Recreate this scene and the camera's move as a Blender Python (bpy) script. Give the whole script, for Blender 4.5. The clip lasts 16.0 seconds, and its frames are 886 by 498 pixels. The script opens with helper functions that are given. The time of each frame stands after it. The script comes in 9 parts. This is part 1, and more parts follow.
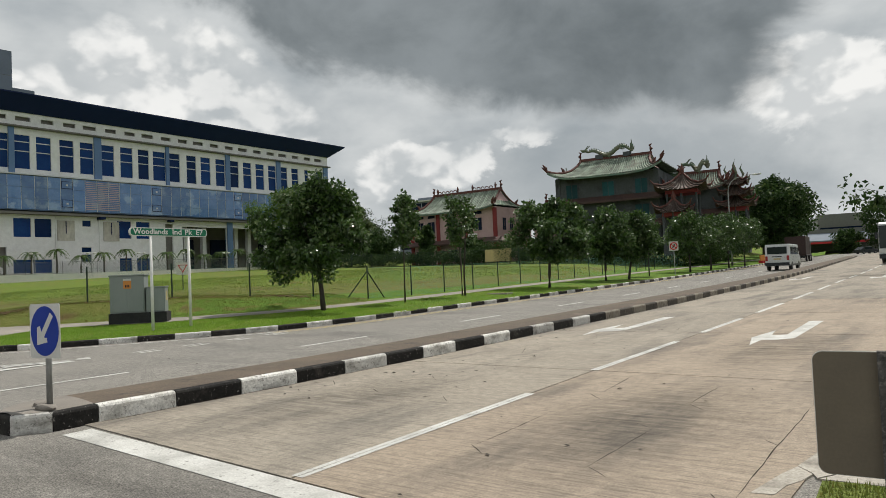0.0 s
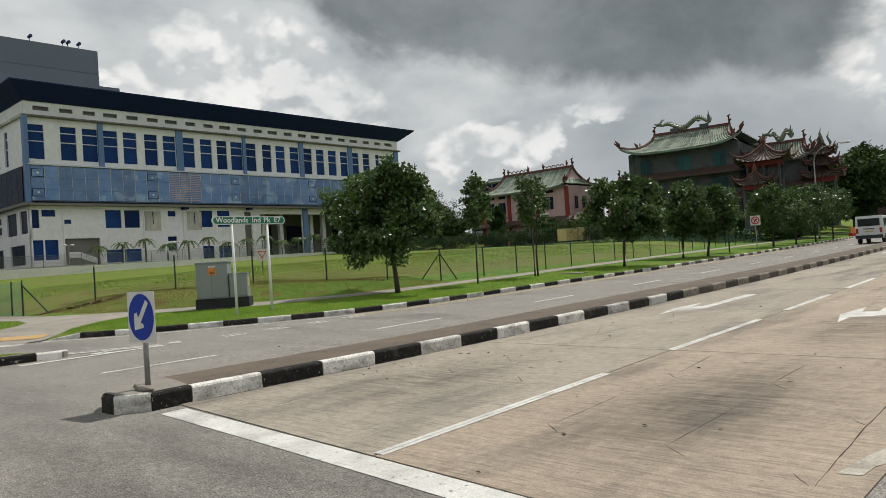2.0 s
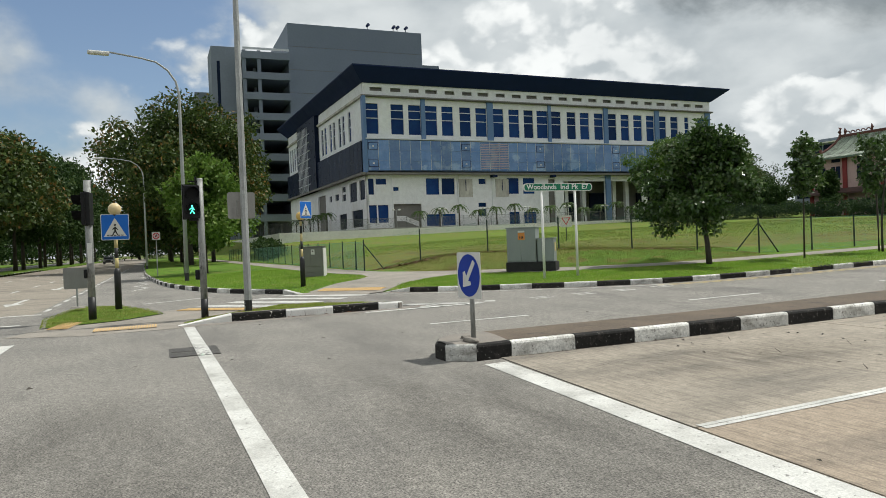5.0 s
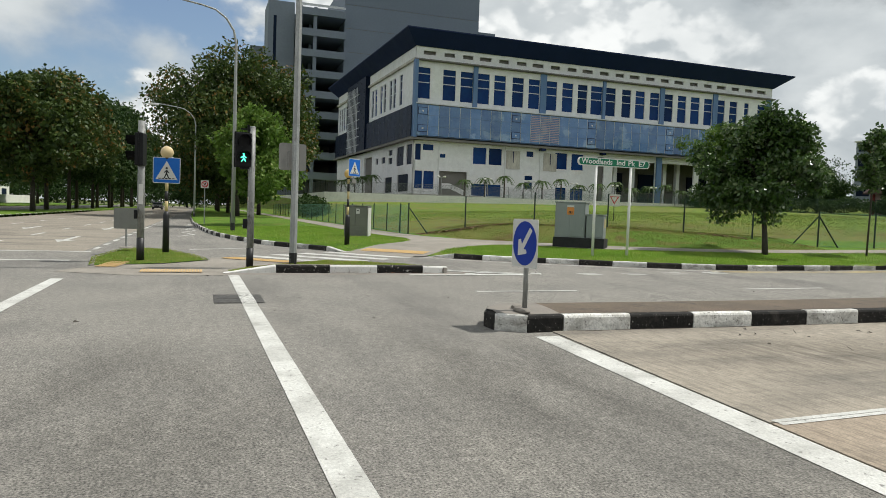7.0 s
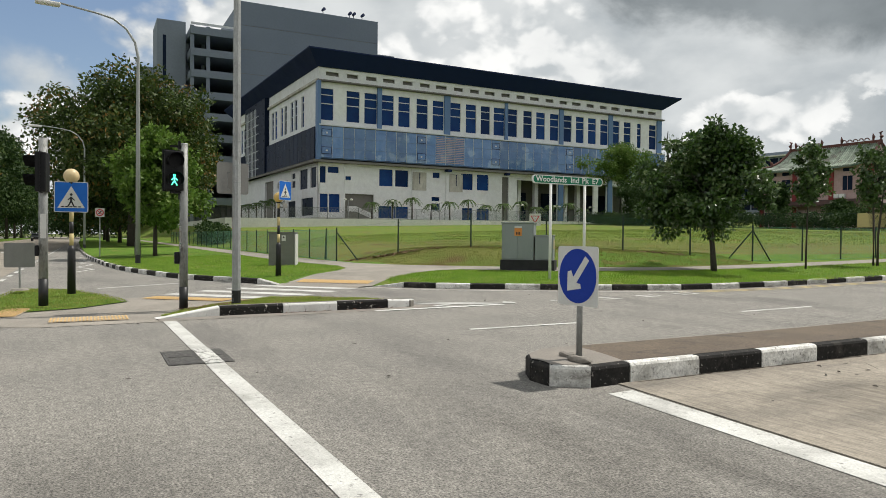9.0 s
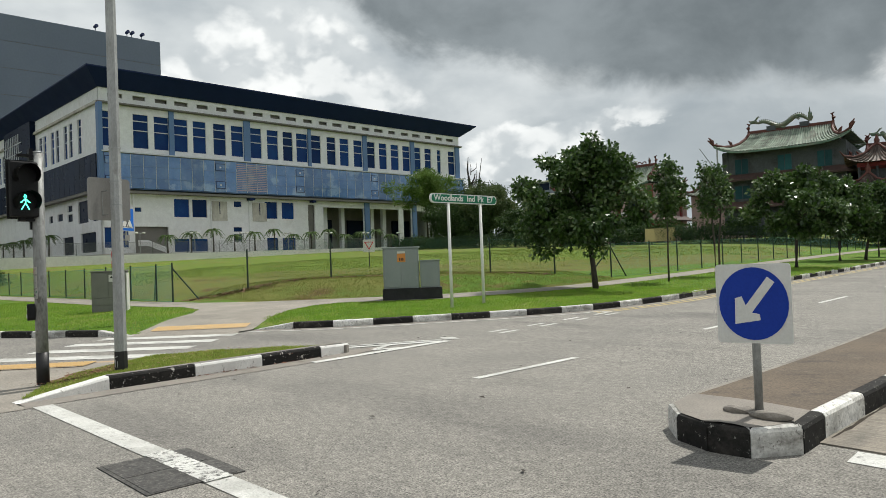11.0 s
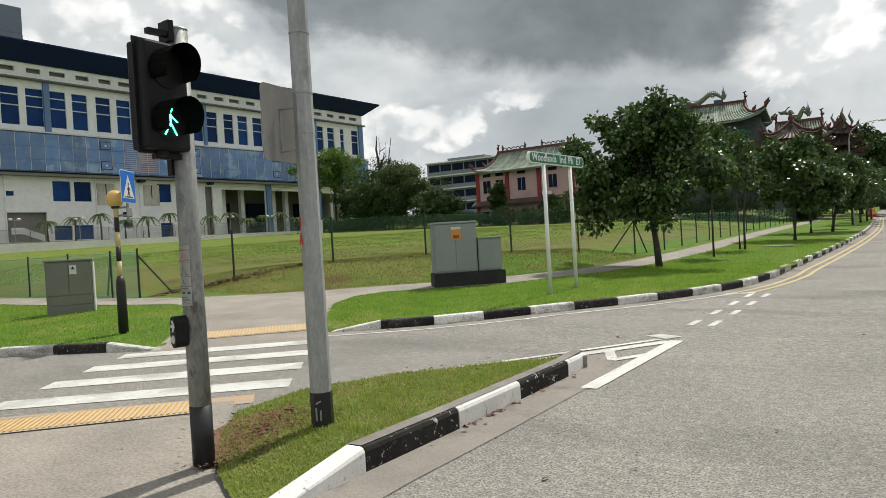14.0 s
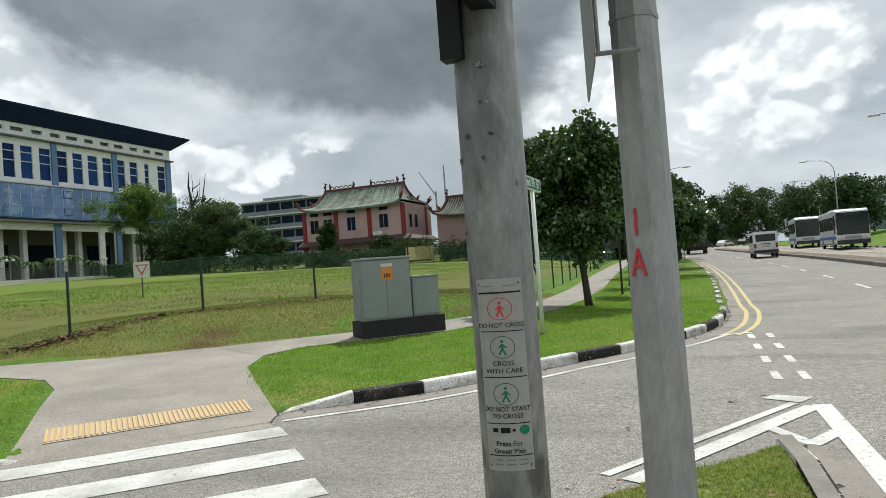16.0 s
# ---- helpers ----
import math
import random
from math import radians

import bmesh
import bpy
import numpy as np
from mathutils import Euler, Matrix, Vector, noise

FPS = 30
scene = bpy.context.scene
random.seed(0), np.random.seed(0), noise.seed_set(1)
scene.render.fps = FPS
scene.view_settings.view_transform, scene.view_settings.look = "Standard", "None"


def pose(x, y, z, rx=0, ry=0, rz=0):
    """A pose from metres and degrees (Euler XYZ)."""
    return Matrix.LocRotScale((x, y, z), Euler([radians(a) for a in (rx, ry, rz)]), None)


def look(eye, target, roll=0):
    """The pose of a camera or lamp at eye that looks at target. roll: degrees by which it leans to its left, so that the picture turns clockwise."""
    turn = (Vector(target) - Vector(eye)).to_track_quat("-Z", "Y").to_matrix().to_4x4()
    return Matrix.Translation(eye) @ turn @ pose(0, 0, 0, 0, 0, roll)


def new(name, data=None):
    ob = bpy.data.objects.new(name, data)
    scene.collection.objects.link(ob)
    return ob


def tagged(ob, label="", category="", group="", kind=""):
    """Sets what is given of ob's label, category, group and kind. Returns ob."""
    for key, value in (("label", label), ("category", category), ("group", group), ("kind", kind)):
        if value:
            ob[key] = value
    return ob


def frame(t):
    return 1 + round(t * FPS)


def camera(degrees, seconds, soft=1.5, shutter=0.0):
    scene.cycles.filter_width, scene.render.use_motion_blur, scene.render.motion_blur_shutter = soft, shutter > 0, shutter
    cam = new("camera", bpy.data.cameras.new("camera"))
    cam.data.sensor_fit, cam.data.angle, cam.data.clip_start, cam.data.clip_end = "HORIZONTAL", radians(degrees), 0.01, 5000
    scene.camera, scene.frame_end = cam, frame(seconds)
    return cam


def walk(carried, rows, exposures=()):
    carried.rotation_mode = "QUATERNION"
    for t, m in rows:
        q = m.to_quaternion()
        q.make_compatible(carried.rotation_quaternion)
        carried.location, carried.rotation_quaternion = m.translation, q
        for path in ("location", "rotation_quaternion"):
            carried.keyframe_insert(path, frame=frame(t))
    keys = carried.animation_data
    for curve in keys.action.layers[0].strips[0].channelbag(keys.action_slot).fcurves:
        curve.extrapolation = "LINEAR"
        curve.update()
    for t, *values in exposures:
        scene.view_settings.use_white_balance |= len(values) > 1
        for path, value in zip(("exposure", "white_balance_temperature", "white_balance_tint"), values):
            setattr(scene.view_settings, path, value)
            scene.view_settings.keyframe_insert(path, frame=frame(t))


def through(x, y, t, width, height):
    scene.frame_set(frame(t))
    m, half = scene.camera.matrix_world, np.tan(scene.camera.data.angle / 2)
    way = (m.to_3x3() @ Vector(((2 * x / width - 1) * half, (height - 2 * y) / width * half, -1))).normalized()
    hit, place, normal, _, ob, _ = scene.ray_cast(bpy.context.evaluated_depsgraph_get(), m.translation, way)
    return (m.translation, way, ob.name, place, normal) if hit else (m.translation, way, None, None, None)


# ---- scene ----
cam = camera(64.4, 16.0, 0.6)
PATH = [
    (0, (0.397, 0.361, 1.428), (-0.828, 1.94, 1.501), -2.6),
    (0.5, (0.446, 0.307, 1.441), (-0.804, 1.867, 1.507), -2.6),
    (1, (0.437, 0.286, 1.442), (-0.841, 1.823, 1.5), -3.1),
    (1.5, (0.44, 0.318, 1.441), (-0.886, 1.815, 1.483), -3.6),
    (2, (0.445, 0.294, 1.442), (-0.937, 1.74, 1.473), -3.8),
    (2.5, (0.421, 0.295, 1.436), (-1.032, 1.669, 1.459), -3.8),
    (3, (0.417, 0.289, 1.43), (-1.125, 1.563, 1.452), -3.6),
    (3.5, (0.422, 0.261, 1.426), (-1.207, 1.42, 1.443), -3.3),
    (4, (0.455, 0.185, 1.436), (-1.26, 1.213, 1.434), -3.0),
    (4.5, (0.475, 0.107, 1.444), (-1.329, 0.971, 1.434), -2.4),
    (5, (0.423, 0.094, 1.438), (-1.431, 0.846, 1.421), -2.3),
    (5.2, (0.38, 0.095, 1.417), (-1.489, 0.807, 1.396), -2.1),
    (7.5, (-0.253, -0.017, 1.353), (-2.14, 0.634, 1.239), 2.5),
    (8, (-0.756, -0.199, 1.382), (-2.632, 0.486, 1.269), 2.0),
    (8.5, (-1.43, -0.422, 1.406), (-3.274, 0.348, 1.33), 1.2),
    (9, (-2.093, -0.579, 1.392), (-3.877, 0.324, 1.357), 0.5),
    (9.5, (-2.847, -0.744, 1.409), (-4.53, 0.336, 1.406), 0.1),
    (10, (-3.639, -0.894, 1.391), (-5.219, 0.332, 1.423), -1.0),
    (10.2, (-3.981, -1.041, 1.405), (-5.518, 0.237, 1.447), -1.0),
    (12.5, (-8.34, -1.716, 1.428), (-9.734, -0.282, 1.437), -3.3),
    (13, (-9.348, -1.748, 1.453), (-10.71, -0.284, 1.453), -3.5),
    (13.5, (-10.329, -1.812, 1.473), (-11.63, -0.294, 1.461), -3.4),
    (14, (-11.307, -1.818, 1.489), (-12.52, -0.228, 1.46), -3.4),
    (14.5, (-12.245, -1.673, 1.476), (-13.365, -0.016, 1.435), -3.8),
    (15, (-13.243, -1.415, 1.509), (-14.236, 0.321, 1.476), -3.8),
    (15.5, (-14.262, -1.023, 1.525), (-15.11, 0.789, 1.53), -3.9),
    (16, (-15.173, -0.523, 1.577), (-15.914, 1.334, 1.632), -4.2),
]
walk(cam, [(t, look(eye, target, roll)) for t, eye, target, roll in PATH], exposures=[(0, -0.13, 6500, 10), (1.5, -0.14, 6500, 10), (3.5, -0.02, 6520, 10.5), (4.3, 0.0, 6500, 10), (5, 0.03, 6350, 8), (7.5, 0.03, 6380, 8.5), (8.2, 0.02, 6330, 7.5), (9, 0.08, 6500, 10), (9.6, 0.08, 6500, 10), (10, 0.07, 6320, 7.5), (12.5, 0.1, 6500, 10), (14.5, 0.12, 6500, 10), (16, 0.16, 6200, 8)])

# ---- light ----
SUN_AZ, SUN_EL = 90.0, 59.0
world = bpy.data.worlds.new("sky")
scene.world = world
world.use_nodes = True


def build_sky():
    nt = world.node_tree
    nt.nodes.clear()
    N, L = nt.nodes.new, nt.links.new
    out = N("ShaderNodeOutputWorld")
    sky = N("ShaderNodeTexSky")
    sky.sky_type, sky.sun_disc = "NISHITA", False
    sky.sun_elevation, sky.sun_rotation = radians(SUN_EL), radians(90 - SUN_AZ)
    sky.air_density, sky.dust_density, sky.ozone_density = 1.0, 1.5, 1.0
    bg_sky = N("ShaderNodeBackground")
    bg_sky.inputs[1].default_value = 0.11
    L(sky.outputs[0], bg_sky.inputs[0])

    def val(op, a, b=None, c=None):
        n = N("ShaderNodeMath")
        n.operation = op
        for i, v in enumerate((a, b, c)):
            if v is None:
                continue
            if isinstance(v, (int, float)):
                n.inputs[i].default_value = v
            else:
                L(v, n.inputs[i])
        return n.outputs[0]

    def ramp(v, a, b, lo=0.0, hi=1.0):
        n = N("ShaderNodeMapRange")
        n.interpolation_type = "SMOOTHSTEP"
        L(v, n.inputs[0])
        for i, q in zip((1, 2, 3, 4), (a, b, lo, hi)):
            n.inputs[i].default_value = q
        return n.outputs[0]

    tc = N("ShaderNodeTexCoord")
    sep = N("ShaderNodeSeparateXYZ")
    L(tc.outputs["Generated"], sep.inputs[0])
    x, y, z = sep.outputs

    def cloud_noise(scale, detail, rough, shift, warp=0.0, flat=1.5):
        m = N("ShaderNodeMapping")
        m.inputs[1].default_value = shift
        m.inputs[3].default_value = (1.0, 1.0, flat)
        L(tc.outputs["Generated"], m.inputs[0])
        n = N("ShaderNodeTexNoise")
        n.inputs["Scale"].default_value, n.inputs["Detail"].default_value = scale, detail
        n.inputs["Roughness"].default_value, n.inputs["Distortion"].default_value = rough, warp
        L(m.outputs[0], n.inputs["Vector"])
        return n.outputs[0]

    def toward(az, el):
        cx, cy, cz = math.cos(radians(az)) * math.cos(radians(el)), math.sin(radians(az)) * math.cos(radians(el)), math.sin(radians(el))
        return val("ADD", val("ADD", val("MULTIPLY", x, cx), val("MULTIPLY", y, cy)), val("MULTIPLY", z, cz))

    # bearing from the field's far corner and height above the horizon, in degrees, both stirred by noise
    turn = radians(125.0)
    fore = val("ADD", val("MULTIPLY", x, math.cos(turn)), val("MULTIPLY", y, math.sin(turn)))
    side = val("SUBTRACT", val("MULTIPLY", y, math.cos(turn)), val("MULTIPLY", x, math.sin(turn)))
    big = cloud_noise(1.7, 4, 0.5, (0.6, 1.9, 0.3), 0.0)
    heap = cloud_noise(4.2, 8, 0.52, (3.1, 0.4, 1.0), 0.0, 1.45)
    wisp = cloud_noise(9.0, 6, 0.5, (7.7, 2.2, 0.0), 0.2, 2.2)
    stir = cloud_noise(6.0, 7, 0.58, (2.0, 8.1, 4.0), 0.3, 1.5)
    stir_b = cloud_noise(6.5, 7, 0.58, (9.0, 3.1, 1.0), 0.3, 1.5)
    azim = val("ADD", val("MULTIPLY", val("ARCTAN2", side, fore), 57.2958), val("MULTIPLY", val("SUBTRACT", stir, 0.5), 11.0))
    elev = val("ADD", val("MULTIPLY", val("ARCSINE", z), 57.2958), val("MULTIPLY", val("SUBTRACT", stir_b, 0.5), 7.0))

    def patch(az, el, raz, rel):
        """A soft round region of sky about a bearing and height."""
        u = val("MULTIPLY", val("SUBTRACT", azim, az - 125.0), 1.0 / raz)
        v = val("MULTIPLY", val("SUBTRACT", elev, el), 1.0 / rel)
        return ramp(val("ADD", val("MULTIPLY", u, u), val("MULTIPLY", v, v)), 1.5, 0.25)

    def blend(fac, a, b):
        n = N("ShaderNodeMix")
        n.data_type = "RGBA"
        for sock, q in ((n.inputs[0], fac), (n.inputs[6], a), (n.inputs[7], b)):
            if isinstance(q, tuple):
                sock.default_value = (*q, 1)
            else:
                L(q, sock)
        return n.outputs[2]

    def billow(shift):
        """Cauliflower heaps: rounded cells at two sizes on a bed of noise."""
        m = N("ShaderNodeMapping")
        m.inputs[1].default_value = shift
        m.inputs[3].default_value = (1.0, 1.0, 1.35)
        L(tc.outputs["Generated"], m.inputs[0])
        bend_n = N("ShaderNodeTexNoise")
        bend_n.inputs["Scale"].default_value, bend_n.inputs["Detail"].default_value = 14.0, 5.0
        L(m.outputs[0], bend_n.inputs["Vector"])
        off = N("ShaderNodeVectorMath")
        off.operation = "MULTIPLY_ADD"
        off.inputs[1].default_value = (0.07, 0.07, 0.07)
        L(bend_n.outputs["Color"], off.inputs[0])
        L(m.outputs[0], off.inputs[2])
        h = None
        for sc, w in ((13.0, 0.55), (29.0, 0.28), (61.0, 0.13)):
            vo = N("ShaderNodeTexVoronoi")
            vo.feature = "SMOOTH_F1"
            vo.inputs["Scale"].default_value, vo.inputs["Smoothness"].default_value = sc, 0.35
            L(off.outputs[0], vo.inputs["Vector"])
            q = val("MULTIPLY", val("SUBTRACT", 0.8, vo.outputs["Distance"]), w)
            h = q if h is None else val("ADD", h, q)
        return h

    top, top_lit = billow((1.3, 5.2, 2.0)), billow((1.3, 5.212, 2.026))
    lit = ramp(val("SUBTRACT", top, top_lit), -0.15, 0.15)
    # grey layer cloud, darker over the temples
    layer = ramp(val("ADD", val("MULTIPLY", big, 0.35), val("ADD", val("MULTIPLY", heap, 0.4), val("MULTIPLY", wisp, 0.25))), 0.36, 0.62)
    col = blend(layer, (0.37, 0.415, 0.445), (0.72, 0.745, 0.745))
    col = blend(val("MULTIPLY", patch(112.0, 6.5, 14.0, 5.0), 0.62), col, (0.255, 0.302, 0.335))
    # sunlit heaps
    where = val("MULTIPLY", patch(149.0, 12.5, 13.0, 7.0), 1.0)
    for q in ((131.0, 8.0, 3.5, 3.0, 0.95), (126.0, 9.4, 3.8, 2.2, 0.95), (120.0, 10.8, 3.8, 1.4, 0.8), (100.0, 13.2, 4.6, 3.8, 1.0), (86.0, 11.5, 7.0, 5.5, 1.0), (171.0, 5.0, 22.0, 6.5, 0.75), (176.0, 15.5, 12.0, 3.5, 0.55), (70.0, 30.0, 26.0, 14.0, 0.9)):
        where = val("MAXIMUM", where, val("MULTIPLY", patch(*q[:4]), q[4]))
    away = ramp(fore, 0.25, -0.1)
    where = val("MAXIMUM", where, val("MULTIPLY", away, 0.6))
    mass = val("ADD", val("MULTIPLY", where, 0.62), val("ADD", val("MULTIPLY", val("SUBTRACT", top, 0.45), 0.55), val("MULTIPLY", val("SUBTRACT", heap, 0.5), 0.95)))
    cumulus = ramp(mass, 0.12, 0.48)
    puff = val("ADD", val("MULTIPLY", lit, 0.62), val("MULTIPLY", ramp(heap, 0.34, 0.62), 0.38))
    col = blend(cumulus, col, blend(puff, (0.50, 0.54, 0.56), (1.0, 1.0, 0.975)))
    # the dark flat-based deck
    base_line = val("ADD", val("MULTIPLY", val("MULTIPLY", azim, azim), 0.005), val("ADD", val("MULTIPLY", azim, 0.23), 13.5))
    deck = ramp(val("SUBTRACT", elev, base_line), -0.7, 2.0)
    right_end = ramp(val("ADD", azim, val("MULTIPLY", val("SUBTRACT", elev, 13.0), 0.8)), -24.0, -19.5)
    deck = val("MULTIPLY", val("MULTIPLY", deck, right_end), ramp(elev, 58.0, 42.0))
    lump = ramp(val("ADD", val("MULTIPLY", big, 0.4), val("ADD", val("MULTIPLY", stir, 0.35), val("MULTIPLY", heap, 0.25))), 0.38, 0.62)
    col = blend(val("MULTIPLY", deck, 0.96), col, blend(lump, (0.135, 0.158, 0.170), (0.285, 0.318, 0.335)))
    bg_cloud = N("ShaderNodeBackground")
    bg_cloud.inputs[1].default_value = 0.98
    L(col, bg_cloud.inputs[0])
    mix = N("ShaderNodeMixShader")
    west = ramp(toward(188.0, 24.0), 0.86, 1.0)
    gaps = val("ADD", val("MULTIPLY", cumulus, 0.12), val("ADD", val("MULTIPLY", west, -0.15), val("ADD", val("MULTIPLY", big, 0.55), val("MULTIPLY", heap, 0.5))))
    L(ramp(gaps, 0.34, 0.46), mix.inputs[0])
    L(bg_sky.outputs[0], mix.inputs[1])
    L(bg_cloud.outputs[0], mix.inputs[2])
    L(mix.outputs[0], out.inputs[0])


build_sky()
sun_data = bpy.data.lights.new("sun", "SUN")
sun_data.energy, sun_data.angle, sun_data.color = 4.1, radians(0.6), (1.0, 0.955, 0.88)
sun_ob = new("sun", sun_data)
sun_dir = Vector((math.cos(radians(SUN_AZ)) * math.cos(radians(SUN_EL)), math.sin(radians(SUN_AZ)) * math.cos(radians(SUN_EL)), math.sin(radians(SUN_EL))))
sun_ob.matrix_world = look(sun_dir * 200, (0, 0, 0))

# ---- materials ----


def material(name, c1, c2=None, scale=3.0, rough=0.8, bump=0.0, fine=60.0, fine_amount=0.25, metal=0.0, blotch=None, blotch_scale=0.8, blotch_range=(0.52, 0.66),
             worn=None, worn_scale=9.0, worn_range=(0.58, 0.62), random_amount=0.0, spec=0.4, streak=None, bump_scale=None, coords="Object", drag=None, mottle=None):
    """A weathered surface: two base colours mixed by coarse noise, fine grain, blotches, chipped wear and fine relief."""
    m = bpy.data.materials.new(name)
    m.use_nodes = True
    nt = m.node_tree
    N, L = nt.nodes.new, nt.links.new
    bsdf = nt.nodes["Principled BSDF"]
    tc = N("ShaderNodeTexCoord")
    vec = tc.outputs[coords]
    if streak:
        mp = N("ShaderNodeMapping")
        mp.inputs[3].default_value = streak
        L(vec, mp.inputs[0])
        vec = mp.outputs[0]

    def noise_of(s, detail=5.0, r=0.6):
        n = N("ShaderNodeTexNoise")
        n.inputs["Scale"].default_value, n.inputs["Detail"].default_value, n.inputs["Roughness"].default_value = s, detail, r
        L(vec, n.inputs["Vector"])
        return n.outputs[0]

    def span(v, a, b):
        n = N("ShaderNodeMapRange")
        L(v, n.inputs[0])
        n.inputs[1].default_value, n.inputs[2].default_value = a, b
        return n.outputs[0]

    def mix(fac, a, b, mode="MIX"):
        n = N("ShaderNodeMix")
        n.data_type, n.blend_type = "RGBA", mode
        for sock, v in ((n.inputs[0], fac), (n.inputs[6], a), (n.inputs[7], b)):
            if isinstance(v, float):
                sock.default_value = v
            elif isinstance(v, tuple):
                sock.default_value = (*v[:3], 1)
            else:
                L(v, sock)
        return n.outputs[2]

    c2 = c2 or tuple(v * 0.8 for v in c1)
    col = mix(span(noise_of(scale), 0.3, 0.7), c1, c2)
    if blotch:
        bl = noise_of(blotch_scale, 6.0)
        if drag:
            dm = N("ShaderNodeMapping")
            dm.inputs[2].default_value, dm.inputs[3].default_value = (0, 0, radians(drag[2])), (drag[0], drag[1], 1)
            L(tc.outputs[coords], dm.inputs[0])
            L(dm.outputs[0], bl.node.inputs["Vector"])
        col = mix(span(bl, *blotch_range), col, blotch)
    if mottle:
        mt = N("ShaderNodeMapRange")
        L(noise_of(mottle[0], 4.0, 0.75), mt.inputs[0])
        for q, v in zip((1, 2, 3, 4), (0.32, 0.68, 1 - mottle[1], 1 + mottle[1])):
            mt.inputs[q].default_value = v
        cm = N("ShaderNodeCombineColor")
        for i in range(3):
            L(mt.outputs[0], cm.inputs[i])
        col = mix(1.0, col, cm.outputs[0], "MULTIPLY")
    grain = noise_of(fine, 3.0, 0.7)
    if fine_amount:
        g = N("ShaderNodeMapRange")
        L(grain, g.inputs[0])
        g.inputs[1].default_value, g.inputs[2].default_value = 0.3, 0.7
        g.inputs[3].default_value, g.inputs[4].default_value = 1 - fine_amount, 1 + fine_amount
        cg = N("ShaderNodeCombineColor")
        for i in range(3):
            L(g.outputs[0], cg.inputs[i])
        col = mix(1.0, col, cg.outputs[0], "MULTIPLY")
    if worn:
        col = mix(span(noise_of(worn_scale, 8.0, 0.7), *worn_range), col, worn)
    if random_amount:
        info = N("ShaderNodeObjectInfo")
        r = N("ShaderNodeMapRange")
        L(info.outputs["Random"], r.inputs[0])
        r.inputs[3].default_value, r.inputs[4].default_value = 1 - random_amount, 1 + random_amount
        cr = N("ShaderNodeCombineColor")
        for i in range(3):
            L(r.outputs[0], cr.inputs[i])
        col = mix(1.0, col, cr.outputs[0], "MULTIPLY")
    L(col, bsdf.inputs["Base Color"])
    bsdf.inputs["Metallic"].default_value = metal
    bsdf.inputs["Specular IOR Level"].default_value = spec
    rr = N("ShaderNodeMapRange")
    L(noise_of(scale * 2.3), rr.inputs[0])
    rr.inputs[3].default_value, rr.inputs[4].default_value = max(0.02, rough - 0.12), min(1.0, rough + 0.12)
    L(rr.outputs[0], bsdf.inputs["Roughness"])
    if bump:
        b = N("ShaderNodeBump")
        b.inputs["Strength"].default_value, b.inputs["Distance"].default_value = min(1.0, bump * 40), bump
        L(grain if bump_scale is None else noise_of(bump_scale, 6.0), b.inputs["Height"])
        L(b.outputs[0], bsdf.inputs["Normal"])
    return m


def leaf_material(name, c1, c2, c3=None, rough=0.42, through=0.35, patch=0.9):
    """Leaves: colour varied from leaf to leaf and from bough to bough, with light passing through."""
    m = bpy.data.materials.new(name)
    m.use_nodes = True
    nt = m.node_tree
    N, L = nt.nodes.new, nt.links.new
    bsdf, out = nt.nodes["Principled BSDF"], nt.nodes["Material Output"]
    geo = N("ShaderNodeNewGeometry")
    tc = N("ShaderNodeTexCoord")
    nz = N("ShaderNodeTexNoise")
    nz.inputs["Scale"].default_value = patch
    L(tc.outputs["Object"], nz.inputs["Vector"])
    rmp = N("ShaderNodeValToRGB")
    e = rmp.color_ramp.elements
    e[0].position, e[0].color = 0.0, (*c1, 1)
    e[1].position, e[1].color = 0.75, (*c2, 1)
    if c3:
        q = rmp.color_ramp.elements.new(0.97)
        q.color = (*c3, 1)
    add = N("ShaderNodeMath")
    add.operation = "MULTIPLY_ADD"
    add.inputs[1].default_value, add.inputs[2].default_value = 0.7, 0.0
    L(geo.outputs["Random Per Island"], add.inputs[0])
    sc = N("ShaderNodeMapRange")
    L(nz.outputs[0], sc.inputs[0])
    sc.inputs[1].default_value, sc.inputs[2].default_value, sc.inputs[4].default_value = 0.35, 0.65, 0.35
    L(sc.outputs[0], add.inputs[2])
    L(add.outputs[0], rmp.inputs[0])
    L(rmp.outputs[0], bsdf.inputs["Base Color"])
    bsdf.inputs["Roughness"].default_value = rough
    bsdf.inputs["Specular IOR Level"].default_value = 0.55 if rough < 0.45 else 0.22
    tr = N("ShaderNodeBsdfTranslucent")
    L(rmp.outputs[0], tr.inputs[0])
    mx = N("ShaderNodeMixShader")
    mx.inputs[0].default_value = through
    L(bsdf.outputs[0], mx.inputs[1])
    L(tr.outputs[0], mx.inputs[2])
    L(mx.outputs[0], out.inputs[0])
    return m


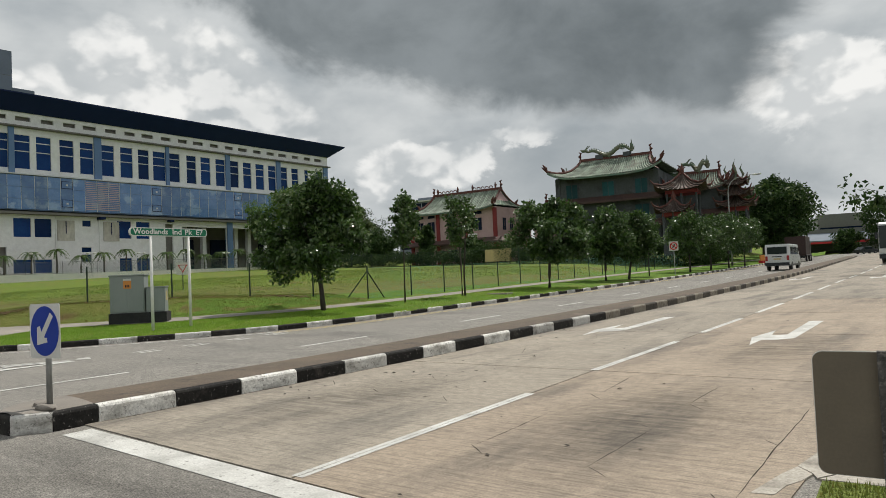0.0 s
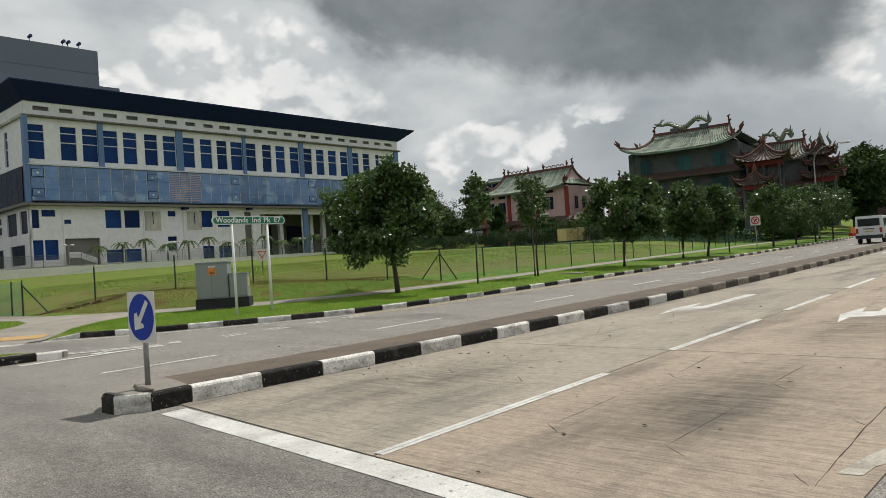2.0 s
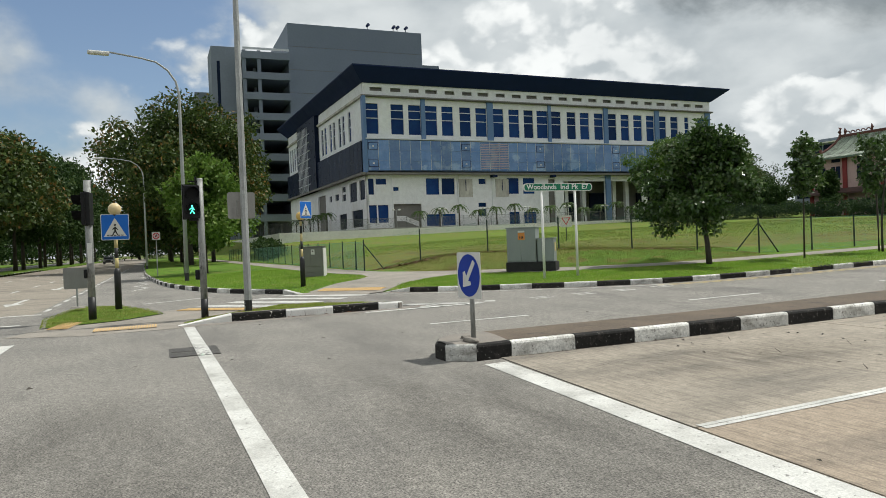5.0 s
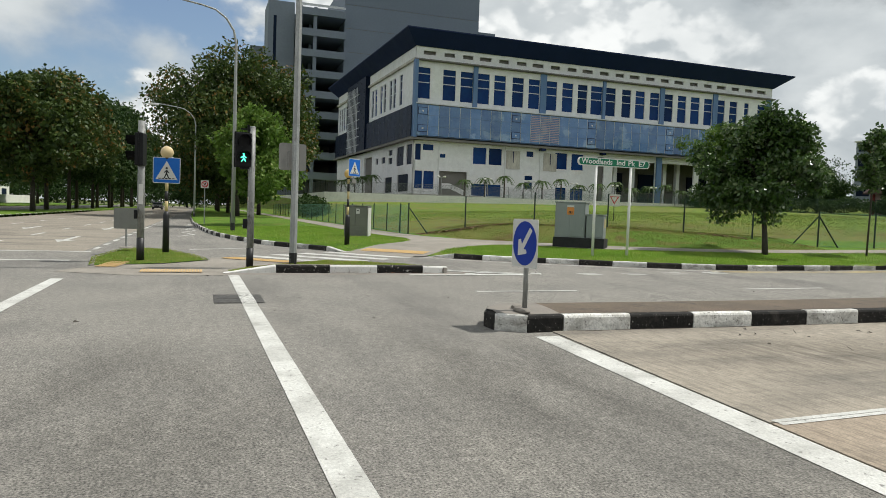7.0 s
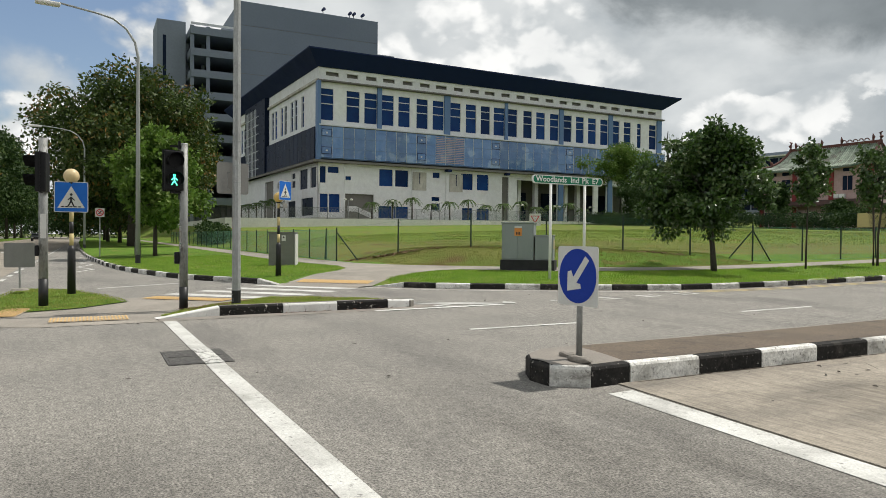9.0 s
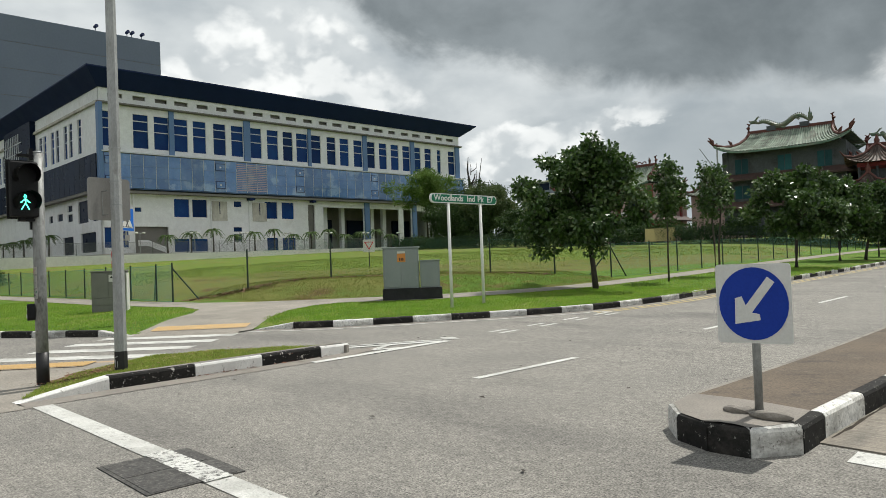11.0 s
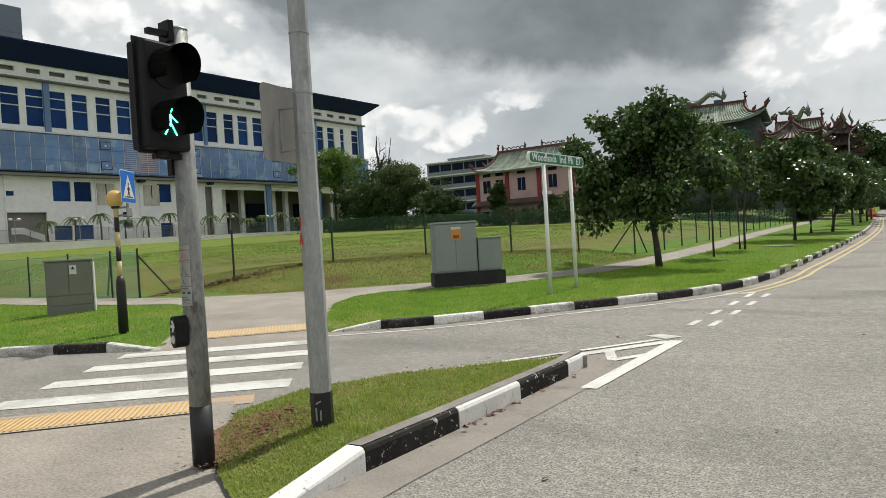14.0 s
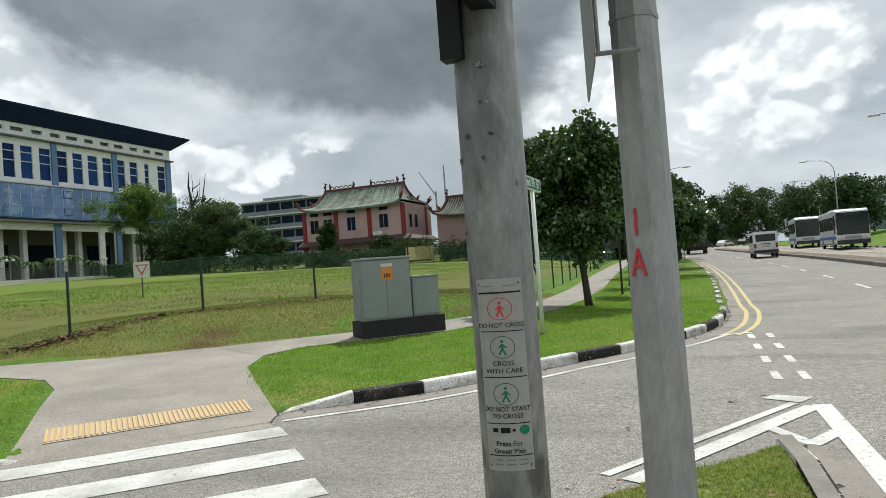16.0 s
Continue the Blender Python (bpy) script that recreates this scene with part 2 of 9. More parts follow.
def grooved(m, pitch, depth, axis):
    """Cuts fine parallel lines, as brushed into wet concrete, into a material's relief."""
    nt = m.node_tree
    N, L = nt.nodes.new, nt.links.new
    bsdf = nt.nodes["Principled BSDF"]
    tc = N("ShaderNodeTexCoord")
    mp = N("ShaderNodeMapping")
    mp.inputs[3].default_value = (0.075, 1, 1) if axis == "Y" else (1, 0.075, 1)
    L(tc.outputs["Object"], mp.inputs[0])
    nz = N("ShaderNodeTexNoise")
    nz.inputs["Scale"].default_value, nz.inputs["Detail"].default_value = 1.0 / pitch, 3.0
    L(mp.outputs[0], nz.inputs["Vector"])
    b = N("ShaderNodeBump")
    b.inputs["Strength"].default_value, b.inputs["Distance"].default_value = 0.8, depth
    L(nz.outputs[0], b.inputs["Height"])
    old = [k for k in nt.links if k.to_socket == bsdf.inputs["Normal"]]
    if old:
        L(old[0].from_socket, b.inputs["Normal"])
    L(b.outputs[0], bsdf.inputs["Normal"])
    base = [k for k in nt.links if k.to_socket == bsdf.inputs["Base Color"]][0].from_socket
    r = N("ShaderNodeMapRange")
    L(nz.outputs[0], r.inputs[0])
    r.inputs[1].default_value, r.inputs[2].default_value, r.inputs[3].default_value, r.inputs[4].default_value = 0.34, 0.53, 0.76, 1.06
    cg = N("ShaderNodeCombineColor")
    for i in range(3):
        L(r.outputs[0], cg.inputs[i])
    mu = N("ShaderNodeMix")
    mu.data_type, mu.blend_type = "RGBA", "MULTIPLY"
    mu.inputs[0].default_value = 1.0
    L(base, mu.inputs[6])
    L(cg.outputs[0], mu.inputs[7])
    L(mu.outputs[2], bsdf.inputs["Base Color"])
    return m


def glowing(name, colour, strength):
    m = bpy.data.materials.new(name)
    m.use_nodes = True
    b = m.node_tree.nodes["Principled BSDF"]
    b.inputs["Base Color"].default_value = (*colour, 1)
    b.inputs["Emission Color"].default_value = (*colour, 1)
    b.inputs["Emission Strength"].default_value = strength
    return m


M_ASPHALT = material("asphalt", (0.218, 0.205, 0.181), (0.172, 0.163, 0.146), 0.7, 0.92, 0.005, 62, 0.85, blotch=(0.112, 0.106, 0.097), blotch_scale=0.55, blotch_range=(0.51, 0.76), worn=(0.42, 0.40, 0.36), worn_scale=42, worn_range=(0.60, 0.68), drag=(0.35, 1.3, 12), spec=0.5, mottle=(13, 0.32))
M_CONCRETE = grooved(material("road_concrete", (0.326, 0.266, 0.200), (0.264, 0.216, 0.166), 0.6, 0.9, 0.003, 70, 0.26, blotch=(0.085, 0.075, 0.064), blotch_scale=0.9, blotch_range=(0.50, 0.76), random_amount=0.07, drag=(1.3, 0.28, -4), spec=0.5, mottle=(11, 0.18)), 0.023, 0.004, "Y")
M_CONCRETE_G = grooved(material("grey_road_concrete", (0.302, 0.265, 0.212), (0.240, 0.212, 0.172), 0.6, 0.9, 0.003, 70, 0.26, blotch=(0.085, 0.079, 0.069), blotch_scale=0.9, blotch_range=(0.49, 0.76), random_amount=0.07, drag=(1.3, 0.28, -4), spec=0.5, mottle=(11, 0.18)), 0.023, 0.004, "Y")
M_PATH = material("path_concrete", (0.30, 0.272, 0.232), (0.205, 0.187, 0.16), 1.1, 0.9, 0.004, 45, 0.34, blotch=(0.19, 0.175, 0.15), blotch_scale=0.7, blotch_range=(0.55, 0.72))
M_MEDIAN = material("median_screed", (0.135, 0.104, 0.075), (0.085, 0.068, 0.052), 0.9, 0.92, 0.006, 45, 0.35, blotch=(0.20, 0.165, 0.125), blotch_scale=0.9, blotch_range=(0.58, 0.74), worn=(0.045, 0.04, 0.035), worn_scale=3.0, worn_range=(0.56, 0.70))
M_KERB_W = material("white_kerb_paint", (0.68, 0.67, 0.635), (0.52, 0.51, 0.475), 5, 0.8, 0.006, 34, 0.25, blotch=(0.25, 0.24, 0.215), blotch_scale=5.5, blotch_range=(0.46, 0.68), worn=(0.11, 0.10, 0.088), worn_scale=26, worn_range=(0.555, 0.65), random_amount=0.2, drag=(0.5, 0.5, 0))
M_KERB_B = material("black_kerb_paint", (0.012, 0.0115, 0.011), (0.026, 0.0245, 0.022), 4, 0.8, 0.006, 34, 0.35, blotch=(0.060, 0.054, 0.047), blotch_scale=4.5, blotch_range=(0.54, 0.74), worn=(0.36, 0.345, 0.31), worn_scale=24, worn_range=(0.605, 0.67), random_amount=0.2, spec=0.2)
M_KERB_F = material("faded_kerb_paint", (0.30, 0.27, 0.22), (0.19, 0.165, 0.13), 3, 0.9, 0.005, 40, 0.3, worn=(0.09, 0.075, 0.058), worn_scale=12, worn_range=(0.52, 0.66), random_amount=0.2)
M_KERB_D = material("faded_black_kerb", (0.075, 0.064, 0.052), (0.045, 0.04, 0.034), 3, 0.9, 0.005, 40, 0.3, worn=(0.19, 0.165, 0.13), worn_scale=12, worn_range=(0.54, 0.68), random_amount=0.2)
M_KERB_C = material("bare_kerb", (0.26, 0.24, 0.21), (0.17, 0.155, 0.135), 3, 0.9, 0.005, 60, 0.2, random_amount=0.12)
M_GUTTER = material("gutter_concrete", (0.25, 0.225, 0.195), (0.18, 0.165, 0.145), 1.6, 0.9, 0.004, 70, 0.2, blotch=(0.12, 0.105, 0.085), blotch_scale=1.4, blotch_range=(0.56, 0.7))
M_LINE = material("white_road_paint", (0.60, 0.60, 0.565), (0.47, 0.465, 0.435), 2.2, 0.75, 0.004, 70, 0.22, blotch=(0.34, 0.335, 0.31), blotch_scale=1.3, blotch_range=(0.48, 0.66), worn=(0.19, 0.185, 0.172), worn_scale=17, worn_range=(0.585, 0.66))
M_YLINE = material("yellow_road_paint", (0.50, 0.40, 0.16), (0.42, 0.34, 0.15), 3, 0.75, 0.0, 90, 0.12, worn=(0.22, 0.21, 0.19), worn_scale=16, worn_range=(0.58, 0.68))
M_TACTILE = material("tactile_paint", (0.44, 0.37, 0.275), (0.36, 0.305, 0.23), 4, 0.8, 0.0, 80, 0.12, worn=(0.36, 0.30, 0.22), worn_scale=9, worn_range=(0.56, 0.68))
M_TACTILE_W = material("tactile_ridge", (0.58, 0.385, 0.16), (0.50, 0.345, 0.165), 6, 0.8, 0.0, 80, 0.12)
M_ORANGE = material("faded_orange_paint", (0.42, 0.29, 0.17), (0.36, 0.26, 0.17), 2, 0.85, 0.002, 80, 0.15, worn=(0.29, 0.26, 0.22), worn_scale=6, worn_range=(0.5, 0.64))
M_GRASS = material("grass", (0.115, 0.20, 0.028), (0.070, 0.135, 0.019), 1.3, 0.95, 0.03, 34, 0.55, blotch=(0.18, 0.19, 0.05), blotch_scale=0.5, blotch_range=(0.52, 0.7), spec=0.1, mottle=(9, 0.3))
M_FIELD = material("mown_field", (0.142, 0.198, 0.032), (0.102, 0.156, 0.024), 0.7, 0.95, 0.04, 9, 0.5, blotch=(0.165, 0.145, 0.055), blotch_scale=0.22, blotch_range=(0.48, 0.68), worn=(0.075, 0.085, 0.025), worn_scale=2.2, worn_range=(0.56, 0.72), spec=0.1, mottle=(2.6, 0.22))
M_BANK = material("dry_bank_grass", (0.165, 0.158, 0.048), (0.105, 0.145, 0.030), 0.8, 0.95, 0.04, 22, 0.5, blotch=(0.115, 0.078, 0.038), blotch_scale=0.7, blotch_range=(0.5, 0.66), spec=0.1)
M_BLADE = leaf_material("grass_blades", (0.15, 0.28, 0.028), (0.27, 0.42, 0.055), (0.42, 0.40, 0.13), 0.6, 0.5, 1.4)
M_BLADE_DRY = leaf_material("dry_grass_blades", (0.11, 0.165, 0.026), (0.19, 0.20, 0.050), (0.28, 0.23, 0.095), 0.8, 0.4, 0.8)
M_BLADE_F = leaf_material("field_grass_blades", (0.10, 0.155, 0.022), (0.17, 0.225, 0.038), (0.27, 0.245, 0.09), 0.8, 0.4, 0.35)
M_BLADE_I = leaf_material("worn_grass_blades", (0.17, 0.26, 0.04), (0.31, 0.36, 0.08), (0.44, 0.36, 0.16), 0.8, 0.45, 2.4)
M_GRASS_I = material("worn_grass", (0.15, 0.18, 0.045), (0.10, 0.135, 0.03), 3.0, 0.95, 0.03, 34, 0.55, blotch=(0.19, 0.135, 0.075), blotch_scale=1.6, blotch_range=(0.54, 0.68), spec=0.1)
M_SOIL = material("bare_soil", (0.19, 0.115, 0.072), (0.12, 0.078, 0.05), 5, 0.95, 0.012, 50, 0.35, spec=0.1)
M_GROUND = material("open_ground", (0.09, 0.13, 0.03), (0.11, 0.12, 0.045), 0.05, 0.95, 0, 3, 0.2, spec=0.1)
M_GALV = material("galvanised_steel", (0.30, 0.306, 0.297), (0.185, 0.190, 0.182), 9, 0.6, 0.001, 50, 0.2, metal=0.3, blotch=(0.15, 0.154, 0.146), blotch_scale=6.5, blotch_range=(0.50, 0.60), worn=(0.10, 0.096, 0.088), worn_scale=13, worn_range=(0.57, 0.66), streak=(1, 1, 0.4))
M_GALV_C = material("weathered_zinc", (0.37, 0.38, 0.375), (0.25, 0.258, 0.252), 7, 0.6, 0.001, 50, 0.14, metal=0.25, worn=(0.18, 0.176, 0.165), worn_scale=8, worn_range=(0.58, 0.74), streak=(1, 1, 0.4))
M_GALV_D = material("grey_pole_paint", (0.33, 0.345, 0.34), (0.26, 0.27, 0.265), 5, 0.55, 0.001, 60, 0.1, metal=0.2, worn=(0.17, 0.165, 0.155), worn_scale=8, worn_range=(0.62, 0.74), streak=(1, 1, 0.3))
M_BLACK = material("black_paint", (0.012, 0.012, 0.013), (0.02, 0.02, 0.02), 8, 0.5, 0.0, 60, 0.2)
M_BLACK_PL = material("black_plastic", (0.009, 0.0095, 0.010), (0.014, 0.014, 0.015), 8, 0.5, 0.0, 90, 0.2, spec=0.15)
M_WHITE = material("white_paint", (0.74, 0.74, 0.72), (0.66, 0.66, 0.63), 4, 0.55, 0.0, 60, 0.06)
M_PLATE_W = material("sign_white", (0.60, 0.60, 0.57), (0.54, 0.535, 0.50), 4, 0.5, 0.0, 60, 0.06)
M_SIGN_BLUE = material("sign_blue", (0.006, 0.032, 0.27), (0.008, 0.038, 0.30), 5, 0.45, 0.0, 60, 0.08, spec=0.2)
M_SIGN_LBLUE = material("sign_bright_blue", (0.012, 0.115, 0.46), (0.016, 0.13, 0.50), 5, 0.45, 0.0, 60, 0.06, spec=0.2)
M_SIGN_GREEN = material("sign_green", (0.004, 0.17, 0.085), (0.004, 0.15, 0.075), 5, 0.45, 0.0, 60, 0.06)
M_SIGN_RED = material("sign_red", (0.55, 0.03, 0.04), (0.48, 0.03, 0.035), 5, 0.45, 0.0, 60, 0.06)
M_APRON = material("pale_cracked_concrete", (0.43, 0.40, 0.345), (0.31, 0.285, 0.245), 4, 0.9, 0.005, 45, 0.25, blotch=(0.20, 0.18, 0.15), blotch_scale=3.0, blotch_range=(0.52, 0.66))
M_RIB_BROWN = material("brown_tile_rib", (0.085, 0.062, 0.052), (0.050, 0.037, 0.031), 0.8, 0.75, 0.0, 5, 0.35, blotch=(0.17, 0.155, 0.135), blotch_scale=1.2, blotch_range=(0.58, 0.7), random_amount=0.4, spec=0.2)
M_BROWN_BACK = material("brown_sign_back", (0.150, 0.126, 0.090), (0.122, 0.104, 0.076), 3, 0.6, 0.0, 60, 0.06, spec=0.3)
M_CRACK = material("crack_dirt", (0.055, 0.046, 0.036), (0.038, 0.032, 0.026), 6, 0.95, 0.0, 40, 0.4, spec=0.1)
M_SIGN_BACK = material("sign_back", (0.23, 0.226, 0.212), (0.18, 0.177, 0.166), 3, 0.55, 0.0, 60, 0.1, metal=0.1, worn=(0.23, 0.22, 0.20), worn_scale=4, worn_range=(0.55, 0.75), streak=(1, 1, 0.4))
M_CABINET = material("cabinet_grey", (0.25, 0.275, 0.27), (0.215, 0.24, 0.235), 2.5, 0.55, 0.0, 60, 0.06, worn=(0.17, 0.175, 0.165), worn_scale=3, worn_range=(0.6, 0.8), streak=(1, 1, 0.3))
M_CABINET_OL = material("cabinet_olive", (0.17, 0.175, 0.145), (0.135, 0.14, 0.12), 2.5, 0.6, 0.0, 60, 0.08)
M_STICKER = material("orange_sticker", (0.62, 0.24, 0.05), (0.55, 0.21, 0.045), 8, 0.5, 0.0, 60, 0.06)
M_BEACON = material("amber_globe", (0.62, 0.42, 0.13), (0.56, 0.37, 0.11), 8, 0.3, 0.0, 60, 0.04)
M_BEACON_P = material("pale_amber_globe", (0.60, 0.47, 0.26), (0.54, 0.42, 0.23), 8, 0.35, 0.0, 60, 0.05)
M_BEACON_Y = material("faded_yellow_paint", (0.52, 0.42, 0.19), (0.45, 0.37, 0.18), 6, 0.6, 0.0, 60, 0.08)
M_LED = glowing("green_lamp_dots", (0.10, 1.0, 0.62), 5.0)
M_IRON = material("cast_iron", (0.078, 0.074, 0.068), (0.05, 0.048, 0.045), 7, 0.75, 0.006, 40, 0.5, worn=(0.15, 0.14, 0.125), worn_scale=34, worn_range=(0.56, 0.64), mottle=(22, 0.4))
M_LINE_X = material("rubbed_road_paint", (0.60, 0.60, 0.56), (0.46, 0.455, 0.43), 3, 0.75, 0.004, 60, 0.25, worn=(0.10, 0.097, 0.09), worn_scale=22, worn_range=(0.50, 0.58))
M_BARK = material("bark", (0.066, 0.056, 0.046), (0.040, 0.034, 0.028), 8, 0.95, 0.012, 40, 0.35, streak=(1, 1, 0.3))
# The third colour paints pale glints on a few leaves, beside the gloss.
M_LEAF = leaf_material("glossy_leaves", (0.014, 0.038, 0.008), (0.060, 0.120, 0.020), (0.20, 0.25, 0.12), 0.32, 0.24)
M_LEAF_L = leaf_material("light_leaves", (0.055, 0.115, 0.016), (0.125, 0.215, 0.034), (0.19, 0.24, 0.07), 0.5, 0.36)
M_LEAF_R = leaf_material("rusty_leaves", (0.017, 0.038, 0.009), (0.064, 0.098, 0.020), (0.22, 0.12, 0.035), 0.5, 0.24, 0.35)
M_KERB_I = material("fresh_kerb_paint", (0.70, 0.69, 0.66), (0.58, 0.57, 0.54), 4, 0.75, 0.003, 60, 0.12, worn=(0.22, 0.21, 0.19), worn_scale=16, worn_range=(0.60, 0.67))
M_KERB_J = material("chipped_black_paint", (0.012, 0.0115, 0.011), (0.024, 0.0225, 0.02), 4, 0.8, 0.006, 34, 0.35, worn=(0.42, 0.40, 0.36), worn_scale=17, worn_range=(0.605, 0.63), spec=0.2)
M_LEAF_F = leaf_material("far_leaves", (0.012, 0.032, 0.008), (0.040, 0.080, 0.018), (0.11, 0.155, 0.05), 0.6, 0.24)
# Greens lifted to put the haze over the far woods into the leaf colour.
M_LEAF_M = leaf_material("hazed_leaves", (0.042, 0.072, 0.026), (0.090, 0.130, 0.044), (0.15, 0.16, 0.07), 0.65, 0.28)
M_PALM = leaf_material("palm_fronds", (0.030, 0.065, 0.014), (0.065, 0.11, 0.026), None, 0.6, 0.2)
M_WALL_W = material("white_render", (0.745, 0.75, 0.755), (0.665, 0.67, 0.675), 0.25, 0.85, 0.0, 6, 0.05, blotch=(0.60, 0.58, 0.55), blotch_scale=0.2, blotch_range=(0.55, 0.8), mottle=(1.2, 0.08))
M_WALL_STAIN = material("stained_render", (0.56, 0.54, 0.48), (0.30, 0.285, 0.25), 0.5, 0.88, 0.0, 3, 0.12, streak=(1, 1, 0.4))
M_BLUE_COL = material("slate_blue_paint", (0.115, 0.20, 0.36), (0.095, 0.17, 0.32), 0.3, 0.6, 0.0, 6, 0.06)
M_FASCIA = material("navy_fascia", (0.007, 0.016, 0.060), (0.009, 0.020, 0.07), 0.2, 0.6, 0.0, 5, 0.08, spec=0.15)
M_WIN = material("blue_window_glass", (0.006, 0.026, 0.115), (0.010, 0.044, 0.150), 0.4, 0.16, 0.0, 4, 0.1, random_amount=0.45, spec=0.08)
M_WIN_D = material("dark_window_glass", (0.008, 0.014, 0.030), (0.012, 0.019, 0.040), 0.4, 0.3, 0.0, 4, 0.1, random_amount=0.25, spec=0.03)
# Mottled tones and paler blotches put uneven reflections into the glass colour.
M_CURTAIN = material("blue_curtain_glass", (0.120, 0.222, 0.42), (0.062, 0.142, 0.33), 0.55, 0.2, 0.0, 3, 0.10, random_amount=0.24, spec=0.6, blotch=(0.20, 0.30, 0.46), blotch_scale=0.35, blotch_range=(0.55, 0.62))
M_MULLION = material("window_mullion", (0.58, 0.60, 0.62), (0.50, 0.52, 0.54), 1.0, 0.6)
# Grey darkened to carry shade under slabs and behind openings; joints and gutter too.
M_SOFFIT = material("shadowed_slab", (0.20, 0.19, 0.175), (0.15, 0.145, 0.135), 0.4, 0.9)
M_CLAD = material("grey_cladding", (0.160, 0.194, 0.236), (0.140, 0.172, 0.212), 0.05, 0.6, 0.0, 2, 0.05, random_amount=0.04)
M_DECK = material("deck_concrete", (0.20, 0.232, 0.27), (0.16, 0.188, 0.222), 0.1, 0.85, 0.0, 2, 0.06)
M_FARWALL = material("low_wall_render", (0.76, 0.75, 0.72), (0.65, 0.64, 0.61), 0.4, 0.88, 0.0, 4, 0.1)
M_PINK = material("pink_render", (0.50, 0.355, 0.34), (0.43, 0.305, 0.29), 0.5, 0.88, 0.0, 6, 0.08, blotch=(0.36, 0.25, 0.22), blotch_scale=0.4, blotch_range=(0.56, 0.74))
M_RED = material("red_temple_paint", (0.24, 0.03, 0.03), (0.17, 0.026, 0.026), 0.8, 0.7, 0.0, 8, 0.12)
M_TILE_G = material("jade_roof_tile", (0.105, 0.165, 0.115), (0.055, 0.105, 0.07), 0.7, 0.6, 0.0, 6, 0.3, blotch=(0.17, 0.17, 0.13), blotch_scale=0.6, blotch_range=(0.5, 0.66), random_amount=0.2)
M_TILE_RIB = material("pale_tile_rib", (0.25, 0.30, 0.235), (0.16, 0.205, 0.155), 0.8, 0.6, 0.0, 5, 0.35, blotch=(0.11, 0.11, 0.085), blotch_scale=0.8, blotch_range=(0.5, 0.66), random_amount=0.35)
M_TILE_O = material("rusty_roof_tile", (0.080, 0.043, 0.034), (0.048, 0.031, 0.027), 0.7, 0.7, 0.0, 6, 0.3, random_amount=0.2)
M_TILE_D = material("weathered_roof_tile", (0.12, 0.095, 0.07), (0.075, 0.055, 0.042), 0.8, 0.65, 0.0, 6, 0.3, blotch=(0.15, 0.07, 0.045), blotch_scale=0.7, blotch_range=(0.5, 0.64), random_amount=0.25)
M_TEMPLE = material("grey_temple_stone", (0.092, 0.101, 0.106), (0.066, 0.074, 0.078), 0.5, 0.88, 0.0, 6, 0.2, blotch=(0.028, 0.025, 0.024), blotch_scale=0.4, blotch_range=(0.52, 0.72), spec=0.2)
M_RIDGE = material("dark_ridge_clay", (0.13, 0.042, 0.030), (0.07, 0.030, 0.025), 2, 0.7, 0.0, 8, 0.2)
M_DRAGON = material("jade_glaze", (0.09, 0.15, 0.10), (0.15, 0.13, 0.08), 1.5, 0.5, 0.0, 8, 0.2)
M_FENCE = material("green_fence_post", (0.012, 0.030, 0.022), (0.016, 0.036, 0.026), 4, 0.6)
M_NET = material("pale_green_wire", (0.10, 0.27, 0.18), (0.08, 0.22, 0.15), 4, 0.6)
M_NET_G = material("green_hoarding_net", (0.20, 0.43, 0.32), (0.16, 0.36, 0.26), 0.8, 0.7, 0.0, 20, 0.1)
M_WIN_T = material("teal_window_glass", (0.022, 0.090, 0.098), (0.014, 0.058, 0.066), 0.6, 0.3, 0.0, 4, 0.1, random_amount=0.3, spec=0.1)
M_TYRE = material("tyre_rubber", (0.016, 0.016, 0.017), (0.022, 0.022, 0.022), 5, 0.8)
M_CARGLASS = material("tinted_glass", (0.012, 0.02, 0.02), (0.018, 0.026, 0.026), 2, 0.12)
M_CARWHITE = material("white_car_paint", (0.62, 0.64, 0.63), (0.58, 0.60, 0.59), 2, 0.3)
M_CARDARK = material("dark_car_paint", (0.018, 0.022, 0.026), (0.022, 0.026, 0.03), 2, 0.3)
M_REDLAMP = material("red_lens", (0.30, 0.02, 0.02), (0.25, 0.02, 0.02), 4, 0.3)
M_TRUCK = material("brown_truck_box", (0.035, 0.022, 0.02), (0.05, 0.03, 0.027), 1, 0.7)
M_LITTER = leaf_material("dead_leaves", (0.10, 0.050, 0.034), (0.18, 0.085, 0.055), (0.25, 0.155, 0.095), 0.8, 0.1)

M_PLINTH = material("black_plinth", (0.016, 0.016, 0.017), (0.028, 0.028, 0.028), 4, 0.85, 0.002, 40, 0.3)

# ---- building blocks ----


def mesh_of(bm, name):
    me = bpy.data.meshes.new(name)
    bm.normal_update()
    bm.to_mesh(me)
    bm.free()
    return me


def raw_mesh(name, verts, faces):
    """A mesh out of arrays: verts (n, 3), faces (m, 3) or (m, 4)."""
    verts, faces = np.asarray(verts, dtype=np.float32), np.asarray(faces, dtype=np.int32)
    me = bpy.data.meshes.new(name)
    k = faces.shape[1]
    me.vertices.add(len(verts))
    me.vertices.foreach_set("co", verts.ravel())
    me.loops.add(faces.size)
    me.loops.foreach_set("vertex_index", faces.ravel())
    me.polygons.add(len(faces))
    me.polygons.foreach_set("loop_start", np.arange(0, faces.size, k, dtype=np.int32))
    me.update(calc_edges=True)
    return me


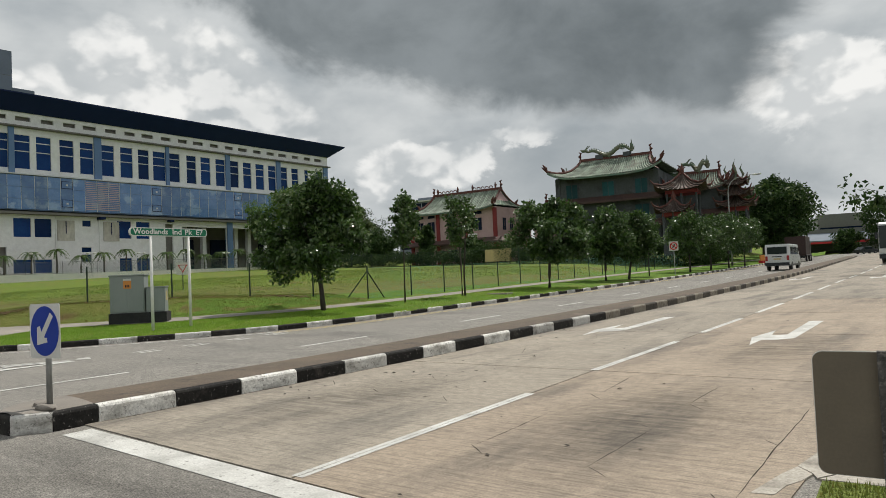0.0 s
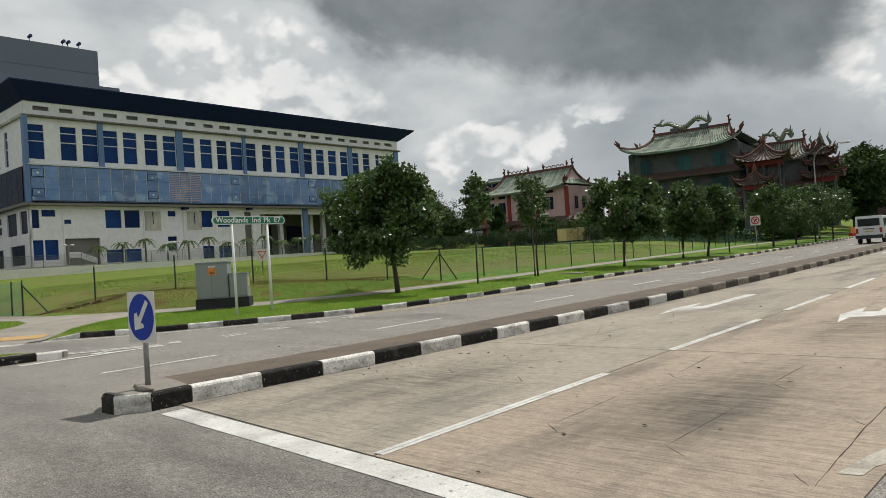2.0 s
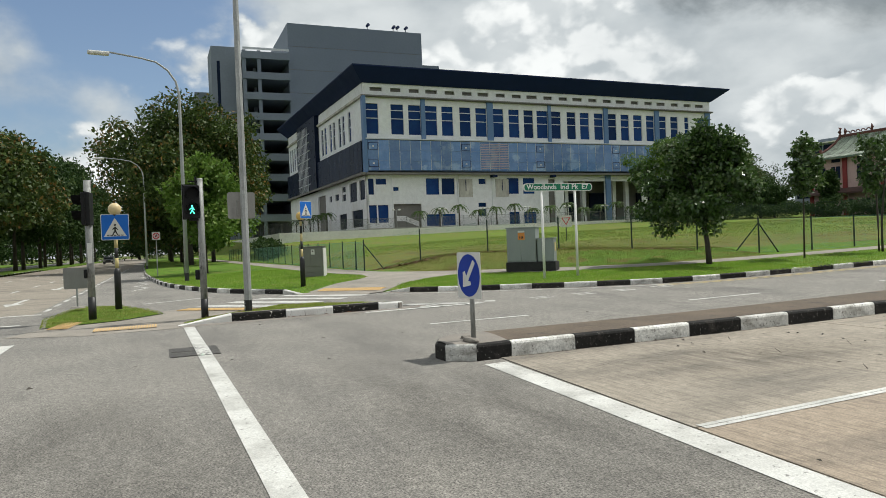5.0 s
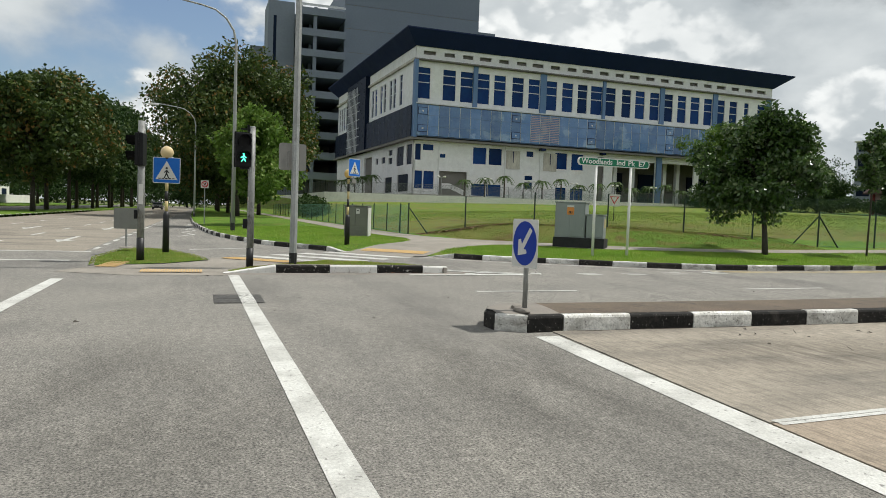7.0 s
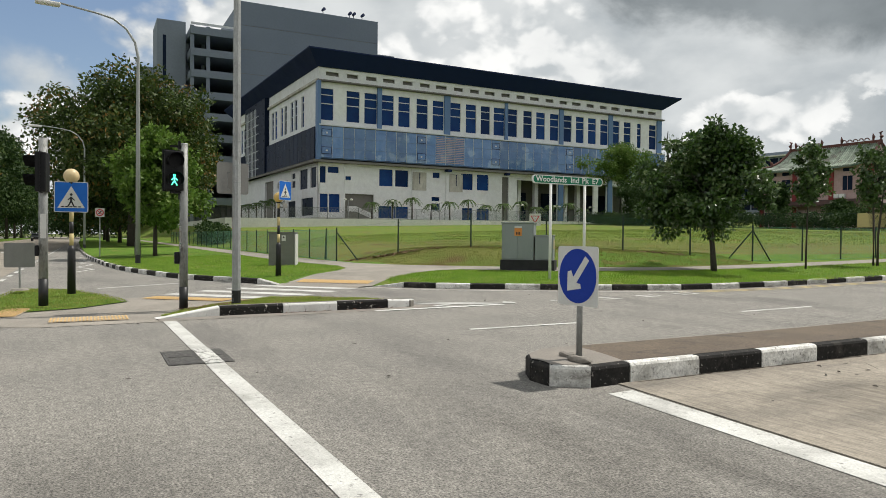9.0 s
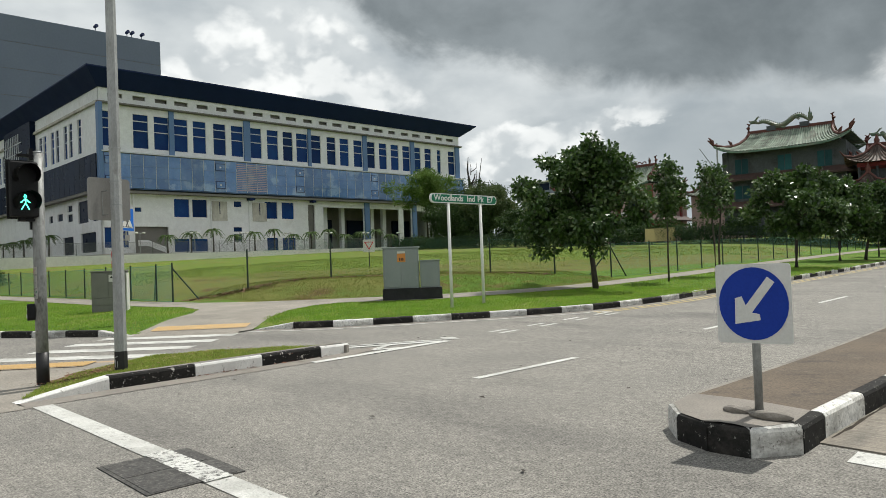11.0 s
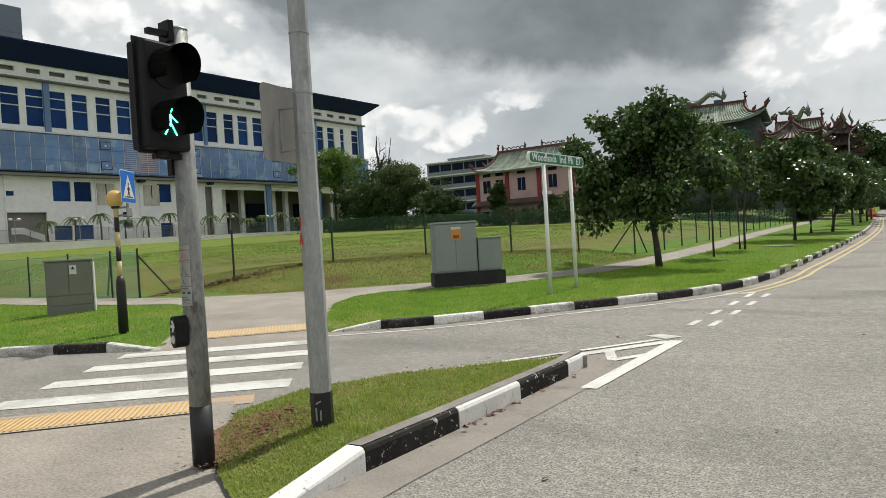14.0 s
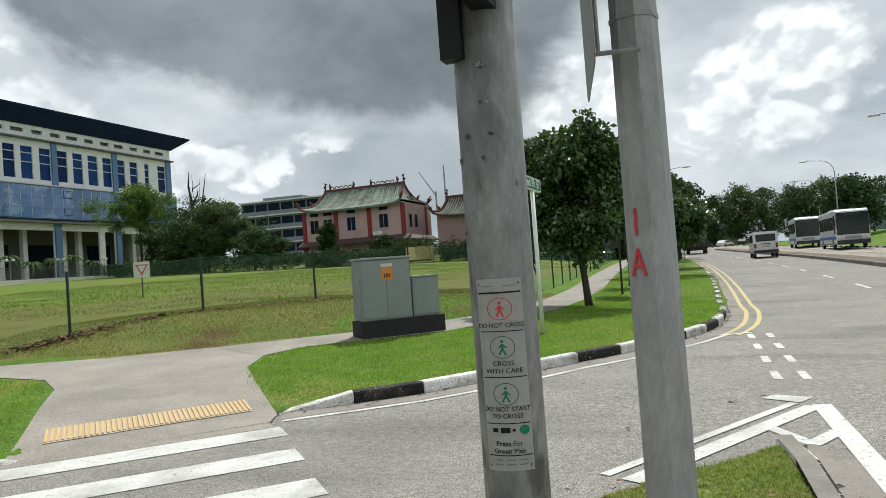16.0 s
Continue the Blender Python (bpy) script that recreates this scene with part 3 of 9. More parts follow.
def thing(name, label, category, at=(0, 0, 0), rz=0.0, group="", kind="", tilt=(0, 0)):
    ob = new(name)
    ob.matrix_basis = pose(*at, tilt[0], tilt[1], rz)
    ob.empty_display_size = 0.2
    return tagged(ob, label, category, group, kind)


def put_mesh(name, me, mat, parent=None, label="", smooth=False):
    if mat is not None and not me.materials:
        me.materials.append(mat)
    if smooth:
        me.polygons.foreach_set("use_smooth", [True] * len(me.polygons))
    ob = new(name, me)
    if parent is not None:
        ob.parent = parent
    if label:
        ob["label"] = label
    return ob


def part(name, bm, mat, parent, label="", smooth=False):
    return put_mesh(name, mesh_of(bm, name), mat, parent, label, smooth)


def box(bm, x0, y0, z0, x1, y1, z1, bevel=0.0):
    g = bmesh.ops.create_cube(bm, size=1.0)
    vs = g["verts"]
    for v in vs:
        v.co = ((x0 + x1) / 2 + v.co.x * (x1 - x0), (y0 + y1) / 2 + v.co.y * (y1 - y0), (z0 + z1) / 2 + v.co.z * (z1 - z0))
    if bevel:
        es = list({e for v in vs for e in v.link_edges})
        bmesh.ops.bevel(bm, geom=es, offset=bevel, segments=2, affect="EDGES", profile=0.5)
    return vs


def boxed(*a, **k):
    bm = bmesh.new()
    box(bm, *a, **k)
    return bm


def tube(bm, pts, radii, n=10, caps=True, turn=0.0):
    """A round (or n-sided) tube through pts with a radius at each."""
    pts = [Vector(p) for p in pts]
    rings = []
    for i, p in enumerate(pts):
        d = (pts[min(i + 1, len(pts) - 1)] - pts[max(i - 1, 0)]).normalized()
        q = d.to_track_quat("Z", "Y") if abs(d.z) < 0.999 else Euler((0, 0 if d.z > 0 else math.pi, 0)).to_quaternion()
        rings.append([bm.verts.new(p + q @ Vector((radii[i] * math.cos(turn + 2 * math.pi * k / n), radii[i] * math.sin(turn + 2 * math.pi * k / n), 0))) for k in range(n)])
    for a, b in zip(rings, rings[1:]):
        for k in range(n):
            bm.faces.new((a[k], a[(k + 1) % n], b[(k + 1) % n], b[k]))
    if caps:
        bm.faces.new(list(reversed(rings[0])))
        bm.faces.new(rings[-1])
    return rings


def tubed(*a, **k):
    bm = bmesh.new()
    tube(bm, *a, **k)
    return bm


def prism(bm, outline, axis, a, b):
    """A flat outline (2D points) pushed along an axis from a to b."""
    def at(p, h):
        return (h, p[0], p[1]) if axis == "x" else (p[0], h, p[1]) if axis == "y" else (p[0], p[1], h)
    lo, hi = [bm.verts.new(at(p, a)) for p in outline], [bm.verts.new(at(p, b)) for p in outline]
    n = len(outline)
    for k in range(n):
        bm.faces.new((lo[k], lo[(k + 1) % n], hi[(k + 1) % n], hi[k]))
    bm.faces.new(list(reversed(lo)))
    bm.faces.new(hi)
    bmesh.ops.recalc_face_normals(bm, faces=bm.faces)
    return bm


def prismed(*a):
    return prism(bmesh.new(), *a)


def rounded(w, h, r, n=5, cx=0.0, cy=0.0):
    """The outline of a plate w x h with round corners."""
    pts = []
    for sx, sy, a0 in ((1, 1, 0), (-1, 1, 90), (-1, -1, 180), (1, -1, 270)):
        for k in range(n + 1):
            a = radians(a0 + 90 * k / n)
            pts.append((cx + sx * (w / 2 - r) + r * math.cos(a), cy + sy * (h / 2 - r) + r * math.sin(a)))
    return pts


def ring_points(r, n=28, cx=0.0, cy=0.0):
    return [(cx + r * math.cos(2 * math.pi * k / n), cy + r * math.sin(2 * math.pi * k / n)) for k in range(n)]


def lettering(text, size, mat, parent, m, name="lettering", extrude=0.001, width=1.0, align="CENTER", bold=0.0):
    """Words as thin solid letters, turned into a mesh."""
    cu = bpy.data.curves.new(name, "FONT")
    cu.body, cu.size, cu.extrude, cu.align_x, cu.align_y, cu.resolution_u = text, size, extrude, align, "CENTER", 3
    cu.offset = bold
    tmp = bpy.data.objects.new(name, cu)
    me = bpy.data.meshes.new_from_object(tmp)
    bpy.data.objects.remove(tmp)
    bpy.data.curves.remove(cu)
    me.materials.clear()
    me.transform(m @ Matrix.Diagonal((width, 1, 1, 1)))
    return put_mesh(name, me, mat, parent)


# ---- the lie of the land ----


def road_z(y):
    if y < 4:
        return 0.0
    if y < 12:
        return 0.0115 * (y - 4) ** 2 / 16
    return 0.0115 * (min(y, 190.0) - 8)


def bend(y):
    """How far the north road has swung to the west."""
    if y < 8:
        return 0.0
    return -0.0009 * (min(y, 58.0) - 8) ** 2 - max(0.0, y - 58) * 0.09


KERB_SLIP = [(-20.2, 6.45), (-19.5, 7.05), (-19.0, 7.5), (-18.5, 8.15), (-18.0, 8.9), (-17.5, 9.75), (-16.95, 10.5), (-16.45, 11.3), (-16.05, 12.0), (-15.7, 12.8), (-15.45, 13.7), (-15.32, 14.6), (-15.26, 15.6), (-15.23, 17.0)]
KERB_NORTH = [(-15.23 + bend(y), y) for y in range(18, 240, 3)]
KERB_WEST = [(-21.6, 4.2), (-22.2, 3.85), (-22.85, 3.55), (-23.4, 3.15), (-24.1, 2.7), (-25.2, 2.1), (-27.0, 1.55), (-29.5, 0.95), (-32.0, 0.5), (-36.0, 0.1), (-40.5, -0.2), (-50.0, -0.7), (-70.0, -1.2), (-100.0, -1.6), (-150.0, -1.8), (-260.0, -2.0)]
VERGE_EDGE = list(reversed(KERB_WEST[:12])) + KERB_SLIP + KERB_NORTH[:1] + KERB_NORTH[3:74:5]
PATH_BACK = [(-260.0, 8.4), (-60.0, 8.5), (-34.0, 8.4), (-28.2, 8.75), (-26.2, 9.5), (-24.6, 10.6), (-22.6, 12.5), (-21.4, 14.0), (-20.6, 15.6), (-20.25, 17.5), (-20.35, 23.0), (-21.0, 30.0), (-21.8, 38.0), (-22.9, 50.0), (-26.0, 90.0), (-38.0, 240.0)]
PATH_FRONT_N = [(-19.95, 5.95), (-21.15, 7.1), (-22.3, 8.6), (-22.75, 9.7), (-22.6, 10.5), (-21.9, 11.2), (-20.5, 12.5), (-19.7, 14.4), (-19.1, 16.6), (-19.0, 19.5), (-19.25, 25.0), (-19.8, 30.0), (-20.6, 38.0), (-21.7, 50.0), (-24.8, 90.0), (-36.8, 240.0)]
PATH_FRONT_W = [(-21.75, 4.15), (-22.85, 5.35), (-24.2, 6.75), (-25.2, 7.4), (-26.6, 7.55), (-28.3, 7.1), (-32.6, 6.7), (-60.0, 6.7), (-260.0, 6.6)]


def to_line(x, y, line):
    best = 1e9
    for (ax, ay), (bx, by) in zip(line, line[1:]):
        dx, dy = bx - ax, by - ay
        t = max(0.0, min(1.0, ((x - ax) * dx + (y - ay) * dy) / (dx * dx + dy * dy)))
        d = math.hypot(x - ax - t * dx, y - ay - t * dy)
        best = min(best, d)
    return best


def smooth(a, b, v):
    t = max(0.0, min(1.0, (v - a) / (b - a)))
    return t * t * (3 - 2 * t)


def behind_path(x, y):
    """True on the field's side of the footpath."""
    if x < -28:
        return y > 8.45
    for (ax, ay), (bx, by) in zip(PATH_BACK, PATH_BACK[1:]):
        lo, hi = min(ay, by), max(ay, by)
        if ax > -34 and lo <= y <= hi and hi > lo:
            return x < ax + (bx - ax) * (y - ay) / (by - ay)
    return y > 240


def verge_z(x, y):
    drop = smooth(0.1, 2.3, to_line(x, y, [(-21.75, 4.15), (-19.95, 5.95)]))
    z = road_z(y) + 0.004 + 0.131 * drop + 0.03 * min(6.0, to_line(x, y, VERGE_EDGE))
    if behind_path(x, y):
        d = to_line(x, y, PATH_BACK)
        s = math.hypot(x + 26.5, y - 14.0)
        z += 0.58 * smooth(0.1, 3.2, d) * (0.25 + 0.75 * math.exp(-(s / 9.5) ** 2)) + 0.30 * smooth(2, 24, d)
        z += 0.0235 * max(0.0, -30 - x) * smooth(0, 10, d) + 0.012 * max(0.0, y - 30) * smooth(0, 12, d)
        z += 0.03 * math.sin(x * 0.9 + y * 0.4) * math.sin(y * 0.7 - x * 0.3) * smooth(0.3, 3, d)
    return z


def sheet(outline, zfun, up, step, name="sheet"):
    """A surface inside an outline, cut into cells of about step metres and laid over zfun."""
    bm = bmesh.new()
    bm.faces.new([bm.verts.new((p[0], p[1], 0)) for p in outline])
    bmesh.ops.triangulate(bm, faces=bm.faces)
    xs, ys = [p[0] for p in outline], [p[1] for p in outline]
    for lo, hi, no in ((min(xs), max(xs), (1, 0, 0)), (min(ys), max(ys), (0, 1, 0))):
        v = math.floor(lo / step) * step + step
        while v < hi - 1e-4:
            co = (v, 0, 0) if no[0] else (0, v, 0)
            bmesh.ops.bisect_plane(bm, geom=bm.verts[:] + bm.edges[:] + bm.faces[:], plane_co=co, plane_no=no, dist=1e-5)
            v += step
    for v in bm.verts:
        v.co.z = zfun(v.co.x, v.co.y) + up
    for fc in bm.faces:
        if fc.normal.z < 0:
            fc.normal_flip()
    bm.normal_update()
    for fc in bm.faces:
        if fc.normal.z < 0:
            fc.normal_flip()
        fc.smooth = True
    return bm


def flat_road(x, y):
    return road_z(y)

# ---- ground, roads and verges ----


def structure(name, bm_or_me, mat, label, category, smooth_it=False):
    me = bm_or_me if isinstance(bm_or_me, bpy.types.Mesh) else mesh_of(bm_or_me, name)
    return tagged(put_mesh(name, me, mat, None, "", smooth_it), label, category, "", "structure")


def grid_sheet(xs, ys, zfun, xfun=None):
    """A sheet over a grid of xs and ys; xfun may shift the rows sideways."""
    verts = [((xfun(x, y) if xfun else x), y, zfun(x, y)) for y in ys for x in xs]
    n = len(xs)
    faces = [(j * n + i, j * n + i + 1, (j + 1) * n + i + 1, (j + 1) * n + i) for j in range(len(ys) - 1) for i in range(n - 1)]
    return raw_mesh("sheet", verts, faces)


far_steps = [-2400, -1200, -600, -320, -200, -120, -60, -20, 20, 60, 120, 200, 320, 600, 1200, 2400]
structure("ground", grid_sheet(far_steps, far_steps, lambda x, y: road_z(y) - 0.12 - (0.5 if y > 190 else 0.0)), M_GROUND, "flat green open ground reaching to the horizon", "ground")

road_ys = [-60, -40, -25, -12, -6, 0, 2, 4, 5, 6, 7, 8, 9, 10, 11, 12, 14, 16, 18] + list(range(22, 300, 6))
structure("road", grid_sheet([-320, -200, -120, -80, -50, -30, -24, -20, -16, -12, -8, -4, 0, 4, 10, 20, 60, 140], road_ys, lambda x, y: road_z(y), lambda x, y: x + bend(y)), M_ASPHALT, "worn grey asphalt road with faint darker patches", "road")


# concrete carriageway, slab by slab
concrete_road = thing("road_concrete", "brushed pinkish concrete carriageway in jointed slabs", "road", kind="structure")
JOINTS = [3.9, 9.2, 14.2, 18.9, 23.9, 29.0] + [34.0 + 5 * k for k in range(30)]


def mid_lane(y):
    """Where the joint and the lane line between the two concrete lanes run, before the road bends."""
    return -3.66 - 0.055 * (min(y, 9.0) - 3.72) - 0.022 * max(0.0, min(y, 36.0) - 9.0)


for y0, y1 in zip(JOINTS, JOINTS[1:]):
    for left in (True, False):
        bm = bmesh.new()
        n = 3
        rows = []
        for k in range(n + 1):
            y = y0 + 0.012 + (y1 - y0 - 0.024) * k / n
            sk = -0.064 * (1 - k / n) if y0 < 4 else 0.0
            m_x = mid_lane(y) - 0.4 * bend(y)
            rows.append([bm.verts.new((x + bend(y), y + sk * (x + 7.0), road_z(y) + 0.012)) for x in ((-7.32, m_x - 0.01) if left else (m_x + 0.01, -0.62))])
        for a, b in zip(rows, rows[1:]):
            bm.faces.new((a[0], a[1], b[1], b[0]))
        ret = bmesh.ops.extrude_face_region(bm, geom=bm.faces[:])
        for v in [g for g in ret["geom"] if isinstance(g, bmesh.types.BMVert)]:
            v.co.z -= 0.03
        bmesh.ops.recalc_face_normals(bm, faces=bm.faces)
        part("slab", bm, M_CONCRETE_G if left or y0 > 23 else M_CONCRETE, concrete_road)


def along(points, step):
    """Points about step apart along a line."""
    out, carry = [points[0]], 0.0
    for (ax, ay), (bx, by) in zip(points, points[1:]):
        seg = math.hypot(bx - ax, by - ay)
        d = step - carry
        while d <= seg:
            out.append((ax + (bx - ax) * d / seg, ay + (by - ay) * d / seg))
            d += step
        carry = (carry + seg) % step
    return out


def kerb_stone(parent, p, q, inner, h0, h1, w, mat, zf=road_z):
    """One kerb stone from p to q; inner: +1 if the raised ground lies to the left of p -> q."""
    d = Vector((q[0] - p[0], q[1] - p[1]))
    ln = d.length
    d /= ln
    nrm = Vector((-d.y, d.x)) * inner
    bm = bmesh.new()
    rings = []
    for pt, h, off in ((p, h0, 0.006), (q, h1, -0.006)):
        base = Vector(pt) + d * off
        z = zf(pt[1])
        prof = [(0.0, -0.06), (0.0, max(0.0, h - 0.035)), (0.012, h - 0.01), (0.04, h), (w, h), (w, -0.06)]
        rings.append([bm.verts.new((base.x + nrm.x * a, base.y + nrm.y * a, z + b)) for a, b in prof])
    a, b = rings
    for k in range(6):
        bm.faces.new((a[k], a[(k + 1) % 6], b[(k + 1) % 6], b[k]))
    bm.faces.new(a)
    bm.faces.new(list(reversed(b)))
    bmesh.ops.recalc_face_normals(bm, faces=bm.faces)
    part("kerb_stone", bm, mat, parent)


def kerb_run(parent, points, step, inner, h, w, first=0, taper_start=False, taper_end=False, plain_from=None):
    pts = along(points, step)
    for k, (p, q) in enumerate(zip(pts, pts[1:])):
        h0 = 0.012 if taper_start and k == 0 else h
        h1 = 0.012 if taper_end and k == len(pts) - 2 else h
        mat = M_KERB_W if (k + first) % 2 == 0 else M_KERB_B if k < 30 else M_KERB_D
        kerb_stone(parent, p, q, inner, h0, h1, w, mat)
    return pts


# the median, from its rounded nose northwards
MED_H = 0.2
MED_E = [(-7.29 + bend(y), y) for y in [4.08 + 0.92 * k for k in range(0, 128)]]
MED_W = [(-8.42 + bend(y) - 0.12 * smooth(6, 14, y), y) for y in [4.2 + 0.93 * k for k in range(0, 128)]]
NOSE = [(-8.42, 4.2), (-8.35, 3.72), (-8.12, 3.43), (-7.8, 3.27), (-7.5, 3.28), (-7.27, 3.6), (-7.29, 4.08)]
median = thing("median", "raised brown screeded median with black and white kerb", "median", kind="structure")
for k in range(len(MED_E) - 1):
    kerb_stone(median, MED_E[k], MED_E[k + 1], 1, MED_H, MED_H, 0.11, (M_KERB_W if k % 2 == 0 else M_KERB_B) if k < 14 else (M_KERB_F if k % 2 == 0 else M_KERB_D))
    kerb_stone(median, MED_W[k], MED_W[k + 1], -1, MED_H, MED_H, 0.1, M_KERB_C)
for k, m in enumerate((M_KERB_C, M_KERB_W, M_KERB_B, M_KERB_B, M_KERB_W, M_KERB_B)):
    kerb_stone(median, NOSE[k], NOSE[k + 1], 1, MED_H, MED_H, 0.13, m)
rows = [[(-7.83, 3.305), (-7.52, 3.315)], [(-8.10, 3.46), (-7.42, 3.46)], [(-8.31, 3.74), (-7.345, 3.64)]] + [[(MED_W[k][0] + 0.09, MED_W[k][1]), (MED_E[k][0] - 0.10, MED_E[k][1])] for k in range(0, len(MED_E))]
for lot, mat, label in ((rows[:4], M_GUTTER, "paler cracked concrete at the rounded nose"), (rows[3:], M_MEDIAN, "brown weathered screed with dirt")):
    bm = bmesh.new()
    prev = None
    for a, b in lot:
        cur = [bm.verts.new((a[0] + (b[0] - a[0]) * t, a[1] + (b[1] - a[1]) * t, road_z(a[1]) + MED_H + 0.003 + 0.012 * math.sin(math.pi * t))) for t in (0, 0.33, 0.66, 1)]
        if prev:
            for k in range(3):
                bm.faces.new((prev[k], prev[k + 1], cur[k + 1], cur[k]))
        prev = cur
    part("paving", bm, mat, median, label, True)

# gutter strips


def strip(line, off0, off1, up, mat, name, label, category="road marking", parent=None, inner=1):
    """A band that follows a line at offsets off0 to off1 to its left (inner=1) or right."""
    bm = bmesh.new()
    prev = None
    for k, p in enumerate(line):
        a, b = line[max(0, k - 1)], line[min(len(line) - 1, k + 1)]
        d = Vector((b[0] - a[0], b[1] - a[1])).normalized()
        n = Vector((-d.y, d.x)) * inner
        cur = [bm.verts.new((p[0] + n.x * o, p[1] + n.y * o, road_z(p[1] + n.y * o) + up)) for o in (off0, off1)]
        if prev:
            bm.faces.new((prev[0], prev[1], cur[1], cur[0]))
        prev = cur
    for fc in bm.faces:
        fc.normal_update()
        if fc.normal.z < 0:
            fc.normal_flip()
    if parent is not None:
        return part(name, bm, mat, parent, label)
    return structure(name, bm, mat, label, category)


far_kerb = thing("kerb_north", "black and white painted kerb along the curving slip road", "kerb", kind="structure")
line_far = KERB_SLIP + KERB_NORTH[:44]
kerb_run(far_kerb, line_far, 0.92, 1, 0.15, 0.14, first=0, taper_start=True)
west_kerb = thing("kerb_west", "black and white painted kerb beside the grass verge", "kerb", kind="structure")
kerb_run(west_kerb, KERB_WEST[:14], 0.92, -1, 0.15, 0.14, first=0, taper_start=True)
strip(line_far, -0.36, -0.0, 0.004, M_GUTTER, "gutter", "grey concrete gutter along the kerb", "gutter", inner=1)

# ground behind the kerbs: verge, bank and field


def band(front, back, n, zfun, up, rows=None):
    """A surface between two lines that are walked together, cut n times across."""
    verts, faces = [], []
    for (fx, fy), (bx, by) in zip(front, back):
        for k in range(n + 1):
            t = k / n
            x, y = fx + (bx - fx) * t, fy + (by - fy) * t
            verts.append((x, y, zfun(x, y) + up))
    for j in range(len(front) - 1):
        for k in range(n):
            a = j * (n + 1) + k
            faces.append((a, a + 1, a + n + 2, a + n + 1))
    me = raw_mesh("band", verts, faces)
    bmx = bmesh.new()
    bmx.from_mesh(me)
    bmesh.ops.recalc_face_normals(bmx, faces=bmx.faces)
    bmx.normal_update()
    if sum(fc.normal.z for fc in bmx.faces) < 0:
        bmesh.ops.reverse_faces(bmx, faces=bmx.faces)
    bmx.to_mesh(me)
    bmx.free()
    return me


def resample(line, n):
    lens = [0.0]
    for a, b in zip(line, line[1:]):
        lens.append(lens[-1] + math.hypot(b[0] - a[0], b[1] - a[1]))
    out = []
    for k in range(n):
        s = lens[-1] * k / (n - 1)
        j = max(0, min(len(line) - 2, sum(1 for v in lens if v <= s) - 1))
        t = (s - lens[j]) / max(1e-9, lens[j + 1] - lens[j])
        out.append((line[j][0] + (line[j + 1][0] - line[j][0]) * t, line[j][1] + (line[j + 1][1] - line[j][1]) * t))
    return out


# the whole raised side: one surface from kerb to field edge in three patches
verge_patch = [(-20.3, 6.38)] + [(p[0] - 0.1, p[1] + 0.03) for p in KERB_SLIP[1:]] + [(p[0] - 0.1, p[1]) for p in KERB_NORTH[:12]] + [(-24.0, KERB_NORTH[11][1]), (-23.5, 30.0), (-23.5, 14.0), (-23.4, 11.6), (-23.2, 9.2), (-22.6, 8.4), (-21.6, 7.3)]
structure("verge_north", sheet(verge_patch, verge_z, 0.0, 0.6), M_GRASS, "green cut grass verge behind the kerb", "grass verge")
verge_far = KERB_NORTH[11:]
structure("verge_far", band([(p[0] - 0.1, p[1]) for p in verge_far], [(p[0] - 9.0, p[1]) for p in verge_far], 6, verge_z, 0.0), M_GRASS, "green grass verge along the far road", "grass verge")
west_patch = [(-21.65, 4.25)] + [(p[0], p[1] + 0.1) for p in KERB_WEST[1:12]] + [(-50.0, 9.5), (-29.5, 9.5), (-27.0, 9.6), (-24.6, 8.6), (-23.2, 6.8)]
structure("verge_west", sheet(west_patch, verge_z, 0.0, 0.7), M_GRASS, "green cut grass verge with fallen leaves", "grass verge")
structure("verge_west_far", band([(p[0], p[1] + 0.1) for p in KERB_WEST[11:]], [(p[0], 9.6) for p in KERB_WEST[11:]], 6, verge_z, 0.0), M_GRASS, "green grass verge under street trees", "grass verge")

# the field: bank, mown grass
bank_patch = [(-46.0, 8.3), (-30.0, 8.5), (-26.2, 9.3), (-24.0, 10.9), (-22.4, 12.4), (-21.2, 14.0), (-20.3, 16.0), (-20.1, 18.0), (-20.2, 23.0), (-20.9, 30.0), (-21.6, 38.0), (-22.6, 50.0), (-30.0, 50.0), (-38.0, 30.0), (-46.0, 22.0)]
structure("bank", sheet(bank_patch, verge_z, -0.004, 1.0), M_BANK, "low bank of dry yellowed grass below the fence", "grass bank")
fx = [-420, -260, -180, -150, -130, -112] + [-104 + 4 * k for k in range(0, 21)]
fy = [8.5, 10, 12, 14, 16, 18, 20, 22, 25, 28, 32, 36, 40, 45, 50, 56, 63, 70, 80, 90, 100, 120, 150, 200, 300, 420]


def field_z(x, y):
    if x > -28 and not behind_path(x, y):
        return verge_z(x, y) - 0.5
    return verge_z(x, y) - 0.03 - 0.25 * (1 - smooth(3, 9, to_line(x, y, PATH_BACK)))


structure("field", grid_sheet(fx, fy, field_z), M_FIELD, "broad mown grass field sloping gently upwards", "field")

# footpaths
path_n = [(-22.75, 9.7), (-22.6, 10.5), (-21.9, 11.2), (-20.5, 12.5), (-19.7, 14.4), (-19.1, 16.6), (-19.0, 19.5), (-19.25, 25.0), (-19.8, 30.0), (-20.6, 38.0), (-21.7, 50.0), (-24.8, 90.0), (-30.0, 150.0)]
path_b = [(-24.6, 10.6), (-24.0, 11.2), (-22.6, 12.5), (-21.4, 14.0), (-20.7, 15.6), (-20.25, 17.5), (-20.25, 20.5), (-20.5, 25.0), (-21.0, 30.0), (-21.8, 38.0), (-22.9, 50.0), (-26.0, 90.0), (-31.2, 150.0)]
structure("footpath_north", band(resample(path_n, 150), resample(path_b, 150), 3, verge_z, 0.014), M_PATH, "grey concrete footpath beside the verge", "footpath")
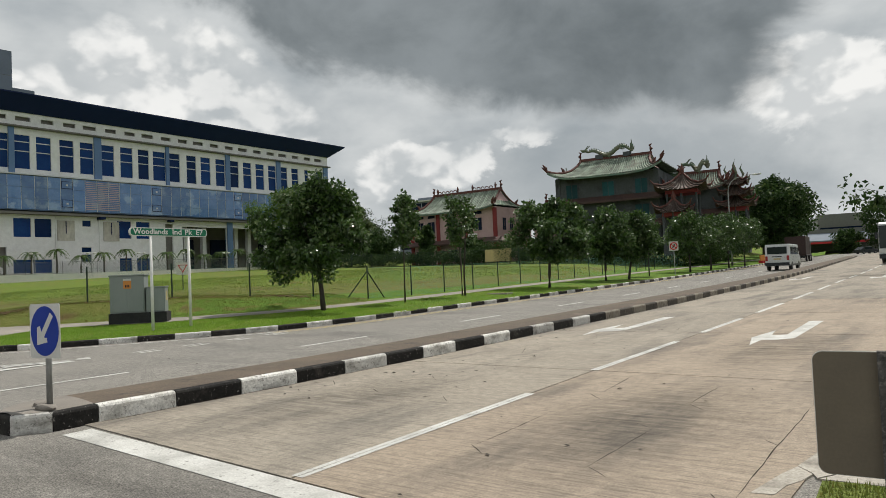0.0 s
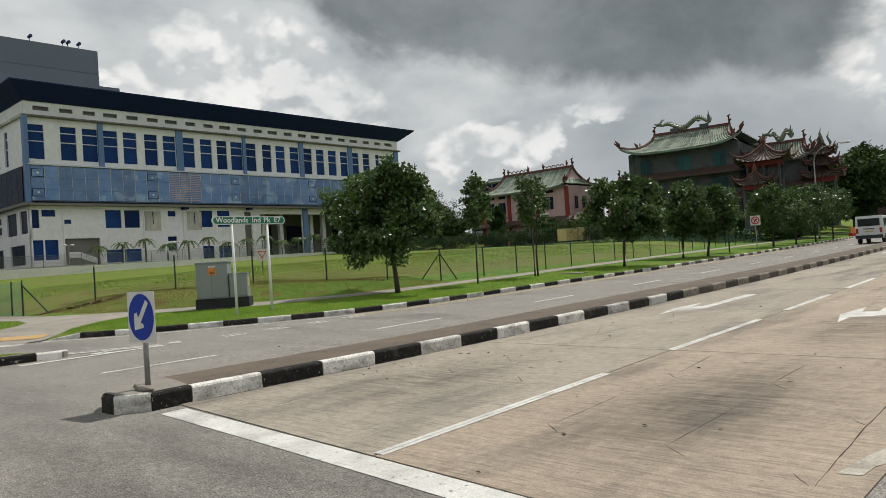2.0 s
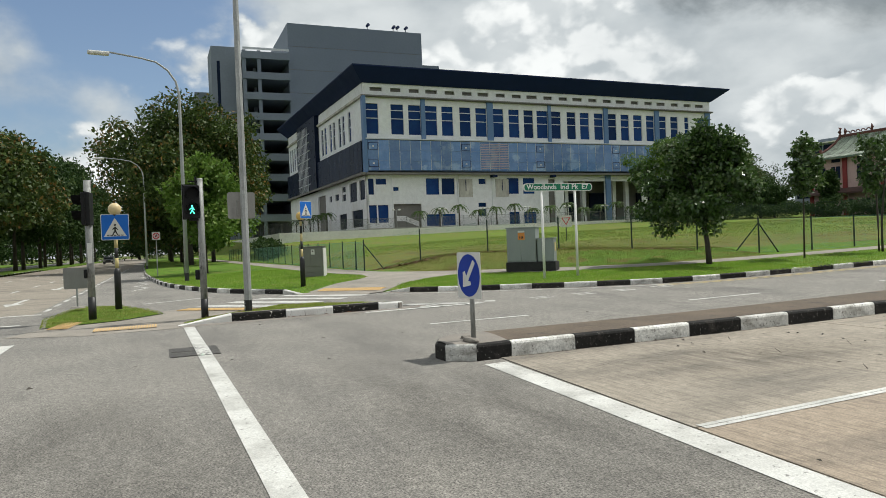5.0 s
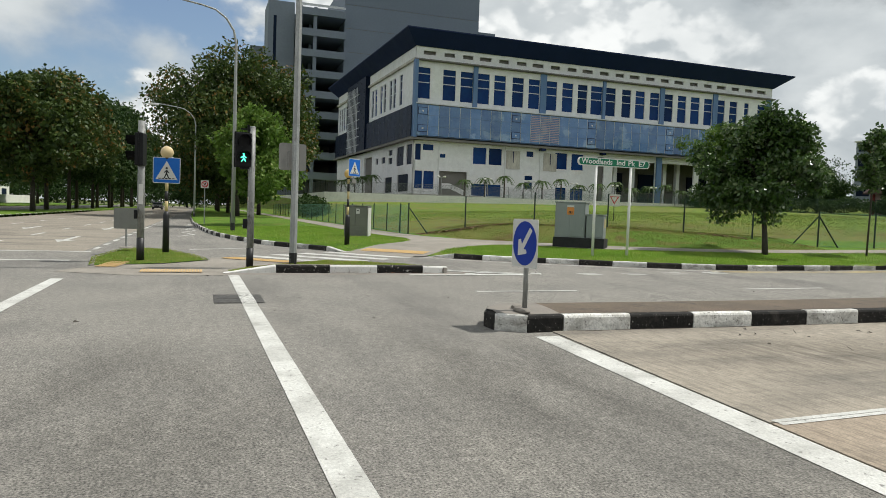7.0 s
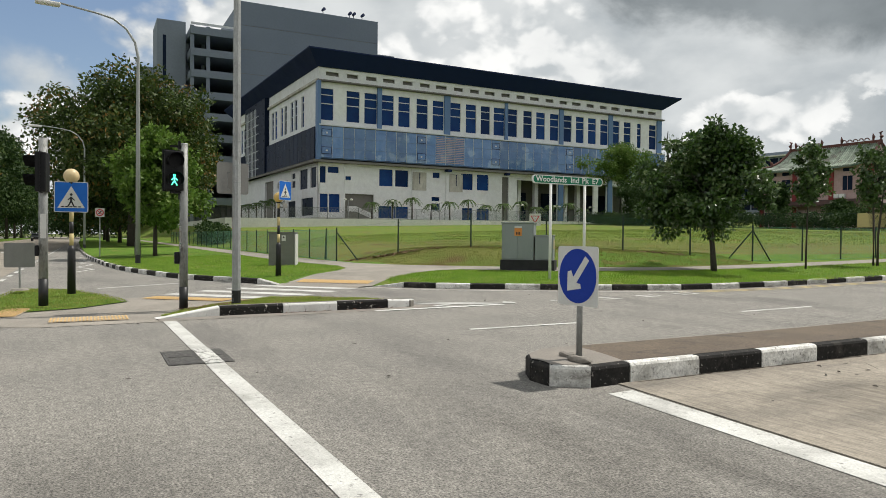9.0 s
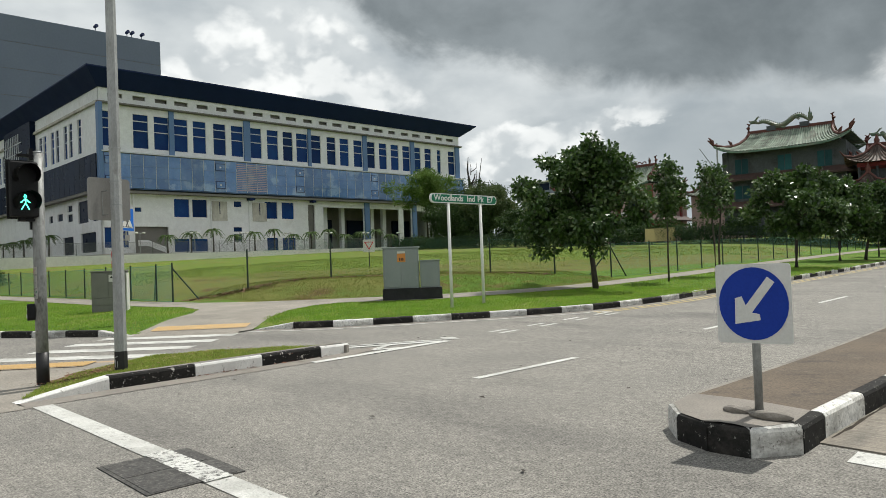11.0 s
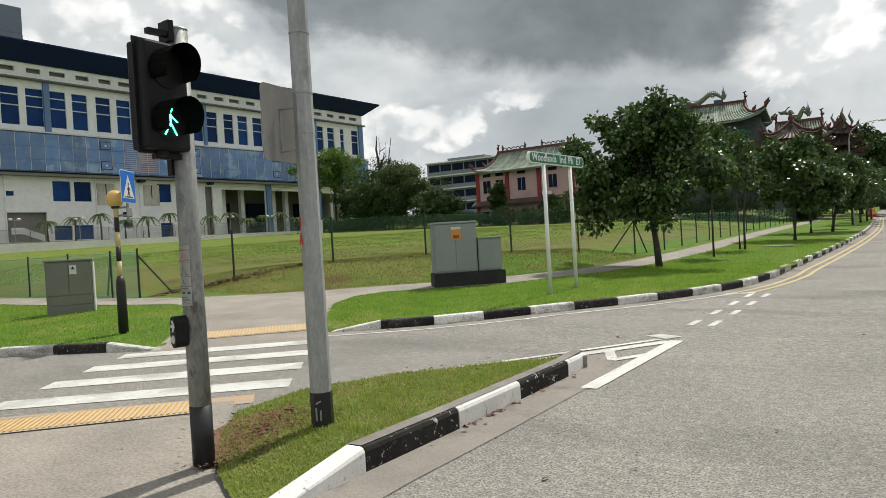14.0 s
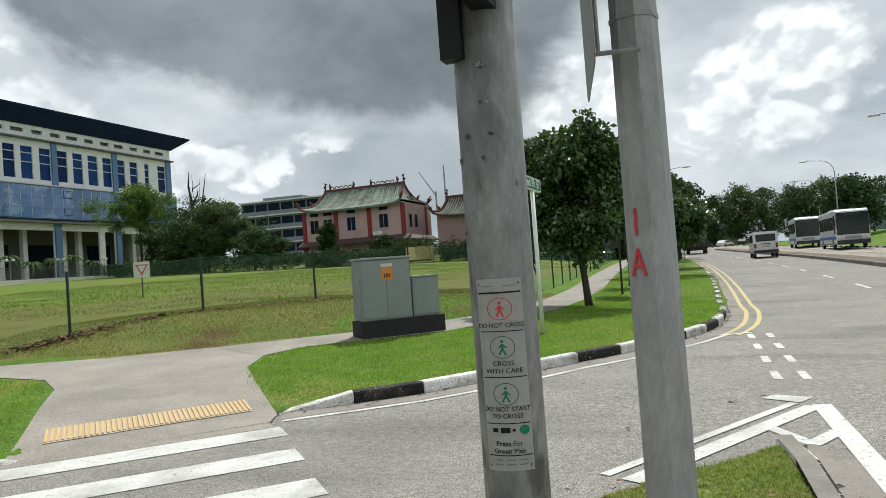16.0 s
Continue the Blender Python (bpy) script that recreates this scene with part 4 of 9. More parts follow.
ramp_poly = [(-19.95, 5.95), (-20.14, 6.36), (-21.2, 7.42), (-22.3, 8.65), (-22.75, 9.7), (-23.2, 10.5), (-24.6, 10.7), (-26.2, 9.5), (-28.2, 8.75), (-28.2, 7.15), (-26.6, 7.55), (-25.2, 7.4), (-24.2, 6.75), (-22.85, 5.35), (-21.75, 4.15)]


structure("ramp", sheet(ramp_poly, verge_z, 0.010, 0.4), M_PATH, "grey concrete path dropping to the crossing", "footpath")
lip = bmesh.new()
prev = None
for k in range(13):
    px, py = -19.95 - 1.8 * k / 12, 5.95 - 1.8 * k / 12
    cur = [lip.verts.new((px - 0.02, py + 0.02, verge_z(px - 0.02, py + 0.02) + 0.012)), lip.verts.new((px + 0.06, py - 0.06, road_z(py) + 0.010)), lip.verts.new((px + 0.11, py - 0.11, road_z(py) + 0.001))]
    if prev:
        for q in range(2):
            lip.faces.new((prev[q], prev[q + 1], cur[q + 1], cur[q]))
    prev = cur
bmesh.ops.recalc_face_normals(lip, faces=lip.faces)
structure("ramp_lip", lip, M_PATH, "sloping concrete lip where the path meets the crossing", "footpath", True)
structure("footpath_west", band([(-28.2, 7.15), (-32.6, 6.7), (-44, 6.7), (-60, 6.7), (-100, 6.7), (-200, 6.6)], [(-28.2, 8.75), (-32.6, 8.4), (-44, 8.4), (-60, 8.45), (-100, 8.4), (-200, 8.3)], 3, verge_z, 0.014), M_PATH, "grey concrete footpath along the fence", "footpath")

# traffic island with grass and a concrete platform
ISL_FRONT = [(-14.44, 0.42), (-14.53, 1.45), (-14.58, 2.55), (-14.64, 3.58), (-14.7, 4.62), (-14.79, 5.22)]
island_kerb = thing("kerb_island", "chipped black and white painted kerb round the grass island", "kerb", kind="structure")
for k, (m, h0, h1) in enumerate(((M_KERB_I, 0.012, 0.17), (M_KERB_J, 0.17, 0.17), (M_KERB_I, 0.17, 0.17), (M_KERB_J, 0.17, 0.17), (M_KERB_I, 0.17, 0.15))):
    kerb_stone(island_kerb, ISL_FRONT[k], ISL_FRONT[k + 1], 1, h0, h1, 0.15, m)
ISL_BACK = [(-14.79, 5.22), (-15.0, 5.08), (-15.4, 4.62), (-15.98, 3.95), (-16.45, 3.1), (-16.75, 2.45), (-16.9, 2.1)]
for k, (a, b) in enumerate(zip(ISL_BACK, ISL_BACK[1:])):
    kerb_stone(island_kerb, a, b, 1, 0.13 - 0.02 * k, 0.11 - 0.02 * k, 0.11, M_KERB_C)
strip(ISL_FRONT[1:], 0.035, 0.153, 0.1745, M_KERB_C, "kerb_top", "bare concrete top", parent=island_kerb)
isl_grass = [(-14.56, 0.5), (-14.68, 1.45), (-14.73, 2.55), (-14.79, 3.58), (-14.85, 4.6), (-14.9, 5.02), (-15.0, 4.98), (-15.34, 4.52), (-15.9, 3.88), (-16.36, 3.06), (-16.65, 2.45), (-16.8, 2.12), (-16.2, 1.52), (-15.35, 0.9)]


def isl_z(x, y):
    edge = to_line(x, y, [(-14.6, 0.42), (-15.35, 0.86), (-16.2, 1.48), (-16.9, 2.1)])
    return 0.03 + 0.10 * smooth(0.0, 1.0, edge) + 0.015 * math.sin(5 * x) * math.sin(4 * y)


structure("island_grass", sheet(isl_grass, isl_z, 0.0, 0.2), M_GRASS_I, "patchy grass on the traffic island", "grass")
soil_core = [(-16.6, 1.95), (-16.15, 2.25), (-15.85, 1.9), (-15.75, 1.4), (-15.4, 1.0), (-15.62, 0.95), (-15.95, 1.2), (-16.3, 1.5)]
rs = random.Random(12)
soil_patch = []
for (ax, ay), (bx, by) in zip(soil_core, soil_core[1:] + soil_core[:1]):
    for q in range(9):
        soil_patch.append((ax + (bx - ax) * q / 9 + rs.uniform(-0.05, 0.05), ay + (by - ay) * q / 9 + rs.uniform(-0.05, 0.05)))
structure("soil_patch", sheet(soil_patch, isl_z, 0.006, 0.15), M_SOIL, "bare brown soil worn through the grass", "soil")
platform = [(-14.03, 0.45), (-14.5, 0.45), (-15.35, 0.87), (-16.2, 1.5), (-16.9, 2.13), (-17.25, 2.42), (-18.95, 0.85), (-18.6, 0.1), (-17.8, 0.22), (-16.6, -0.75), (-15.95, -2.1), (-14.6, -2.6), (-13.95, -1.2)]
structure("island_platform", sheet(platform, lambda x, y: 0.006, 0.0, 0.5), M_PATH, "worn concrete crossing platform on the island", "pavement")
isl2 = [(-16.0, -2.2), (-18.25, -2.45), (-22.4, -2.1), (-21.6, -0.9), (-19.6, -0.2), (-18.5, 0.05), (-17.8, 0.16), (-16.7, -0.75)]
structure("island_grass_west", sheet(isl2, lambda x, y: 0.016, 0.0, 0.4), M_GRASS, "small wedge of grass on the traffic island", "grass")
isl2_kerb = thing("kerb_island_west", "low pale kerb round the wedge of grass", "kerb", kind="structure")
for a, b in zip([isl2[0], (-18.25, -2.45), (-22.4, -2.1), (-21.6, -0.9), (-19.6, -0.2), (-18.5, 0.05)], [(-18.25, -2.45), (-22.4, -2.1), (-21.6, -0.9), (-19.6, -0.2), (-18.5, 0.05), (-17.8, 0.16)]):
    kerb_stone(isl2_kerb, a, b, -1, 0.022, 0.022, 0.10, M_KERB_C)
gut_isl = [(x, y) for x, y in ISL_FRONT]
strip(gut_isl, -0.38, 0.0, 0.006, M_GUTTER, "gutter_island", "dirty concrete gutter at the island kerb", "gutter", inner=1)
# worn patch between island tip and chevron
bm = sheet([(-14.82, 5.15), (-15.0, 5.12), (-14.9, 5.9), (-14.6, 5.55), (-14.36, 4.4), (-14.72, 4.4)], flat_road, 0.007, 0.5)
structure("road_patch", bm, M_GUTTER, "brown dusty patch of bare road", "road")

# east side, behind the camera and to the right
near_kerb = thing("kerb_east", "dirty pale kerb round the near corner", "kerb", kind="structure")
EAST = [(3.0, 6.5), (1.2, 6.4), (0.2, 6.45), (-0.35, 6.7), (-0.58, 7.3)] + [(-0.6 + bend(y), y) for y in range(9, 200, 3)]
pts = along(EAST, 0.95)
for k, (p, q) in enumerate(zip(pts, pts[1:])):
    kerb_stone(near_kerb, p, q, -1, 0.13, 0.13, 0.15, M_KERB_C if k < 6 else (M_KERB_W if k % 2 else M_KERB_B))
structure("verge_east", band([(p[0] + 0.1, p[1]) for p in resample(EAST, 60)], [(p[0] + 9 + 30 * k / 60, p[1] + 2 * (1 - k / 60)) for k, p in enumerate(resample(EAST, 60))], 5, lambda x, y: road_z(y) + 0.12, 0.0), M_GRASS, "grass verge on the near side of the road", "grass verge")
apron = thing("pavement_corner", "cracked pale concrete apron at the near corner", "pavement", kind="structure")
for form in (((-0.84, 4.90), (-0.71, 4.93), (-0.69, 5.14), (-0.63, 5.30), (-0.60, 5.48), (-0.72, 5.62), (-0.77, 5.4)), ((-0.72, 5.635), (-0.60, 5.495), (-0.56, 5.40), (-0.46, 5.58), (-0.44, 5.95), (-0.40, 6.5), (-0.64, 6.9), (-0.67, 6.1)), ((-0.545, 5.385), (-0.30, 5.40), (0.1, 5.42), (0.15, 6.4), (-0.39, 6.48), (-0.43, 5.95), (-0.447, 5.57)), ((0.11, 5.42), (1.2, 5.3), (2.9, 5.3), (2.9, 6.45), (0.16, 6.4))):
    bm = prismed(list(form), "z", -0.02, 0.018)
    part("slab", bm, M_APRON, apron)
structure("grass_patch", sheet([(-0.52, 5.33), (-0.35, 5.36), (0.1, 5.38), (1.2, 5.26), (1.2, 4.5), (0.0, 4.3), (-0.46, 4.6)], lambda x, y: 0.025, 0.0, 0.3), M_GRASS_I, "small yellowish patch of grass at the corner", "grass")
structure("pavement_east", sheet([(0.9, -3.0), (14.0, -3.0), (14.0, 3.4), (1.4, 3.4), (0.9, 2.0)], lambda x, y: 0.02, 0.0, 3.0), M_PATH, "grey concrete pavement at the near corner", "pavement")

# ---- painted markings ----


def paint(name, outline, mat, label, up=0.016, category="road marking"):
    bm = bmesh.new()
    fcs = outline if isinstance(outline[0][0], tuple) else [outline]
    for o in fcs:
        bm.faces.new([bm.verts.new((x, y, road_z(y) + up)) for x, y in o])
    bm.normal_update()
    for fc in bm.faces:
        if fc.normal.z < 0:
            fc.normal_flip()
    return structure(name, bm, mat, label, category)


def stroke(a, b, w):
    d = Vector((b[0] - a[0], b[1] - a[1])).normalized()
    n = Vector((-d.y, d.x)) * (w / 2)
    return [(a[0] - n.x, a[1] - n.y), (b[0] - n.x, b[1] - n.y), (b[0] + n.x, b[1] + n.y), (a[0] + n.x, a[1] + n.y)]


paint("stop_line", [(-7.0, 3.57), (-4.5, 3.445), (-2.2, 3.31), (-0.9, 3.23), (-0.9, 3.51), (-2.2, 3.60), (-4.5, 3.735), (-7.02, 3.87)], M_LINE, "broad worn white stop line", 0.005)
paint("crossing_line", stroke((-14.08, 0.60), (0.6, 0.80), 0.2), M_LINE, "white pedestrian crossing line", 0.006)
paint("crossing_line", stroke((-13.3, -2.3), (0.6, -2.3), 0.2), M_LINE, "white pedestrian crossing line", 0.006)
for y0, y1 in ((3.74, 7.36), (9.2, 12.68), (14.18, 17.32), (18.9, 22.2), (23.88, 27.6)) + tuple((29.2 + 5.3 * k, 32.6 + 5.3 * k) for k in range(14)):
    for o in (-0.031, 0.031):
        n = 3
        for k in range(1):
            paint("lane_line", stroke((mid_lane(y0) + o + bend(y0) * 0.6, y0), (mid_lane(y1) + o + bend(y1) * 0.6, y1), 0.056), M_LINE, "worn white lane line", 0.0155)
for k in range(22):
    y0 = 4.55 + 5.85 * k
    paint("lane_line", stroke((-11.24 + bend(y0) - 0.015 * min(6, y0), y0), (-11.24 + bend(y0 + 2) - 0.015 * min(6, y0), y0 + 2.0), 0.11), M_LINE, "short white lane dash", 0.006)


def turn_arrow(x, y):
    """A lane arrow, its tip at x, y, that comes south and turns."""
    form = ((0, 0), (-0.24, 1.1), (-0.12, 2.34), (0.0, 1.5), (0.22, 1.65), (0.10, 4.3), (0.36, 4.35), (0.45, 1.1), (0.26, 0.85), (0.0, 0.74))
    paint("lane_arrow", [(x + a, y + b) for a, b in form], M_LINE, "white turning arrow painted on the lane", 0.0155)


for ax, ay in ((-6.2, 13.3), (-2.76, 12.4), (-7.55, 38.5), (-3.95, 38.0)):
    turn_arrow(ax, ay)
for k in range(4):
    c = (-19.58 + 0.72 * k, 5.68 - 0.80 * k)
    e = (c[0] - 2.07 - 0.05 * k, c[1] - 2.08 - 0.02 * k)
    paint("zebra_bar", stroke(c, e, 0.47), M_LINE, "white zebra crossing bar", 0.006)
paint("chevron", [stroke((-14.43, 7.08), (-14.28, 4.2), 0.17), stroke((-14.5, 7.0), (-15.9, 4.5), 0.17), stroke((-14.66, 7.15), (-16.1, 4.62), 0.09),
                  stroke((-14.96, 6.18), (-14.66, 5.62), 0.12), stroke((-14.66, 5.6), (-14.42, 6.05), 0.13), [(-14.95, 7.37), (-14.8, 7.55), (-14.47, 7.42), (-14.6, 7.16)]], M_LINE, "white chevron ahead of the island tip", 0.008)
edge_line = [(-20.2, 6.45)] + KERB_SLIP[1:10]
strip(edge_line, -0.50, -0.40, 0.007, M_LINE, "edge_line", "white edge line along the slip road kerb", inner=1)
yl = KERB_SLIP[9:] + KERB_NORTH[:24]
for _ in range(2):
    yl = [yl[0]] + [(a[0] + (b[0] - a[0]) * t, a[1] + (b[1] - a[1]) * t) for a, b in zip(yl, yl[1:]) for t in (0.25, 0.75)] + [yl[-1]]
strip(yl, -0.45, -0.36, 0.006, M_YLINE, "yellow_line", "pale yellow no-parking line by the kerb", inner=1)
strip(yl, -0.70, -0.61, 0.006, M_YLINE, "yellow_line", "pale yellow no-parking line by the kerb", inner=1)
for k in range(4):
    for dx in (0.0, 0.3):
        y0 = 8.45 + 1.25 * k
        x0 = -14.74 - 0.05 * k + dx
        paint("give_way_dash", stroke((x0 + 0.03, y0), (x0, y0 + 0.55), 0.1), M_LINE, "small white give-way dash", 0.006)
paint("edge_tick", stroke((-15.36, 12.66), (-14.86, 12.92), 0.10), M_LINE, "short white tick where the yellow lines begin", 0.0095)
structure("road_west", grid_sheet([-320.0, -160.0, -80.0, -50.0, -36.0, -28.0, -20.4], [-12.58, -9.2, -5.9, -2.95], lambda x, y: 0.002), M_CONCRETE_G, "pale worn concrete carriageway of the west road", "road")
# west road
for x in (-20.3, -17.3):
    paint("crossing_line", stroke((x, -2.75), (x - 0.3, -12.5), 0.22), M_LINE, "white line across the west road", 0.006)
for k in range(26):
    x0 = -21.2 - 2.3 * k
    paint("edge_dash", stroke((x0, -2.8), (x0 - 1.2, -2.8), 0.13), M_LINE, "short white edge dash", 0.006)
for k in range(14):
    for y in (-5.9, -9.2):
        x0 = -23.0 - 6.0 * k
        paint("lane_line", stroke((x0, y), (x0 - 2.2, y), 0.12), M_LINE, "short white lane dash", 0.006)


def west_arrow(x, y):
    paint("lane_arrow", [stroke((x, y), (x - 2.6, y), 0.16), [(x - 0.1, y - 0.32), (x + 1.3, y), (x - 0.1, y + 0.32)]], M_LINE, "white straight arrow painted on the lane", 0.006)


west_arrow(-26.0, -4.3)
west_arrow(-36.0, -7.4)
west_arrow(-37.0, -4.3)
zig = [(-30.5 - 2.2 * k, -0.85 + (0.5 if k % 2 else -0.1)) for k in range(12)]
paint("zigzag_line", [stroke(a, b, 0.1) for a, b in zip(zig, zig[1:])], M_LINE, "white zigzag line before the crossing", 0.006)
paint("slip_line", [stroke((-21.9, -0.35), (-23.3, 1.75), 0.12)], M_LINE, "thin white line beside the island", 0.006)
paint("slip_paint", [(-18.55, 0.25), (-19.05, 0.85), (-18.0, 1.95), (-17.3, 2.7), (-17.0, 2.45), (-17.4, 1.9)], M_ORANGE, "faded orange paint at the crossing edge", 0.005)


def tactile(name, corner, along_v, across_v, n, parent_label):
    """A tactile paving panel: painted base with raised ridges."""
    ob = thing(name, parent_label, "tactile paving", kind="structure")
    c, a, b = Vector(corner), Vector(along_v), Vector(across_v)
    bm = bmesh.new()
    quad = [c, c + a, c + a + b, c + b]
    bm.faces.new([bm.verts.new((p.x, p.y, p.z)) for p in quad])
    bm.normal_update()
    for fc in bm.faces:
        if fc.normal.z < 0:
            fc.normal_flip()
    part("panel", bm, M_TACTILE, ob)
    for k in range(n):
        bm = bmesh.new()
        p, q = c + a * ((k + 0.25) / n), c + a * ((k + 0.7) / n)
        lo = [p + b * 0.05, q + b * 0.05, q + b * 0.95, p + b * 0.95]
        vs = [bm.verts.new((v.x, v.y, v.z)) for v in lo] + [bm.verts.new((v.x, v.y, v.z + 0.012)) for v in lo]
        for f4 in ((4, 5, 6, 7), (0, 1, 5, 4), (1, 2, 6, 5), (2, 3, 7, 6), (3, 0, 4, 7)):
            bm.faces.new([vs[i] for i in f4])
        bmesh.ops.recalc_face_normals(bm, faces=bm.faces)
        part("ridge", bm, M_TACTILE_W, ob)
    return ob


def on_ramp(x, y):
    return (x, y, verge_z(x, y) + 0.019)


TP = [Vector(on_ramp(*p)) for p in ((-21.93, 4.74), (-20.51, 6.40), (-22.33, 5.10))]
tactile("tactile_panel", TP[0], TP[1] - TP[0], TP[2] - TP[0], 40, "yellow tactile ridged panel at the ramp")
tactile("tactile_panel", (-18.35, 0.45, 0.018), (1.2, 1.45, 0.0), (-0.42, 0.36, 0.0), 36, "yellow tactile ridged panel beside the zebra crossing")
tactile("tactile_panel", (-14.45, -1.12, 0.018), (0.0, 1.15, 0.0), (-0.62, 0.0, 0.0), 22, "yellow tactile ridged panel at the island edge")
tactile("tactile_panel", (-15.6, -2.05, 0.018), (-1.3, 0.15, 0.0), (0.05, 0.42, 0.0), 14, "yellow tactile ridged panel facing the west road")

# inspection cover with the crossing line running over it
cover = thing("inspection_cover", "cast iron road inspection cover crossed by white line", "manhole cover", kind="structure")
part("cover_frame", boxed(-10.96, 0.19, -0.05, -10.0, 0.87, 0.008), M_IRON, cover)
for i in range(2):
    part("cover_plate", boxed(-10.93 + 0.47 * i, 0.22, -0.03, -10.49 + 0.47 * i, 0.84, 0.011), M_IRON, cover)
paint("crossing_line", stroke((-11.0, 0.642), (-9.95, 0.656), 0.2), M_LINE_X, "rubbed white line over the iron cover", 0.014)
cover2 = thing("drain_slab", "pale concrete drain slab set in the grass", "manhole cover", kind="structure")
part("slab", boxed(-18.0, 27.2, 0.40, -16.9, 27.75, 0.47), M_PATH, cover2)

# ---- the blue and white factory ----
factory = thing("factory", "white and blue four-storey factory with flared navy roof", "building", (-114.2, 33.1, 4.4), 91.6)
F_LEN, F_DEP = 76.6, 62.0


def wall_with_holes(bm, u0, u1, z0, z1, holes, y0, y1):
    """A wall slab in the local x-z plane from y0 to y1, pierced by rectangular holes (u0, z0, u1, z1)."""
    us = sorted({u0, u1, *[h[0] for h in holes], *[h[2] for h in holes]})
    zs = sorted({z0, z1, *[h[1] for h in holes], *[h[3] for h in holes]})
    us, zs = [u for u in us if u0 <= u <= u1], [z for z in zs if z0 <= z <= z1]

    def solid(i, j):
        cu, cz = (us[i] + us[i + 1]) / 2, (zs[j] + zs[j + 1]) / 2
        return not any(h[0] < cu < h[2] and h[1] < cz < h[3] for h in holes)
    cache = {}

    def v(u, y, z):
        k = (round(u, 4), y, round(z, 4))
        if k not in cache:
            cache[k] = bm.verts.new((u, y, z))
        return cache[k]
    for i in range(len(us) - 1):
        for j in range(len(zs) - 1):
            if not solid(i, j):
                continue
            a, b, c, d = us[i], us[i + 1], zs[j], zs[j + 1]
            bm.faces.new((v(a, y0, c), v(b, y0, c), v(b, y0, d), v(a, y0, d)))
            bm.faces.new((v(a, y1, d), v(b, y1, d), v(b, y1, c), v(a, y1, c)))
            for di, dj, q in ((-1, 0, ((a, c), (a, d))), (1, 0, ((b, d), (b, c))), (0, -1, ((b, c), (a, c))), (0, 1, ((a, d), (b, d)))):
                ii, jj = i + di, j + dj
                if not (0 <= ii < len(us) - 1 and 0 <= jj < len(zs) - 1) or not solid(ii, jj):
                    (p, r), (s, t) = q
                    bm.faces.new((v(p, y0, r), v(p, y1, r), v(s, y1, t), v(s, y0, t)))
    return bm


def oriented(bm, m):
    bmesh.ops.transform(bm, matrix=m, verts=bm.verts)
    return bm


WIN_Z0, WIN_Z1 = 16.0, 21.15
front_px = [0.35, 2.6, 4.9, 7.2, 8.1, 10.4, 11.2, 13.5, 14.4, 16.6, 17.9, 20.1, 21.1, 23.3, 24.6, 26.8, 27.9, 30.1, 31.1, 33.1, 33.9, 36.3, 37.0, 39.2, 40.6, 42.6, 43.6, 45.7, 46.9, 49.0, 50.1, 52.2, 53.3, 55.3, 56.4, 58.5, 59.6, 61.6, 62.8, 64.7, 65.9, 67.8, 69.6, 70.7, 73.0, 75.0]
upper = list(zip(front_px[0::2], front_px[1::2]))
cols = [(10.4, 11.2), (23.35, 24.55), (36.3, 36.95), (49.05, 50.05), (61.65, 62.75), (75.1, 76.4)]
lower_holes = [(0.1, 5.7, 1.35, 8.4), (1.7, 7.4, 3.6, 8.4), (4.8, 6.3, 5.8, 6.95), (10.9, 5.6, 13.4, 8.45), (13.9, 5.6, 16.4, 8.45), (21.2, 7.45, 22.6, 8.4), (27.0, 5.6, 29.5, 8.5), (30.4, 5.6, 32.9, 8.5),
               (0.2, 0.9, 1.75, 3.9), (1.95, 0.9, 3.8, 3.9), (4.6, 0.0, 9.9, 4.05), (10.8, 0.1, 13.3, 2.15), (13.6, 0.1, 16.4, 2.15), (21.0, 3.3, 22.6, 4.05), (21.0, 1.65, 22.6, 2.9), (27.3, 0.05, 29.5, 2.25), (30.4, 0.05, 33.1, 2.2),
               (35.9, 0.0, 37.4, 8.3), (39.3, 0.0, 48.9, 7.9), (50.2, 0.0, 58.0, 7.9), (59.2, 0.0, 61.5, 7.9), (62.8, 0.0, 70.5, 7.7)]
bm = bmesh.new()
wall_with_holes(bm, 0, F_LEN, 0, 9.0, lower_holes, 0.0, 0.35)
part("wall", bm, M_WALL_W, factory, "cream white rendered lower wall")
slits = [(3.4 * k + 1.3 + (0.3 if k % 3 else 0.0), 23.3, 3.4 * k + 3.5, 23.95) for k in range(22)]
bm = bmesh.new()
wall_with_holes(bm, 0, F_LEN, 15.0, 22.2, [(a, WIN_Z0, b, WIN_Z1) for a, b in upper], 0.0, 0.35)
part("wall", bm, M_WALL_W, factory, "cream white rendered upper wall")
bm = bmesh.new()
wall_with_holes(bm, 0, F_LEN, 22.55, 24.6, slits, 0.05, 0.4)
part("parapet", bm, M_WALL_W, factory, "white parapet with dark slits")
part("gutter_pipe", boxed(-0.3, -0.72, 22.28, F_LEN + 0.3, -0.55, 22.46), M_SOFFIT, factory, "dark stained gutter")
# Besides stains, the ledge's dark grey holds the shadow line above the windows.
part("ledge", boxed(-0.3, -0.55, 22.2, F_LEN + 0.3, 0.4, 22.5), M_SOFFIT, factory, "dark stained concrete ledge, its shadow in the colour")
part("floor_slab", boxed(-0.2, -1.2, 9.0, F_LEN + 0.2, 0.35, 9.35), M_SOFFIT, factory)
part("floor_slab", boxed(-0.1, -1.1, 14.95, F_LEN + 0.1, 0.0, 15.15), M_MULLION, factory)
